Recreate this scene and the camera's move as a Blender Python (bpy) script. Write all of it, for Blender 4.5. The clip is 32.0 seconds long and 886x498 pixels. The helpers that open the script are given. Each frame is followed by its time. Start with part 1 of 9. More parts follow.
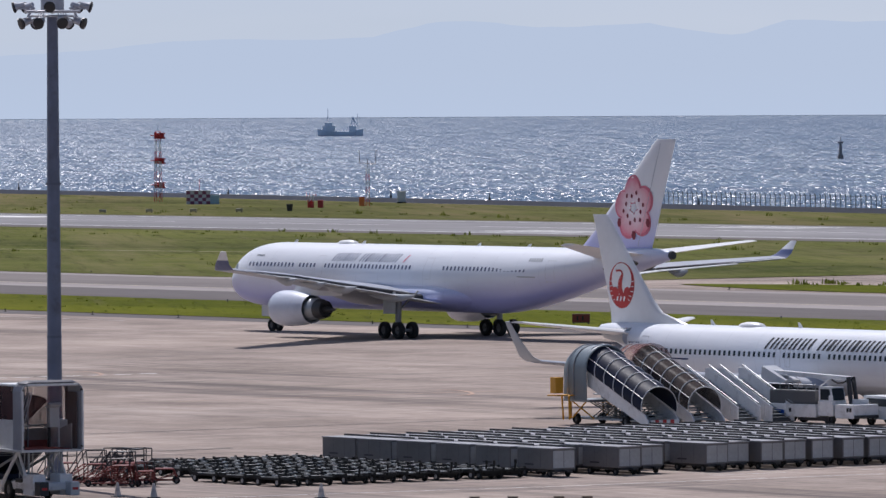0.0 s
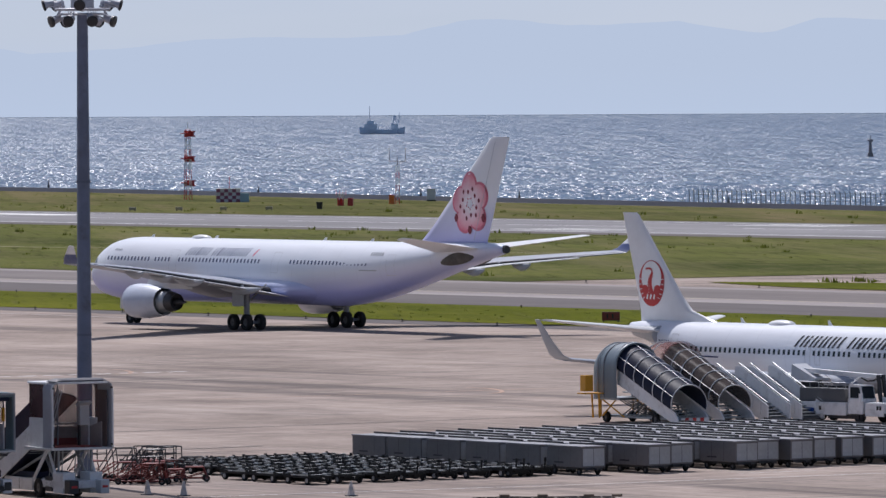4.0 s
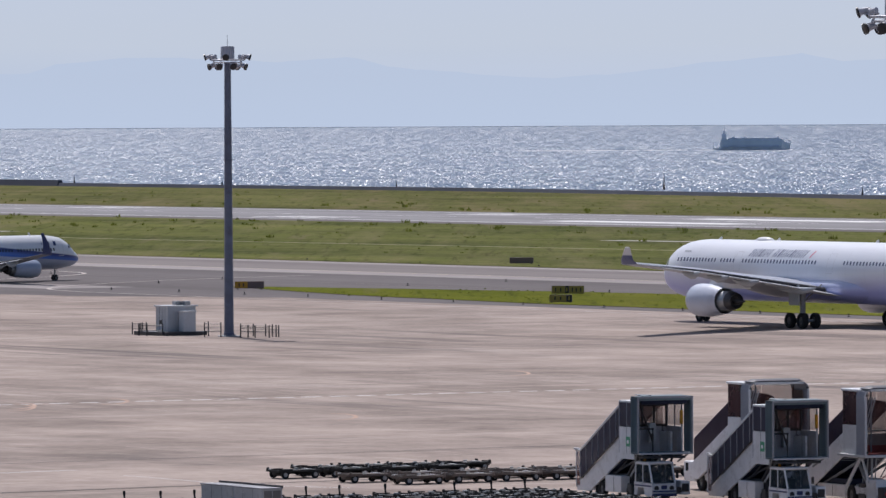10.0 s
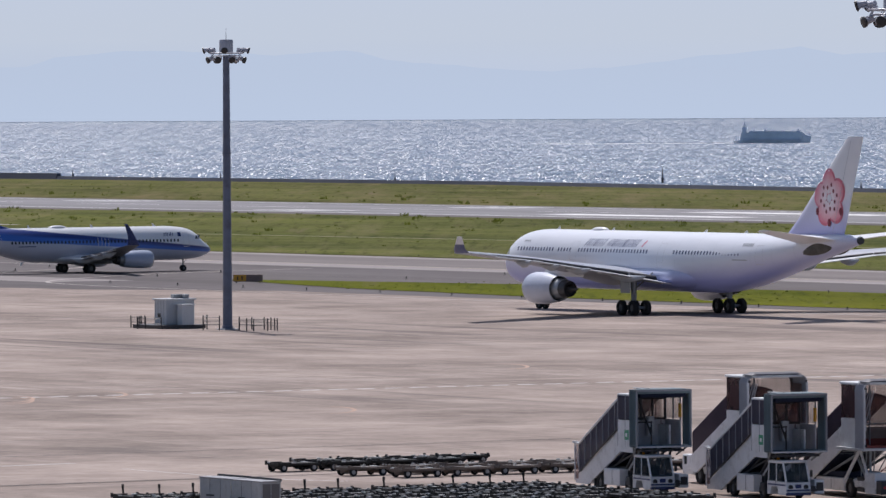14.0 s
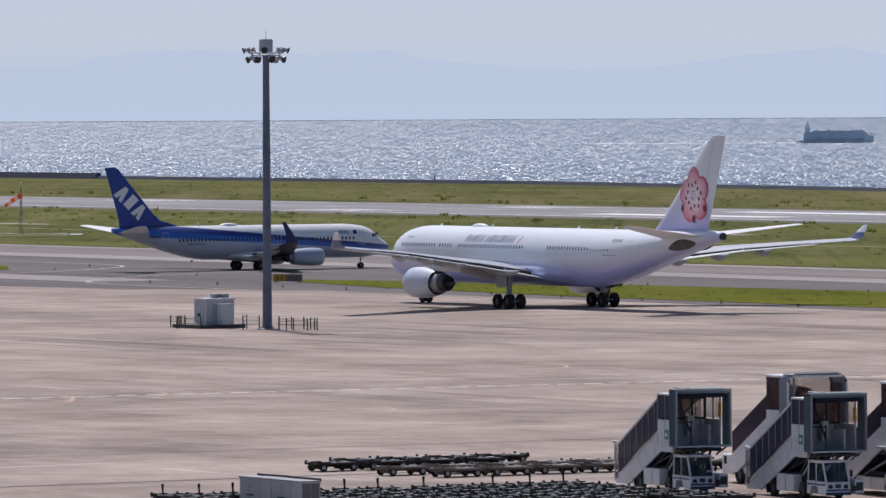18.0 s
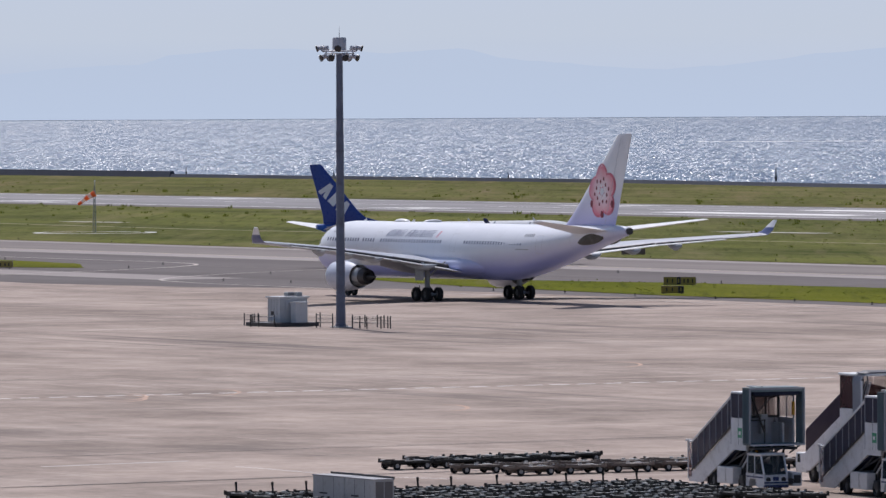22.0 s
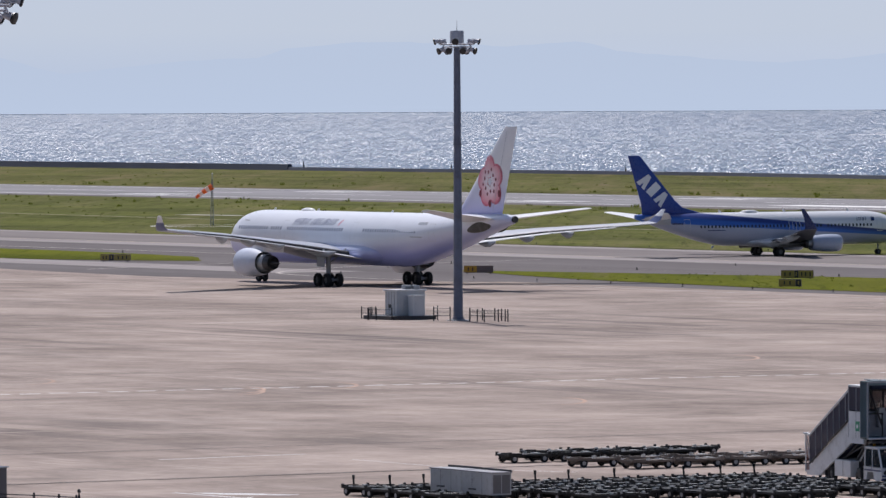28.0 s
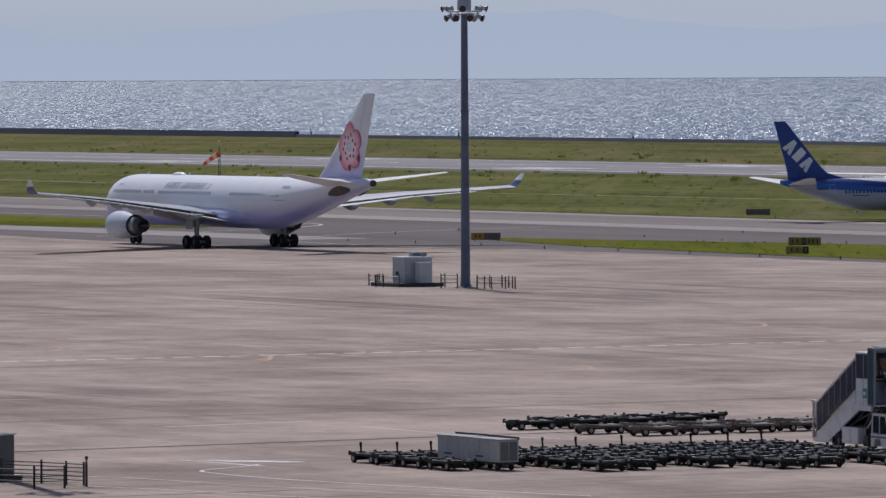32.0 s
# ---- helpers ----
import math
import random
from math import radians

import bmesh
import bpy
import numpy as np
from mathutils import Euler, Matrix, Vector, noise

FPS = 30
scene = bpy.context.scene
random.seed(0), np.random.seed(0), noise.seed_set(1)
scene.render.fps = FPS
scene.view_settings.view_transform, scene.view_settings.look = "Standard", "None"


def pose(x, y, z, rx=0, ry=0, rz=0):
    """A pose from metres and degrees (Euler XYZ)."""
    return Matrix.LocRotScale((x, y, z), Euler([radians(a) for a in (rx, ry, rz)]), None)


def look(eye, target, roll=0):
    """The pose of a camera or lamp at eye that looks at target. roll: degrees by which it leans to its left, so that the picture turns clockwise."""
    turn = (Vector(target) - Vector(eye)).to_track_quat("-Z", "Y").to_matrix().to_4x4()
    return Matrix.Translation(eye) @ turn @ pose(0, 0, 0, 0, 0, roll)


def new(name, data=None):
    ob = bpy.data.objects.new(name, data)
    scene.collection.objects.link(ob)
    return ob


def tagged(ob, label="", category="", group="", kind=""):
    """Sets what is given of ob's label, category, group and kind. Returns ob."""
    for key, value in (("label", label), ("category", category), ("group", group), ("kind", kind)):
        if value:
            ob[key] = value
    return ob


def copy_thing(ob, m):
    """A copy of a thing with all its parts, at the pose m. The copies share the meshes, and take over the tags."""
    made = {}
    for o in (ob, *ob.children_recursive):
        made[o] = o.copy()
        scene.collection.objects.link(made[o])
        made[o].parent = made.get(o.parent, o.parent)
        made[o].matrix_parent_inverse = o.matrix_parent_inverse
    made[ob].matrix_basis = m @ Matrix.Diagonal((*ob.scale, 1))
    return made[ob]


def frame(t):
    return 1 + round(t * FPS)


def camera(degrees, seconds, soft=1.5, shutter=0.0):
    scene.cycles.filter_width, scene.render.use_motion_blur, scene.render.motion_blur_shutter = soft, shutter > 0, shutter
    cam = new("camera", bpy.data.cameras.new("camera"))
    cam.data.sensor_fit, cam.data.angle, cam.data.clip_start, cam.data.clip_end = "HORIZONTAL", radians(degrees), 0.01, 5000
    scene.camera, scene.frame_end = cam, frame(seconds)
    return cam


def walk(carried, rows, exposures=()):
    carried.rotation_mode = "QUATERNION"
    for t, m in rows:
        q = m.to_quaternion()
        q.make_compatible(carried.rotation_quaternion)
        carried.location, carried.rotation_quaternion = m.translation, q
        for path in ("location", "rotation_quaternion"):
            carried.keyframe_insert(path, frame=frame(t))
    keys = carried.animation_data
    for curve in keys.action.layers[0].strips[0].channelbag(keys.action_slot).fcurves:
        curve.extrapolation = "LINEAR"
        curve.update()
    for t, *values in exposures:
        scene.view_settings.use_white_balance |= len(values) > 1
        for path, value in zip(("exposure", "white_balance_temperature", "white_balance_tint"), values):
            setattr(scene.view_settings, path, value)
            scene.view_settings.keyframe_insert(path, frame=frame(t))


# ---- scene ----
cam = camera(6.411, 32.0, soft=1.45)
EYE = (0.0, 0.0, 20.2)


def aim(yaw, pitch):
    """Camera on its tripod: yaw to the right and pitch down, in degrees."""
    return pose(*EYE, 90 - pitch, 0, 53.6 - yaw) @ pose(0, 0, 0, 0, 0, -0.3)


walk(cam, [(t, aim(a, b)) for t, a, b in (
    (0, 0.000, 1.089), (0.5, -0.013, 1.088), (1, -0.013, 1.089), (1.5, -0.000, 1.094), (2, -0.006, 1.094),
    (2.5, -0.006, 1.101), (4.5, -0.504, 1.103), (5, -1.284, 1.086), (5.5, -1.993, 1.076), (6, -2.462, 1.073),
    (6.5, -2.943, 1.062), (7, -3.286, 1.061), (7.5, -4.132, 1.037), (8, -5.328, 1.022), (8.5, -6.073, 1.011),
    (9, -6.079, 1.009), (9.5, -6.091, 1.005), (10, -6.106, 1.020), (10.5, -6.089, 1.050), (11, -6.086, 1.055),
    (11.5, -6.080, 1.057), (12, -6.082, 1.055), (12.5, -6.081, 1.057), (13, -6.081, 1.063), (13.5, -6.088, 1.063),
    (14, -6.096, 1.069), (14.5, -6.098, 1.070), (15, -6.330, 1.068), (15.5, -6.400, 1.069), (17.5, -6.386, 1.072),
    (18, -6.384, 1.070), (18.5, -6.418, 1.080), (19, -6.622, 1.077), (19.5, -6.891, 1.076), (20, -6.907, 1.073),
    (20.5, -6.912, 1.070), (21, -6.912, 1.075), (21.5, -6.920, 1.078), (22, -6.916, 1.080), (22.5, -6.927, 1.079),
    (23, -7.202, 1.077), (23.5, -7.692, 1.069), (24, -7.766, 1.076), (24.5, -7.766, 1.083), (25, -7.764, 1.078),
    (25.5, -7.767, 1.077), (27.5, -7.766, 1.088), (28, -7.767, 1.125), (28.5, -7.789, 1.324), (29, -7.795, 1.344),
    (29.5, -7.796, 1.351), (30, -7.791, 1.357), (30.5, -7.784, 1.360), (31, -7.778, 1.365), (31.5, -7.801, 1.363),
    (32, -7.821, 1.363),
)], exposures=[(0, -0.26, 6010, 15), (7, -0.25, 6030, 15), (9, -0.23, 6080, 15), (27.9, -0.23, 6080, 15), (28.6, -0.26, 6080, 15), (30, -0.36, 6080, 15), (32, -0.62, 6040, 15)])

# ---- light ----
SUN_EL, SUN_X, SUN_Y = 56.0, -0.969, 0.247
world = bpy.data.worlds.new("sky")
scene.world = world
world.use_nodes = True
wn = world.node_tree.nodes
sky = wn.new("ShaderNodeTexSky")
sky.sky_type = "NISHITA"
sky.sun_disc = False
sky.sun_elevation = radians(SUN_EL)
sky.sun_rotation = math.atan2(SUN_X, SUN_Y)
sky.air_density, sky.dust_density, sky.ozone_density = 1.0, 1.5, 2.0
wn["Background"].inputs["Strength"].default_value = 0.083
world.node_tree.links.new(sky.outputs["Color"], wn["Background"].inputs["Color"])
sun_data = bpy.data.lights.new("sun", "SUN")
sun_data.energy, sun_data.angle, sun_data.color = 4.55, radians(0.53), (1.0, 0.945, 0.87)
sun = new("sun", sun_data)
_c = math.cos(radians(SUN_EL))
sun.matrix_world = look((SUN_X * _c * 300 - 500, SUN_Y * _c * 300 + 300, math.sin(radians(SUN_EL)) * 300), (-500, 300, 0))


# ---- node helpers ----
class Nodes:
    def __init__(self, name):
        self.m = bpy.data.materials.new(name)
        self.m.use_nodes = True
        self.t = self.m.node_tree
        self.b = self.t.nodes["Principled BSDF"]
        self.co = None

    def add(self, kind):
        return self.t.nodes.new(kind)

    def put(self, sock, v):
        if isinstance(v, bpy.types.NodeSocket):
            self.t.links.new(v, sock)
        elif v is not None:
            sock.default_value = v if not isinstance(v, tuple) or len(v) != 3 or sock.type != "RGBA" else (*v, 1)

    def math(self, op, a, b=None, c=None):
        n = self.add("ShaderNodeMath")
        n.operation = op
        for s, v in zip(n.inputs, (a, b, c)):
            self.put(s, v)
        return n.outputs[0]

    def coord(self, world_space=False, scale=(1, 1, 1)):
        if world_space:
            src = self.add("ShaderNodeNewGeometry").outputs["Position"]
        else:
            src = self.add("ShaderNodeTexCoord").outputs["Object"]
        if scale == (1, 1, 1):
            return src
        m = self.add("ShaderNodeMapping")
        m.inputs["Scale"].default_value = scale
        self.t.links.new(src, m.inputs["Vector"])
        return m.outputs[0]

    def noise(self, co, scale, detail=4.0, rough=0.55, dim="3D"):
        n = self.add("ShaderNodeTexNoise")
        n.inputs["Scale"].default_value = scale
        n.inputs["Detail"].default_value = detail
        n.inputs["Roughness"].default_value = rough
        self.t.links.new(co, n.inputs["Vector"])
        return n.outputs["Fac"]

    def step(self, x, lo, hi):
        n = self.add("ShaderNodeMapRange")
        for k, v in (("Value", x), ("From Min", lo), ("From Max", hi)):
            self.put(n.inputs[k], v)
        return n.outputs[0]

    def mix(self, f, a, b):
        n = self.add("ShaderNodeMix")
        n.data_type = "RGBA"
        self.put(n.inputs[0], f)
        self.put(n.inputs[6], a)
        self.put(n.inputs[7], b)
        return n.outputs[2]

    def bump(self, h, strength, dist):
        n = self.add("ShaderNodeBump")
        n.inputs["Strength"].default_value = strength
        n.inputs["Distance"].default_value = dist
        self.t.links.new(h, n.inputs["Height"])
        self.t.links.new(n.outputs[0], self.b.inputs["Normal"])

    def out(self, color=None, rough=None, metal=None, spec=None):
        self.put(self.b.inputs["Base Color"], color)
        self.put(self.b.inputs["Roughness"], rough)
        self.put(self.b.inputs["Metallic"], metal)
        self.put(self.b.inputs["Specular IOR Level"], spec)
        return self.m


def shade(c, k):
    return tuple(min(1.0, v * k) for v in c)


def plain(name, color, rough=0.5, metal=0.0, wear=0.18, scale=0.6, fine=6.0, bump=0.0, dirt=None, spec=None):
    """A worn surface: broad stains and fine grain over one base colour."""
    n = Nodes(name)
    co = n.coord()
    rnd = n.add("ShaderNodeObjectInfo").outputs["Random"]
    big = n.step(n.noise(co, scale, 4), 0.3, 0.7)
    small = n.step(n.noise(co, fine, 3), 0.25, 0.75)
    f = n.math("ADD", n.math("MULTIPLY", big, 0.65), n.math("MULTIPLY", small, 0.35))
    f = n.math("ADD", f, n.math("MULTIPLY", n.math("SUBTRACT", rnd, 0.5), 0.5))
    col = n.mix(f, shade(color, 1 - wear), shade(color, 1 + wear * 0.6))
    if dirt:
        col = n.mix(n.math("MULTIPLY", n.step(n.noise(co, scale * 2.3, 6, 0.7), 0.52, 0.75), 0.6), col, dirt)
    if bump:
        n.bump(small, bump, 0.02)
    r = n.math("ADD", rough, n.math("MULTIPLY", n.math("SUBTRACT", small, 0.5), 0.12))
    if spec is not None:
        n.b.inputs["IOR"].default_value = 1.0 + spec
    return n.out(col, r, metal, None)


def glass(name, color=(0.02, 0.025, 0.03), rough=0.08):
    n = Nodes(name)
    return n.out(n.mix(n.noise(n.coord(), 1.5), color, shade(color, 1.8)), rough, 0.0)


def clear(name, tint=(0.55, 0.42, 0.4), alpha=0.45):
    """Smoked see-through sheet."""
    n = Nodes(name)
    n.b.inputs["Alpha"].default_value = alpha
    n.b.inputs["IOR"].default_value = 1.1
    return n.out(n.mix(n.noise(n.coord(), 0.8, 4), shade(tint, 0.75), shade(tint, 1.3)), 0.25, 0.0, 0.15)


# ---- materials: ground ----
def mat_concrete():
    n = Nodes("apron_concrete")
    co = n.coord(True)
    streak = n.coord(True, (1.0, 1.6, 1.0))
    a = n.step(n.noise(streak, 0.03, 6, 0.65), 0.38, 0.62)
    b = n.step(n.noise(co, 0.11, 8, 0.72), 0.34, 0.66)
    c = n.step(n.noise(co, 1.7, 4, 0.6), 0.3, 0.7)
    f = n.math("ADD", n.math("MULTIPLY", a, 0.42), n.math("ADD", n.math("MULTIPLY", b, 0.4), n.math("MULTIPLY", c, 0.18)))
    col = n.mix(f, (0.169, 0.137, 0.119), (0.522, 0.430, 0.374))
    # tyre and oil marks along the lanes
    sep = n.add("ShaderNodeSeparateXYZ")
    n.t.links.new(co, sep.inputs[0])
    marks = n.step(n.noise(n.coord(True, (0.7, 0.7, 1.0)), 0.05, 7, 0.75), 0.55, 0.7)
    col = n.mix(n.math("MULTIPLY", marks, 0.4), col, (0.126, 0.114, 0.109))
    trail = n.step(n.noise(n.coord(True, (0.05, 1.0, 1.0)), 0.16, 4, 0.6), 0.52, 0.66)
    trail = n.math("MULTIPLY", trail, n.step(n.noise(co, 0.014, 3, 0.5), 0.42, 0.62))
    col = n.mix(n.math("MULTIPLY", trail, 0.75), col, (0.120, 0.105, 0.101))
    # thin wheel tracks running along the stands
    track = n.step(n.noise(n.coord(True, (1.0, 0.035, 1.0)), 0.62, 5, 0.7), 0.56, 0.66)
    track = n.math("MULTIPLY", track, n.step(n.noise(co, 0.02, 4, 0.6), 0.42, 0.6))
    col = n.mix(n.math("MULTIPLY", track, 0.55), col, (0.138, 0.122, 0.118))
    pale = n.step(n.noise(n.coord(True, (1.0, 0.05, 1.0)), 0.35, 5, 0.7), 0.58, 0.7)
    col = n.mix(n.math("MULTIPLY", pale, 0.5), col, (0.592, 0.502, 0.442))
    spots = n.step(n.noise(n.coord(True, (1.0, 0.6, 1.0)), 0.45, 6, 0.72), 0.56, 0.7)
    col = n.mix(n.math("MULTIPLY", spots, 0.35), col, (0.138, 0.124, 0.118))
    bleach = n.step(n.noise(n.coord(True, (0.35, 1.0, 1.0)), 0.07, 6, 0.7), 0.55, 0.7)
    col = n.mix(n.math("MULTIPLY", bleach, 0.45), col, (0.566, 0.477, 0.422))
    thin = n.step(n.noise(n.coord(True, (1.0, 0.016, 1.0)), 2.1, 3, 0.55), 0.57, 0.63)
    thin = n.math("MULTIPLY", thin, n.step(n.noise(co, 0.013, 4, 0.6), 0.47, 0.57))
    col = n.mix(n.math("MULTIPLY", thin, 0.72), col, (0.127, 0.114, 0.110))
    scrape = n.step(n.noise(n.coord(True, (0.03, 1.0, 1.0)), 1.9, 3, 0.55), 0.6, 0.66)
    scrape = n.math("MULTIPLY", scrape, n.step(n.noise(co, 0.017, 4, 0.6), 0.46, 0.58))
    col = n.mix(n.math("MULTIPLY", scrape, 0.48), col, (0.653, 0.560, 0.498))
    speck = n.step(n.noise(co, 2.6, 3, 0.7), 0.62, 0.72)
    col = n.mix(n.math("MULTIPLY", speck, 0.4), col, (0.121, 0.109, 0.106))
    # slab joints every 7.5 m
    for k in (0, 1):
        w = n.math("ABSOLUTE", n.math("SUBTRACT", n.math("FRACT", n.math("DIVIDE", sep.outputs[k], 7.5)), 0.5))
        col = n.mix(n.math("MULTIPLY", n.step(w, 0.493, 0.499), 0.35), col, (0.1, 0.1, 0.1))
    n.bump(c, 0.15, 0.01)
    n.b.inputs["IOR"].default_value = 1.15
    return n.out(col, 0.9, 0, 0.25)


def mat_asphalt(name, lo, hi):
    n = Nodes(name)
    co = n.coord(True)
    a = n.step(n.noise(n.coord(True, (0.12, 1.0, 1.0)), 0.06, 5, 0.6), 0.33, 0.67)
    b = n.step(n.noise(co, 0.3, 5, 0.65), 0.3, 0.7)
    f = n.math("ADD", n.math("MULTIPLY", a, 0.65), n.math("MULTIPLY", b, 0.35))
    n.bump(n.noise(co, 8), 0.1, 0.01)
    n.b.inputs["IOR"].default_value = 1.2
    return n.out(n.mix(f, lo, hi), 0.9, 0, 0.25)


def mat_grass(name, low, high, dry, dry_share, dark_share):
    """Mown airfield turf: broad colour drifts, dry patches, dark tufts and mown lines."""
    n = Nodes(name)
    co = n.coord(True)
    a = n.step(n.noise(n.coord(True, (0.35, 1.0, 1.0)), 0.03, 5, 0.6), 0.35, 0.65)
    b = n.step(n.noise(co, 0.12, 6, 0.7), 0.36, 0.64)
    c = n.step(n.noise(co, 0.9, 5, 0.75), 0.32, 0.68)
    col = n.mix(a, low, high)
    col = n.mix(n.math("MULTIPLY", n.step(b, 0.5, 0.9), dry_share), col, dry)
    col = n.mix(n.math("MULTIPLY", n.math("SUBTRACT", 1.0, c), 0.5), col, (0.035, 0.055, 0.012))
    # tufts and mown lines are stretched along the camera's line of view
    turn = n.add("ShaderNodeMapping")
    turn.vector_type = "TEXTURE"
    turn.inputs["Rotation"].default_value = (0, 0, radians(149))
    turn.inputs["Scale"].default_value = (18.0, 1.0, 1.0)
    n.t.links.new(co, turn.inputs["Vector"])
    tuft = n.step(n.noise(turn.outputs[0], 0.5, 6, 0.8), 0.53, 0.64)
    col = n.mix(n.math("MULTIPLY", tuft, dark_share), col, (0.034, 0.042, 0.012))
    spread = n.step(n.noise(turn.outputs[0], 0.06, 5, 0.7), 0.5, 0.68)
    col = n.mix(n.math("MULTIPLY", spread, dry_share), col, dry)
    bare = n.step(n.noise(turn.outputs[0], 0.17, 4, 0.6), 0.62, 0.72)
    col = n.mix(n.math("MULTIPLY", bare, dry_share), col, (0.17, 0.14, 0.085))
    n.bump(n.noise(co, 3.0, 5, 0.7), 0.7, 0.15)
    n.b.inputs["IOR"].default_value = 1.1
    return n.out(col, 0.9, 0, 0.2)


def mat_sea():
    """Wind-ruffled water: facets tilt at random, long away from the shore and narrow along it."""
    n = Nodes("sea_water")
    turn = n.add("ShaderNodeMapping")
    turn.vector_type = "TEXTURE"
    turn.inputs["Rotation"].default_value = (0, 0, radians(149))
    turn.inputs["Scale"].default_value = (14.0, 1.0, 1.0)
    n.t.links.new(n.coord(True), turn.inputs["Vector"])
    co = turn.outputs[0]
    tilt = []
    for kind, sc, w in (("ShaderNodeTexNoise", 0.16, 0.85), ("ShaderNodeTexNoise", 1.3, 0.7), ("ShaderNodeTexVoronoi", 2.4, 1.12)):
        t = n.add(kind)
        t.inputs["Scale"].default_value = sc
        n.t.links.new(co, t.inputs["Vector"])
        v = n.add("ShaderNodeVectorMath")
        v.operation = "SUBTRACT"
        n.t.links.new(t.outputs["Color"], v.inputs[0])
        v.inputs[1].default_value = (0.5, 0.5, 0.5)
        m = n.add("ShaderNodeVectorMath")
        m.operation = "MULTIPLY"
        n.t.links.new(v.outputs[0], m.inputs[0])
        m.inputs[1].default_value = (w, w, 0.0)
        tilt.append(m.outputs[0])
    total = tilt[0]
    for q in tilt[1:]:
        add = n.add("ShaderNodeVectorMath")
        n.t.links.new(total, add.inputs[0])
        n.t.links.new(q, add.inputs[1])
        total = add.outputs[0]
    # ripples far out are finer than can be told apart: flatter and rougher
    far = n.add("ShaderNodeVectorMath")
    far.operation = "LENGTH"
    n.t.links.new(n.coord(True), far.inputs[0])
    out = n.step(far.outputs["Value"], 1300.0, 4600.0)
    calm = n.add("ShaderNodeVectorMath")
    calm.operation = "SCALE"
    n.t.links.new(total, calm.inputs[0])
    n.t.links.new(n.math("MULTIPLY_ADD", out, -0.55, 1.0), calm.inputs["Scale"])
    up = n.add("ShaderNodeVectorMath")
    n.t.links.new(calm.outputs[0], up.inputs[0])
    lean = n.add("ShaderNodeCombineXYZ")
    flat_out = n.math("MULTIPLY_ADD", out, -0.12, 1.0)
    n.put(lean.inputs[0], n.math("MULTIPLY", flat_out, 0.8 * SEA_LEAN))
    n.put(lean.inputs[1], n.math("MULTIPLY", flat_out, -0.6 * SEA_LEAN))
    lean.inputs[2].default_value = 1.0
    n.t.links.new(lean.outputs[0], up.inputs[1])
    nrm = n.add("ShaderNodeVectorMath")
    nrm.operation = "NORMALIZE"
    n.t.links.new(up.outputs[0], nrm.inputs[0])
    n.t.links.new(nrm.outputs[0], n.b.inputs["Normal"])
    col = n.mix(n.noise(n.coord(True, (0.3, 1, 1)), 0.01, 4), (0.06, 0.12, 0.2), (0.08, 0.145, 0.245))
    n.b.inputs["IOR"].default_value = 1.333
    return n.out(col, n.math("MULTIPLY_ADD", out, 0.24, 0.21), 0.0, 0.5)


# wave faces seen from the shore lean towards it
SEA_LEAN = 0.345
CONCRETE, SEA = mat_concrete(), mat_sea()
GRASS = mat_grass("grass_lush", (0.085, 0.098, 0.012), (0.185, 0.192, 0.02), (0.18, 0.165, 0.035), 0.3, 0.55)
# field and verge: blue and brightness raised, distance haze put into the colour
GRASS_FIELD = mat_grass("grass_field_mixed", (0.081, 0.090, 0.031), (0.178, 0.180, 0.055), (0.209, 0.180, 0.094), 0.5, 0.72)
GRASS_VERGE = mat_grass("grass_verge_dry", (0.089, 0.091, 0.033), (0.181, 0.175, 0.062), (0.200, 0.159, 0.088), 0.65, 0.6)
ASPHALT = mat_asphalt("runway_asphalt", (0.200, 0.192, 0.197), (0.333, 0.322, 0.325))
TAXI = mat_asphalt("taxiway_asphalt", (0.244, 0.220, 0.213), (0.389, 0.351, 0.337))
DARK_ASPHALT = mat_asphalt("shoulder_asphalt", (0.117, 0.104, 0.102), (0.194, 0.175, 0.172))
LANE_ASPHALT = mat_asphalt("worn_lane_asphalt", (0.168, 0.149, 0.143), (0.267, 0.237, 0.226))
WALL = plain("wall_concrete", (0.065, 0.075, 0.105), 0.85, wear=0.3, scale=0.05, fine=0.8)
LINE_WHITE = plain("line_paint_white", (0.75, 0.74, 0.72), 0.7, wear=0.25, scale=0.2, fine=3)
LINE_FAINT = plain("line_paint_worn_thin", (0.74, 0.71, 0.68), 0.75, wear=0.35, scale=0.3, fine=2)
LINE_ORANGE = plain("line_paint_orange", (0.46, 0.29, 0.2), 0.7, wear=0.25, scale=0.2, fine=3)
LINE_YELLOW = plain("line_paint_yellow", (0.62, 0.5, 0.3), 0.7, wear=0.25, scale=0.2, fine=3)
# ---- materials: things ----
WHITE = plain("white_paint", (0.78, 0.78, 0.79), 0.35, wear=0.08, scale=0.25, fine=2.0)
GREY_PAINT = plain("grey_paint", (0.42, 0.44, 0.47), 0.45, wear=0.15)
WING_PALE = plain("wing_pale_grey_paint", (0.36, 0.38, 0.44), 0.45, wear=0.12)
# darker than the pale wing: backlit shade put into the colour
WING_SHADED = plain("wing_shaded_grey", (0.11, 0.115, 0.135), 0.5, wear=0.15)
LIGHT_GREY = plain("light_grey_paint", (0.6, 0.61, 0.63), 0.45, wear=0.12)
STEEL = plain("galvanised_steel", (0.33, 0.35, 0.37), 0.45, 0.6, wear=0.25)
METAL = plain("bare_metal", (0.55, 0.55, 0.57), 0.3, 0.9, wear=0.15)
DARK_METAL = plain("dark_metal", (0.05, 0.05, 0.055), 0.5, 0.4, wear=0.3)
RIM = plain("wheel_rim", (0.14, 0.14, 0.145), 0.5, 0.5, wear=0.2)
RUBBER = plain("tyre_rubber", (0.018, 0.018, 0.019), 0.85, wear=0.35, fine=9)
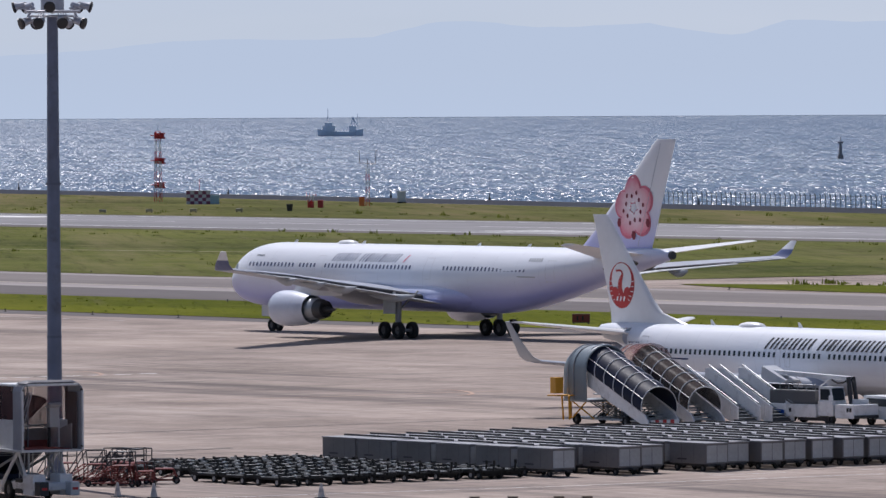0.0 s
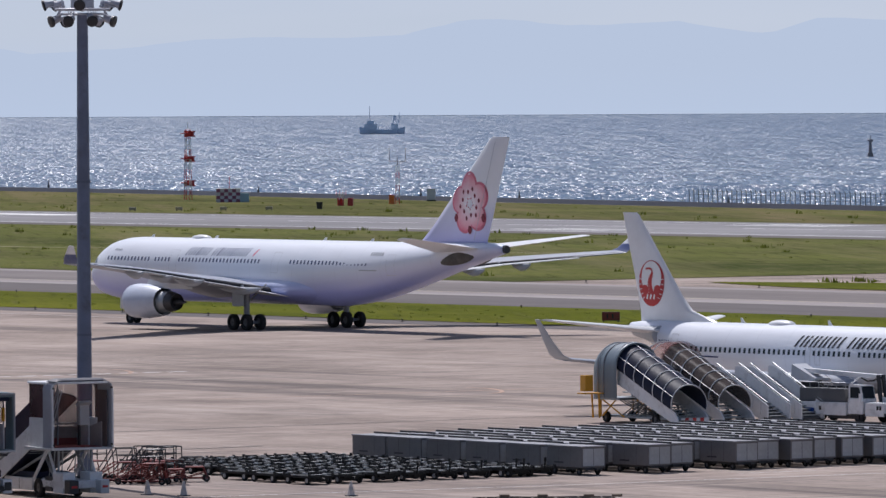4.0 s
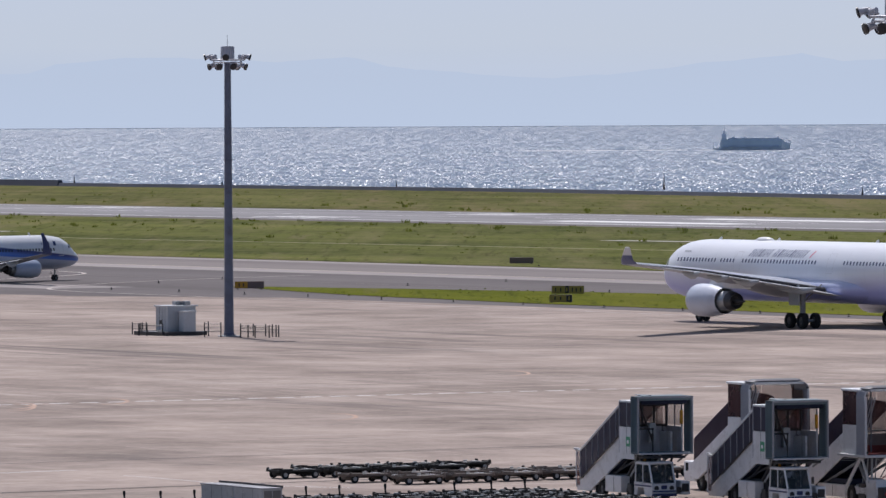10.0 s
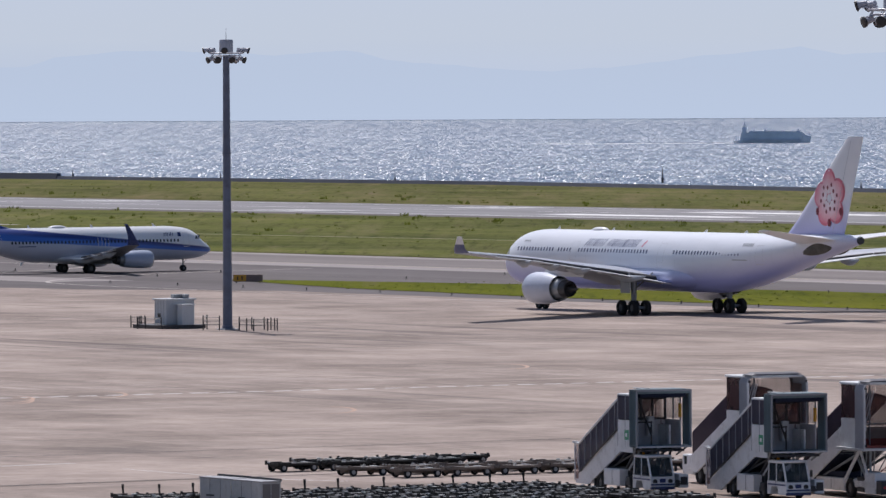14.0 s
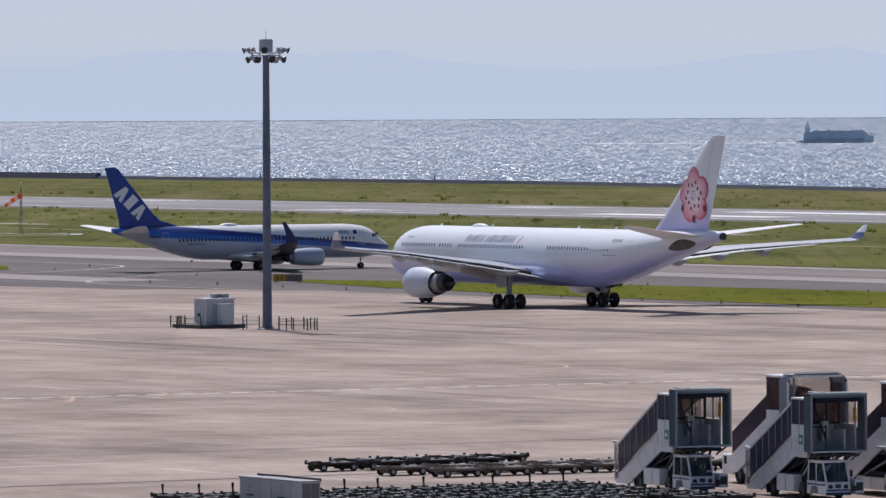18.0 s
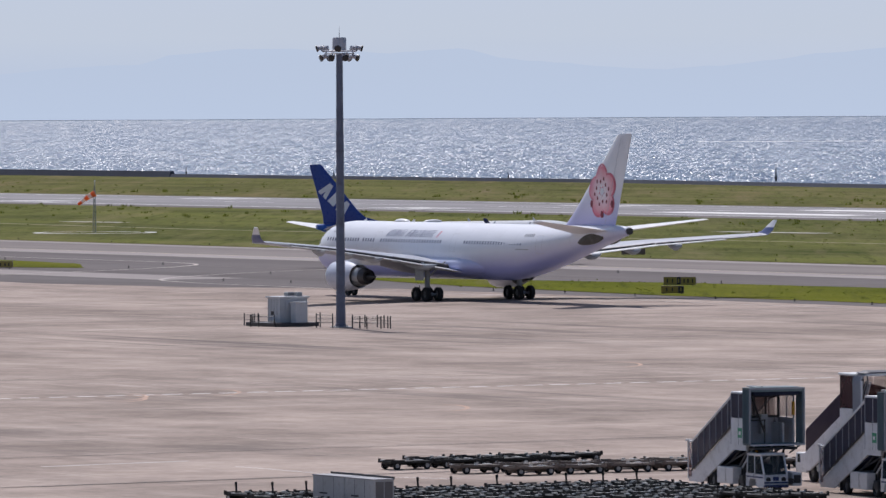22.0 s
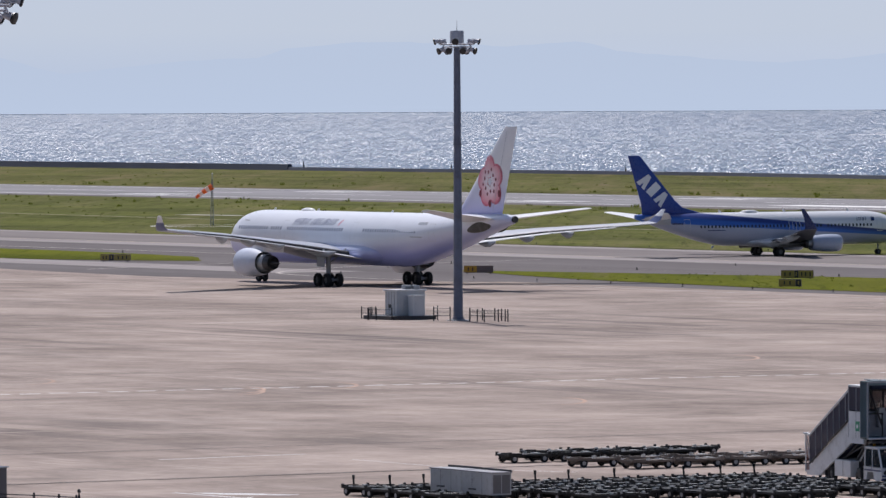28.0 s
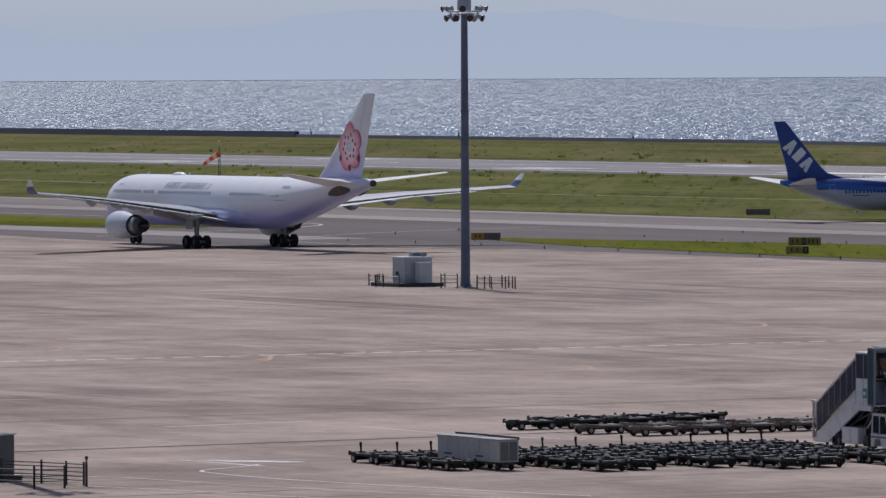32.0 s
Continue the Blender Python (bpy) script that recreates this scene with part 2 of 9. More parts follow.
BLACK = plain("black_paint", (0.02, 0.02, 0.024), 0.5, wear=0.3)
FIN_BLUE = plain("fin_blue_paint", (0.02, 0.055, 0.29), 0.3, wear=0.2, scale=0.3)
NAVY = plain("navy_paint", (0.012, 0.03, 0.13), 0.3, wear=0.2, scale=0.3)
BLUE = plain("blue_paint", (0.03, 0.1, 0.42), 0.3, wear=0.15, scale=0.3)
PINK = plain("pink_paint", (0.68, 0.17, 0.24), 0.4, wear=0.25, scale=0.9)
DEEP_RED = plain("deep_red_paint", (0.22, 0.02, 0.04), 0.4, wear=0.2)
RED = plain("red_paint", (0.5, 0.03, 0.03), 0.45, wear=0.2)
ORANGE = plain("orange_paint", (0.75, 0.2, 0.04), 0.55, wear=0.2)
YELLOW = plain("yellow_paint", (0.66, 0.32, 0.02), 0.5, wear=0.2)
WINDOW = glass("window_glass")
BLIND_PANE = glass("cabin_pane_grey_blue", (0.085, 0.1, 0.16), 0.15)


# ---- mesh helpers ----
def part(name, bm, material, parent=None, label="", smooth=False, local=None):
    """Links a bmesh as one mesh object."""
    me = bpy.data.meshes.new(name)
    bmesh.ops.recalc_face_normals(bm, faces=bm.faces)
    bm.to_mesh(me)
    bm.free()
    for m in (material if isinstance(material, (list, tuple)) else [material]):
        me.materials.append(m)
    if smooth:
        for p in me.polygons:
            p.use_smooth = True
        me.set_sharp_from_angle(angle=radians(38))
    ob = new(name, me)
    if parent:
        ob.parent = parent
    if local is not None:
        ob.matrix_basis = local
    if label:
        ob["label"] = label
    return ob


def rods(name, parent, material, bars, label=""):
    """One part for each straight bar (from, to, radius)."""
    for k, (a, b, r) in enumerate(bars):
        bm = bmesh.new()
        tube(bm, a, b, r, seg=6)
        part(name, bm, material, parent, label if k == 0 else "")


def share(name, mesh, parent, local):
    """Another object on the same mesh."""
    ob = new(name, mesh)
    ob.parent = parent
    ob.matrix_basis = local
    return ob


def thing(name, label, category, m=None, group="", kind=""):
    ob = tagged(new(name), label, category, group, kind)
    if m is not None:
        ob.matrix_basis = m
    return ob


def box(bm, x0, x1, y0, y1, z0, z1, bevel=0.0, m=None):
    r = bmesh.ops.create_cube(bm, size=1.0, matrix=Matrix.Translation(((x0 + x1) / 2, (y0 + y1) / 2, (z0 + z1) / 2)) @ Matrix.Diagonal((abs(x1 - x0), abs(y1 - y0), abs(z1 - z0), 1)))
    vs = r["verts"]
    if bevel:
        es = list({e for v in vs for e in v.link_edges})
        g = bmesh.ops.bevel(bm, geom=es, offset=bevel, segments=2, affect="EDGES", profile=0.6)
        vs = list({v for f in g["faces"] for v in f.verts} | {v for v in vs if v.is_valid})
    if m is not None:
        bmesh.ops.transform(bm, matrix=m, verts=vs)
    return bm


def boxed(name, parent, material, b, bevel=0.0, label=""):
    bm = bmesh.new()
    box(bm, *b, bevel)
    return part(name, bm, material, parent, label)


def tube(bm, a, b, r, r2=None, seg=10, caps=True):
    a, b = Vector(a), Vector(b)
    d = b - a
    m = Matrix.Translation((a + b) / 2) @ d.to_track_quat("Z", "Y").to_matrix().to_4x4()
    bmesh.ops.create_cone(bm, cap_ends=caps, segments=seg, radius1=r, radius2=r if r2 is None else r2, depth=d.length, matrix=m)
    return bm


def loft(bm, rings, close_ends=True, mats=None):
    """Skin closed rings of equal length; mats(i, j) may give a material slot."""
    vs = [[bm.verts.new(p) for p in ring] for ring in rings]
    n = len(vs[0])
    for i in range(len(vs) - 1):
        for j in range(n):
            f = bm.faces.new((vs[i][j], vs[i][(j + 1) % n], vs[i + 1][(j + 1) % n], vs[i + 1][j]))
            if mats:
                f.material_index = mats(i, j)
    if close_ends:
        bm.faces.new(vs[0])
        bm.faces.new(vs[-1][::-1])
    return bm


def soften(pts, rounds=3):
    """Cuts the corners of a line until it bends smoothly."""
    for _ in range(rounds):
        out = [pts[0]]
        for (xa, ya), (xb, yb) in zip(pts, pts[1:]):
            out += [(xa * 0.75 + xb * 0.25, ya * 0.75 + yb * 0.25), (xa * 0.25 + xb * 0.75, ya * 0.25 + yb * 0.75)]
        pts = out + [pts[-1]]
    return pts


def prism(bm, pts, y0, y1):
    """A solid from an x-z outline, from y0 to y1."""
    a = [bm.verts.new((x, y0, z)) for x, z in pts]
    b = [bm.verts.new((x, y1, z)) for x, z in pts]
    bm.faces.new(a)
    bm.faces.new(b[::-1])
    for i in range(len(pts)):
        j = (i + 1) % len(pts)
        bm.faces.new((a[i], a[j], b[j], b[i]))
    return bm


def wheel_mesh(r, w, name="wheel", seg=20, pieces=("tyre", "rim")):
    """A tyre with a rim, turning about y, or one of the two."""
    bm = bmesh.new()
    prof = [(r * 0.5, -w * 0.32), (r * 0.56, -w * 0.46), (r * 0.86, -w * 0.5), (r, -w * 0.32), (r, w * 0.32), (r * 0.86, w * 0.5), (r * 0.56, w * 0.46), (r * 0.5, w * 0.32)]
    rings = [[(p * math.cos(2 * math.pi * k / seg), q, p * math.sin(2 * math.pi * k / seg)) for p, q in prof] for k in range(seg)]
    rings.append(rings[0])
    vs = [[bm.verts.new(p) for p in ring] for ring in rings[:-1]]
    for i in range(seg):
        for j in range(len(prof)):
            a, b = vs[i], vs[(i + 1) % seg]
            f = bm.faces.new((a[j], a[(j + 1) % len(prof)], b[(j + 1) % len(prof)], b[j]))
    if "tyre" not in pieces:
        bmesh.ops.delete(bm, geom=bm.verts[:], context="VERTS")
    if "rim" in pieces:
        rim = bmesh.ops.create_cone(bm, cap_ends=True, segments=seg, radius1=r * 0.53, radius2=r * 0.53, depth=w * 0.5, matrix=pose(0, 0, 0, 90))
        for v in rim["verts"]:
            for f in v.link_faces:
                f.material_index = 1
        hub = bmesh.ops.create_cone(bm, cap_ends=True, segments=10, radius1=r * 0.16, radius2=r * 0.12, depth=w * 0.8, matrix=pose(0, 0, 0, 90))
        for v in hub["verts"]:
            for f in v.link_faces:
                f.material_index = 1
    bmesh.ops.recalc_face_normals(bm, faces=bm.faces)
    me = bpy.data.meshes.new(name)
    bm.to_mesh(me)
    bm.free()
    for p in me.polygons:
        p.use_smooth = True
    me.set_sharp_from_angle(angle=radians(40))
    me.materials.append(RUBBER)
    me.materials.append(RIM)
    return me


def sheet(name, pts, z, material, label, category="", kind="structure", thick=0.0):
    """A flat polygon on the ground, with a skirt when thick."""
    bm = bmesh.new()
    top = [bm.verts.new((x, y, z)) for x, y in pts]
    bm.faces.new(top)
    if thick:
        low = [bm.verts.new((x, y, z - thick)) for x, y in pts]
        for i in range(len(pts)):
            j = (i + 1) % len(pts)
            bm.faces.new((top[i], low[i], low[j], top[j]))
    return tagged(part(name, bm, material), label, category or name, kind=kind)


# ---- ground ----
WALL_LINE = [(-3300, 978), (-2400, 976), (-1640, 974), (-1410, 943), (-1170, 892), (-1069, 874), (-880, 838), (400, 600)]
sheet("ground", [(-3300, -700), (900, -700), (900, 500)] + WALL_LINE[::-1], 0.0, CONCRETE, "pale concrete apron stained by tyres and oil", "apron", thick=6)


def band(name, material, label, x0, x1, f0, f1, z, category, step=40.0, wob=0.0):
    """A strip along the runway whose edges are f0(x) and f1(x)."""
    bm = bmesh.new()
    n = max(1, int((x1 - x0) / step))
    rows = []
    for i in range(n + 1):
        x = x0 + (x1 - x0) * i / n
        a, b = f0(x), f1(x)
        if wob:
            a += wob * noise.noise((x * 0.07, a, 0))
            b += wob * noise.noise((x * 0.07, b, 5))
        rows.append((bm.verts.new((x, a, z)), bm.verts.new((x, b, z))))
    for p, q in zip(rows, rows[1:]):
        bm.faces.new((p[0], q[0], q[1], p[1]))
    return tagged(part(name, bm, material), label, category, kind="structure")


def poly(line):
    xs, ys = [p[0] for p in line], [p[1] for p in line]
    return lambda x: float(np.interp(x, xs, ys))


def flat(y):
    return lambda x: y


band("taxiway", TAXI, "grey asphalt taxiway parallel to the runway", -3000, 600, flat(452), flat(514), 0.01, "taxiway")
band("taxiway", DARK_ASPHALT, "darker asphalt shoulder of the taxiway", -3000, 600, flat(452), flat(476), 0.016, "taxiway")
band("taxiway", TAXI, "paler asphalt strip along the apron edge", -3000, -795, flat(412.5), flat(424), 0.012, "taxiway")
sheet("taxiway", [(-905, 412.4), (-870, 404), (-830, 397), (-790, 394), (-762, 399), (-740, 412.4)], 0.008, DARK_ASPHALT, "dark asphalt patch let into the apron edge", "taxiway")
band("taxiway", LANE_ASPHALT, "tyre-darkened middle lane of the taxiway", -3000, 600, flat(486), flat(509), 0.016, "taxiway")
band("taxiway", DARK_ASPHALT, "dark asphalt edge round the grass strips", -3000, 600, flat(412.5), flat(452), 0.008, "taxiway")
band("runway", ASPHALT, "long grey asphalt runway with worn markings", -3200, 700, flat(697), flat(780), 0.02, "runway")
band("runway", DARK_ASPHALT, "dark asphalt shoulder along the runway", -3200, 700, flat(697), flat(708), 0.026, "runway")
tip = poly([(-790, 0.0), (-775, 0.25), (-740, 0.75), (-700, 1.0), (-560, 1.0), (600, 1.0)])
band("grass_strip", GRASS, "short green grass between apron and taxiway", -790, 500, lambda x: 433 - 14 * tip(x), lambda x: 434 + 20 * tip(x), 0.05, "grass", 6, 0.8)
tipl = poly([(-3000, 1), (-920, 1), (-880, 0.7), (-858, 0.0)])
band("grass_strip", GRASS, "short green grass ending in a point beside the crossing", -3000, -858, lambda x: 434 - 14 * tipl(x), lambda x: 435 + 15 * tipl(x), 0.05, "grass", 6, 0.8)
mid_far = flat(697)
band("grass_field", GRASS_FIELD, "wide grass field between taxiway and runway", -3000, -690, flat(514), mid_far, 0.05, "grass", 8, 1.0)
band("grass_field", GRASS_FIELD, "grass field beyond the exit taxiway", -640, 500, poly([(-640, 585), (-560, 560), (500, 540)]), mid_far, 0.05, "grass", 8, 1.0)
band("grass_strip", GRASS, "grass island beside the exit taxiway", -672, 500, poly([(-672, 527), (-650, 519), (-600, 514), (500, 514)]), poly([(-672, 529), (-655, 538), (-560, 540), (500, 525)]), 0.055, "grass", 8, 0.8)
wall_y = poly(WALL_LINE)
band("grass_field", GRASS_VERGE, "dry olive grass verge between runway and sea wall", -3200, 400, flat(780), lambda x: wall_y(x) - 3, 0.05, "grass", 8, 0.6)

# sea: rises a little far out to stand for the curve of the earth's horizon
bm = bmesh.new()
radii = [0.0] + [120 * 1.09 ** k for k in range(43)] + [4975]
radii = [r for r in radii if r < 4900] + [4950]
rings = []
for r in radii:
    z = -4.5 + 13.2 * max(0.0, (r - 2300) / 2650) ** 1.7
    rings.append([bm.verts.new((r * math.cos(2 * math.pi * k / 180), r * math.sin(2 * math.pi * k / 180), z)) for k in range(180)] if r else [bm.verts.new((0, 0, z))])
for a, b in zip(rings, rings[1:]):
    for k in range(180):
        if len(a) == 1:
            bm.faces.new((a[0], b[k], b[(k + 1) % 180]))
        else:
            bm.faces.new((a[k], b[k], b[(k + 1) % 180], a[(k + 1) % 180]))
tagged(part("water", bm, SEA, smooth=True), "glittering grey-blue sea ruffled by wind", "sea", kind="structure")

# sea wall, higher to the south
def wall_piece(name, x0, x1, h, label):
    bm = bmesh.new()
    n = max(2, int((x1 - x0) / 20))
    rings = []
    for i in range(n + 1):
        x = x0 + (x1 - x0) * i / n
        y = wall_y(x)
        rings.append([(x, y - 1.2, -0.5), (x, y - 0.5, h), (x, y + 0.5, h), (x, y + 2.0, -6)])
    loft(bm, rings)
    return tagged(part(name, bm, WALL), label, "sea wall", kind="structure")


wall_piece("wall_west", -1870, 400, 0.85, "dark concrete sea wall along the shore")
wall_piece("wall_south", -3300, -1870, 1.6, "taller dark concrete sea wall")

# hazy sky low over the sea: pale blue at the waterline, whiter above
def haze_sky():
    n = Nodes("haze_sky")
    sep = n.add("ShaderNodeSeparateXYZ")
    n.t.links.new(n.coord(True), sep.inputs[0])
    z = sep.outputs[2]
    col = n.mix(n.step(z, 12.0, 60.0), (0.49, 0.57, 0.69), (0.565, 0.62, 0.675))
    col = n.mix(n.step(z, 70.0, 420.0), col, (0.5, 0.62, 0.86))
    cloud = n.step(n.noise(n.coord(True, (1, 1, 9)), 0.0011, 4, 0.6), 0.4, 0.75)
    col = n.mix(n.math("MULTIPLY", cloud, 0.12), col, (0.85, 0.86, 0.88))
    n.put(n.b.inputs["Base Color"], (0, 0, 0))
    n.b.inputs["Specular IOR Level"].default_value = 0.0
    n.put(n.b.inputs["Emission Color"], col)
    n.b.inputs["Emission Strength"].default_value = 1.135
    bm = bmesh.new()
    low, high = [], []
    for k in range(180):
        a = 2 * math.pi * k / 180
        low.append(bm.verts.new((4980 * math.cos(a), 4980 * math.sin(a), -40)))
        high.append(bm.verts.new((4980 * math.cos(a), 4980 * math.sin(a), 96)))
    for k in range(180):
        bm.faces.new((low[k], low[(k + 1) % 180], high[(k + 1) % 180], high[k]))
    tagged(part("backdrop_sky", bm, n.m), "pale hazy sky low over the sea", "sky", kind="structure")


haze_sky()


# far hills: a glowing sheet with its haze put into the colour
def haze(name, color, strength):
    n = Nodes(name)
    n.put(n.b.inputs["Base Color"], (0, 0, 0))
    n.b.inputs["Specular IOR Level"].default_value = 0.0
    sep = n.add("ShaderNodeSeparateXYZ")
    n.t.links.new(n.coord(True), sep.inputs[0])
    # colour pales towards the waterline in place of thicker haze
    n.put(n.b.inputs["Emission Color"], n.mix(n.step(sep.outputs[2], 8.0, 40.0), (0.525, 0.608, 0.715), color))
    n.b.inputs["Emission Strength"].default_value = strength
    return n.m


def hills(name, r, peaks, material, label):
    bm = bmesh.new()
    last = None
    az = [p[0] for p in peaks]
    zz = [p[1] for p in peaks]
    for i in range(481):
        yaw = -25 + i * 0.1
        z = float(np.interp(yaw, az, zz)) + 1.0 * noise.fractal((yaw * 3.9, r, 0), 0.9, 2.0, 6)
        ang = radians(143.6 - yaw)
        x, y = r * math.cos(ang), r * math.sin(ang)
        cur = (bm.verts.new((x, y, 2.0)), bm.verts.new((x, y, max(10.0, z))))
        if last:
            bm.faces.new((last[0], cur[0], cur[1], last[1]))
        last = cur
    return tagged(part(name, bm, material), label, "hills", kind="structure")


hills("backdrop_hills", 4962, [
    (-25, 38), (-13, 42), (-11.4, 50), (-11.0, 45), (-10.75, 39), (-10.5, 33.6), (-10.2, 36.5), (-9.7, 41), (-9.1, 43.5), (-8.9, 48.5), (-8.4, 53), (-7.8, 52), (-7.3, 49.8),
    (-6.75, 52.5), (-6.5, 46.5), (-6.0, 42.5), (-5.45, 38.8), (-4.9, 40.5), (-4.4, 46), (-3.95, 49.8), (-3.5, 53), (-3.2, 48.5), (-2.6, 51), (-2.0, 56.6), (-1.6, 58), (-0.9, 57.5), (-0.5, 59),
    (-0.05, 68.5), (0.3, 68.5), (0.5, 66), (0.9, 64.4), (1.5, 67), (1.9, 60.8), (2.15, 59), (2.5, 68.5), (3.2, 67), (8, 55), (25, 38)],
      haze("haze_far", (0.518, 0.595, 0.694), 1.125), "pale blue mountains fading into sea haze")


# ---- aircraft ----
def smooth_table(rows):
    """x -> values, eased between the rows."""
    xs = [r[0] for r in rows]

    def at(x):
        x = min(max(x, xs[0]), xs[-1])
        i = max(0, min(len(xs) - 2, next((k for k in range(len(xs) - 1) if xs[k + 1] >= x), len(xs) - 2)))
        u = (x - xs[i]) / (xs[i + 1] - xs[i])
        out = []
        for k in range(1, len(rows[0])):
            p = [rows[j][k] for j in (max(0, i - 1), i, i + 1, min(len(rows) - 1, i + 2))]
            h = xs[i + 1] - xs[i]
            m0 = (p[2] - p[0]) / max(1e-6, xs[i + 1] - xs[max(0, i - 1)]) * h
            m1 = (p[3] - p[1]) / max(1e-6, xs[min(len(xs) - 1, i + 2)] - xs[i]) * h
            d = p[2] - p[1]
            m0 = 0 if m0 * d <= 0 else math.copysign(min(abs(m0), 3 * abs(d)), d)
            m1 = 0 if m1 * d <= 0 else math.copysign(min(abs(m1), 3 * abs(d)), d)
            out.append(p[1] * (2 * u ** 3 - 3 * u ** 2 + 1) + m0 * (u ** 3 - 2 * u ** 2 + u) + p[2] * (-2 * u ** 3 + 3 * u ** 2) + m1 * (u ** 3 - u ** 2))
        return out
    return at


def airfoil(chord, thick, n=9, camber=0.02):
    """Closed outline in (aft, up), leading edge at 0."""
    up, low = [], []
    for i in range(n + 1):
        c = 0.5 * (1 - math.cos(math.pi * i / n))
        t = 5 * thick * (0.2969 * math.sqrt(c) - 0.126 * c - 0.3516 * c * c + 0.2843 * c ** 3 - 0.1016 * c ** 4) + 0.002
        up.append((c * chord, (t + camber * math.sin(math.pi * c) * (thick > 0.05)) * chord))
        low.append((c * chord, -t * (0.8 if camber else 1.0) * chord))
    return up[::-1] + low[1:-1]


def surface(ref, stations, upright=False, n=9):
    """A wing, fin or stabiliser: stations of (span, leading x aft, chord, z, thickness)."""
    bm = bmesh.new()
    rings = []
    for y, x, c, z, t in stations:
        if upright:
            rings.append([(ref - x - a, u, y) for a, u in airfoil(c, t, n, 0.0)])
        else:
            rings.append([(ref - x - a, y, z + u) for a, u in airfoil(c, t, n)])
    loft(bm, rings)
    return bm


class Hull:
    """Fuselage shape: rows of (x aft, top z, bottom z, half width)."""

    def __init__(self, ref, rows):
        self.ref, self.at = ref, smooth_table(rows)
        self.x0, self.x1 = rows[0][0], rows[-1][0]

    def skin(self, stations=64, seg=40):
        bm = bmesh.new()
        rings = []
        for i in range(stations + 1):
            u = i / stations
            u = 0.5 * (u + (1 - math.cos(math.pi * u)) / 2)
            x = self.x0 + (self.x1 - self.x0) * u
            t, b, w = self.at(x)
            zc, h = (t + b) / 2, max(0.02, (t - b) / 2)
            rings.append([(self.ref - x, max(0.02, w) * math.sin(2 * math.pi * k / seg), zc + h * math.cos(2 * math.pi * k / seg)) for k in range(seg)])
        loft(bm, rings)
        return bm

    def side(self, x, z, s, off=0.0):
        """The point of the skin at station x and height z on side s (1 port, -1 starboard)."""
        t, b, w = self.at(x)
        zc, h = (t + b) / 2, (t - b) / 2
        q = max(-0.98, min(0.98, (z - zc) / h))
        return (self.ref - x, s * (w * math.sqrt(1 - q * q) + off), z)

    def patch(self, bm, x0, x1, z0, z1, s, slant=0.0, off=0.015, nx=1, nz=2):
        """A decal bent on the skin; slant moves its upper edge forward."""
        grid = [[bm.verts.new(self.side(x0 + (x1 - x0) * i / nx - slant * (k / nz - 0.5), z0 + (z1 - z0) * k / nz, s, off)) for i in range(nx + 1)] for k in range(nz + 1)]
        for k in range(nz):
            for i in range(nx):
                bm.faces.new((grid[k][i], grid[k][i + 1], grid[k + 1][i + 1], grid[k + 1][i]))


def lettering(hull, bm, x, z, height, rhythm, s, slant, width, gap, bold=0.26):
    """Bars in the rhythm of a painted name; a space is a gap."""
    step = (width + gap) * (-1 if s < 0 else 1)
    for ch in rhythm:
        if ch != " ":
            w = width * (0.45 if ch == "i" else 1.0)
            a, b = x, x + math.copysign(w, step)
            sl = slant * (-1 if s > 0 else 1)
            if ch == "i":
                hull.patch(bm, a, b, z, z + height, s, sl, 0.02)
            else:
                hull.patch(bm, a, a + (b - a) * bold, z, z + height, s, sl, 0.02)
                hull.patch(bm, b - (b - a) * bold, b, z, z + height, s, sl, 0.02)
            x += step * (0.55 if ch == "i" else 1.0)
        else:
            x += step * 0.6


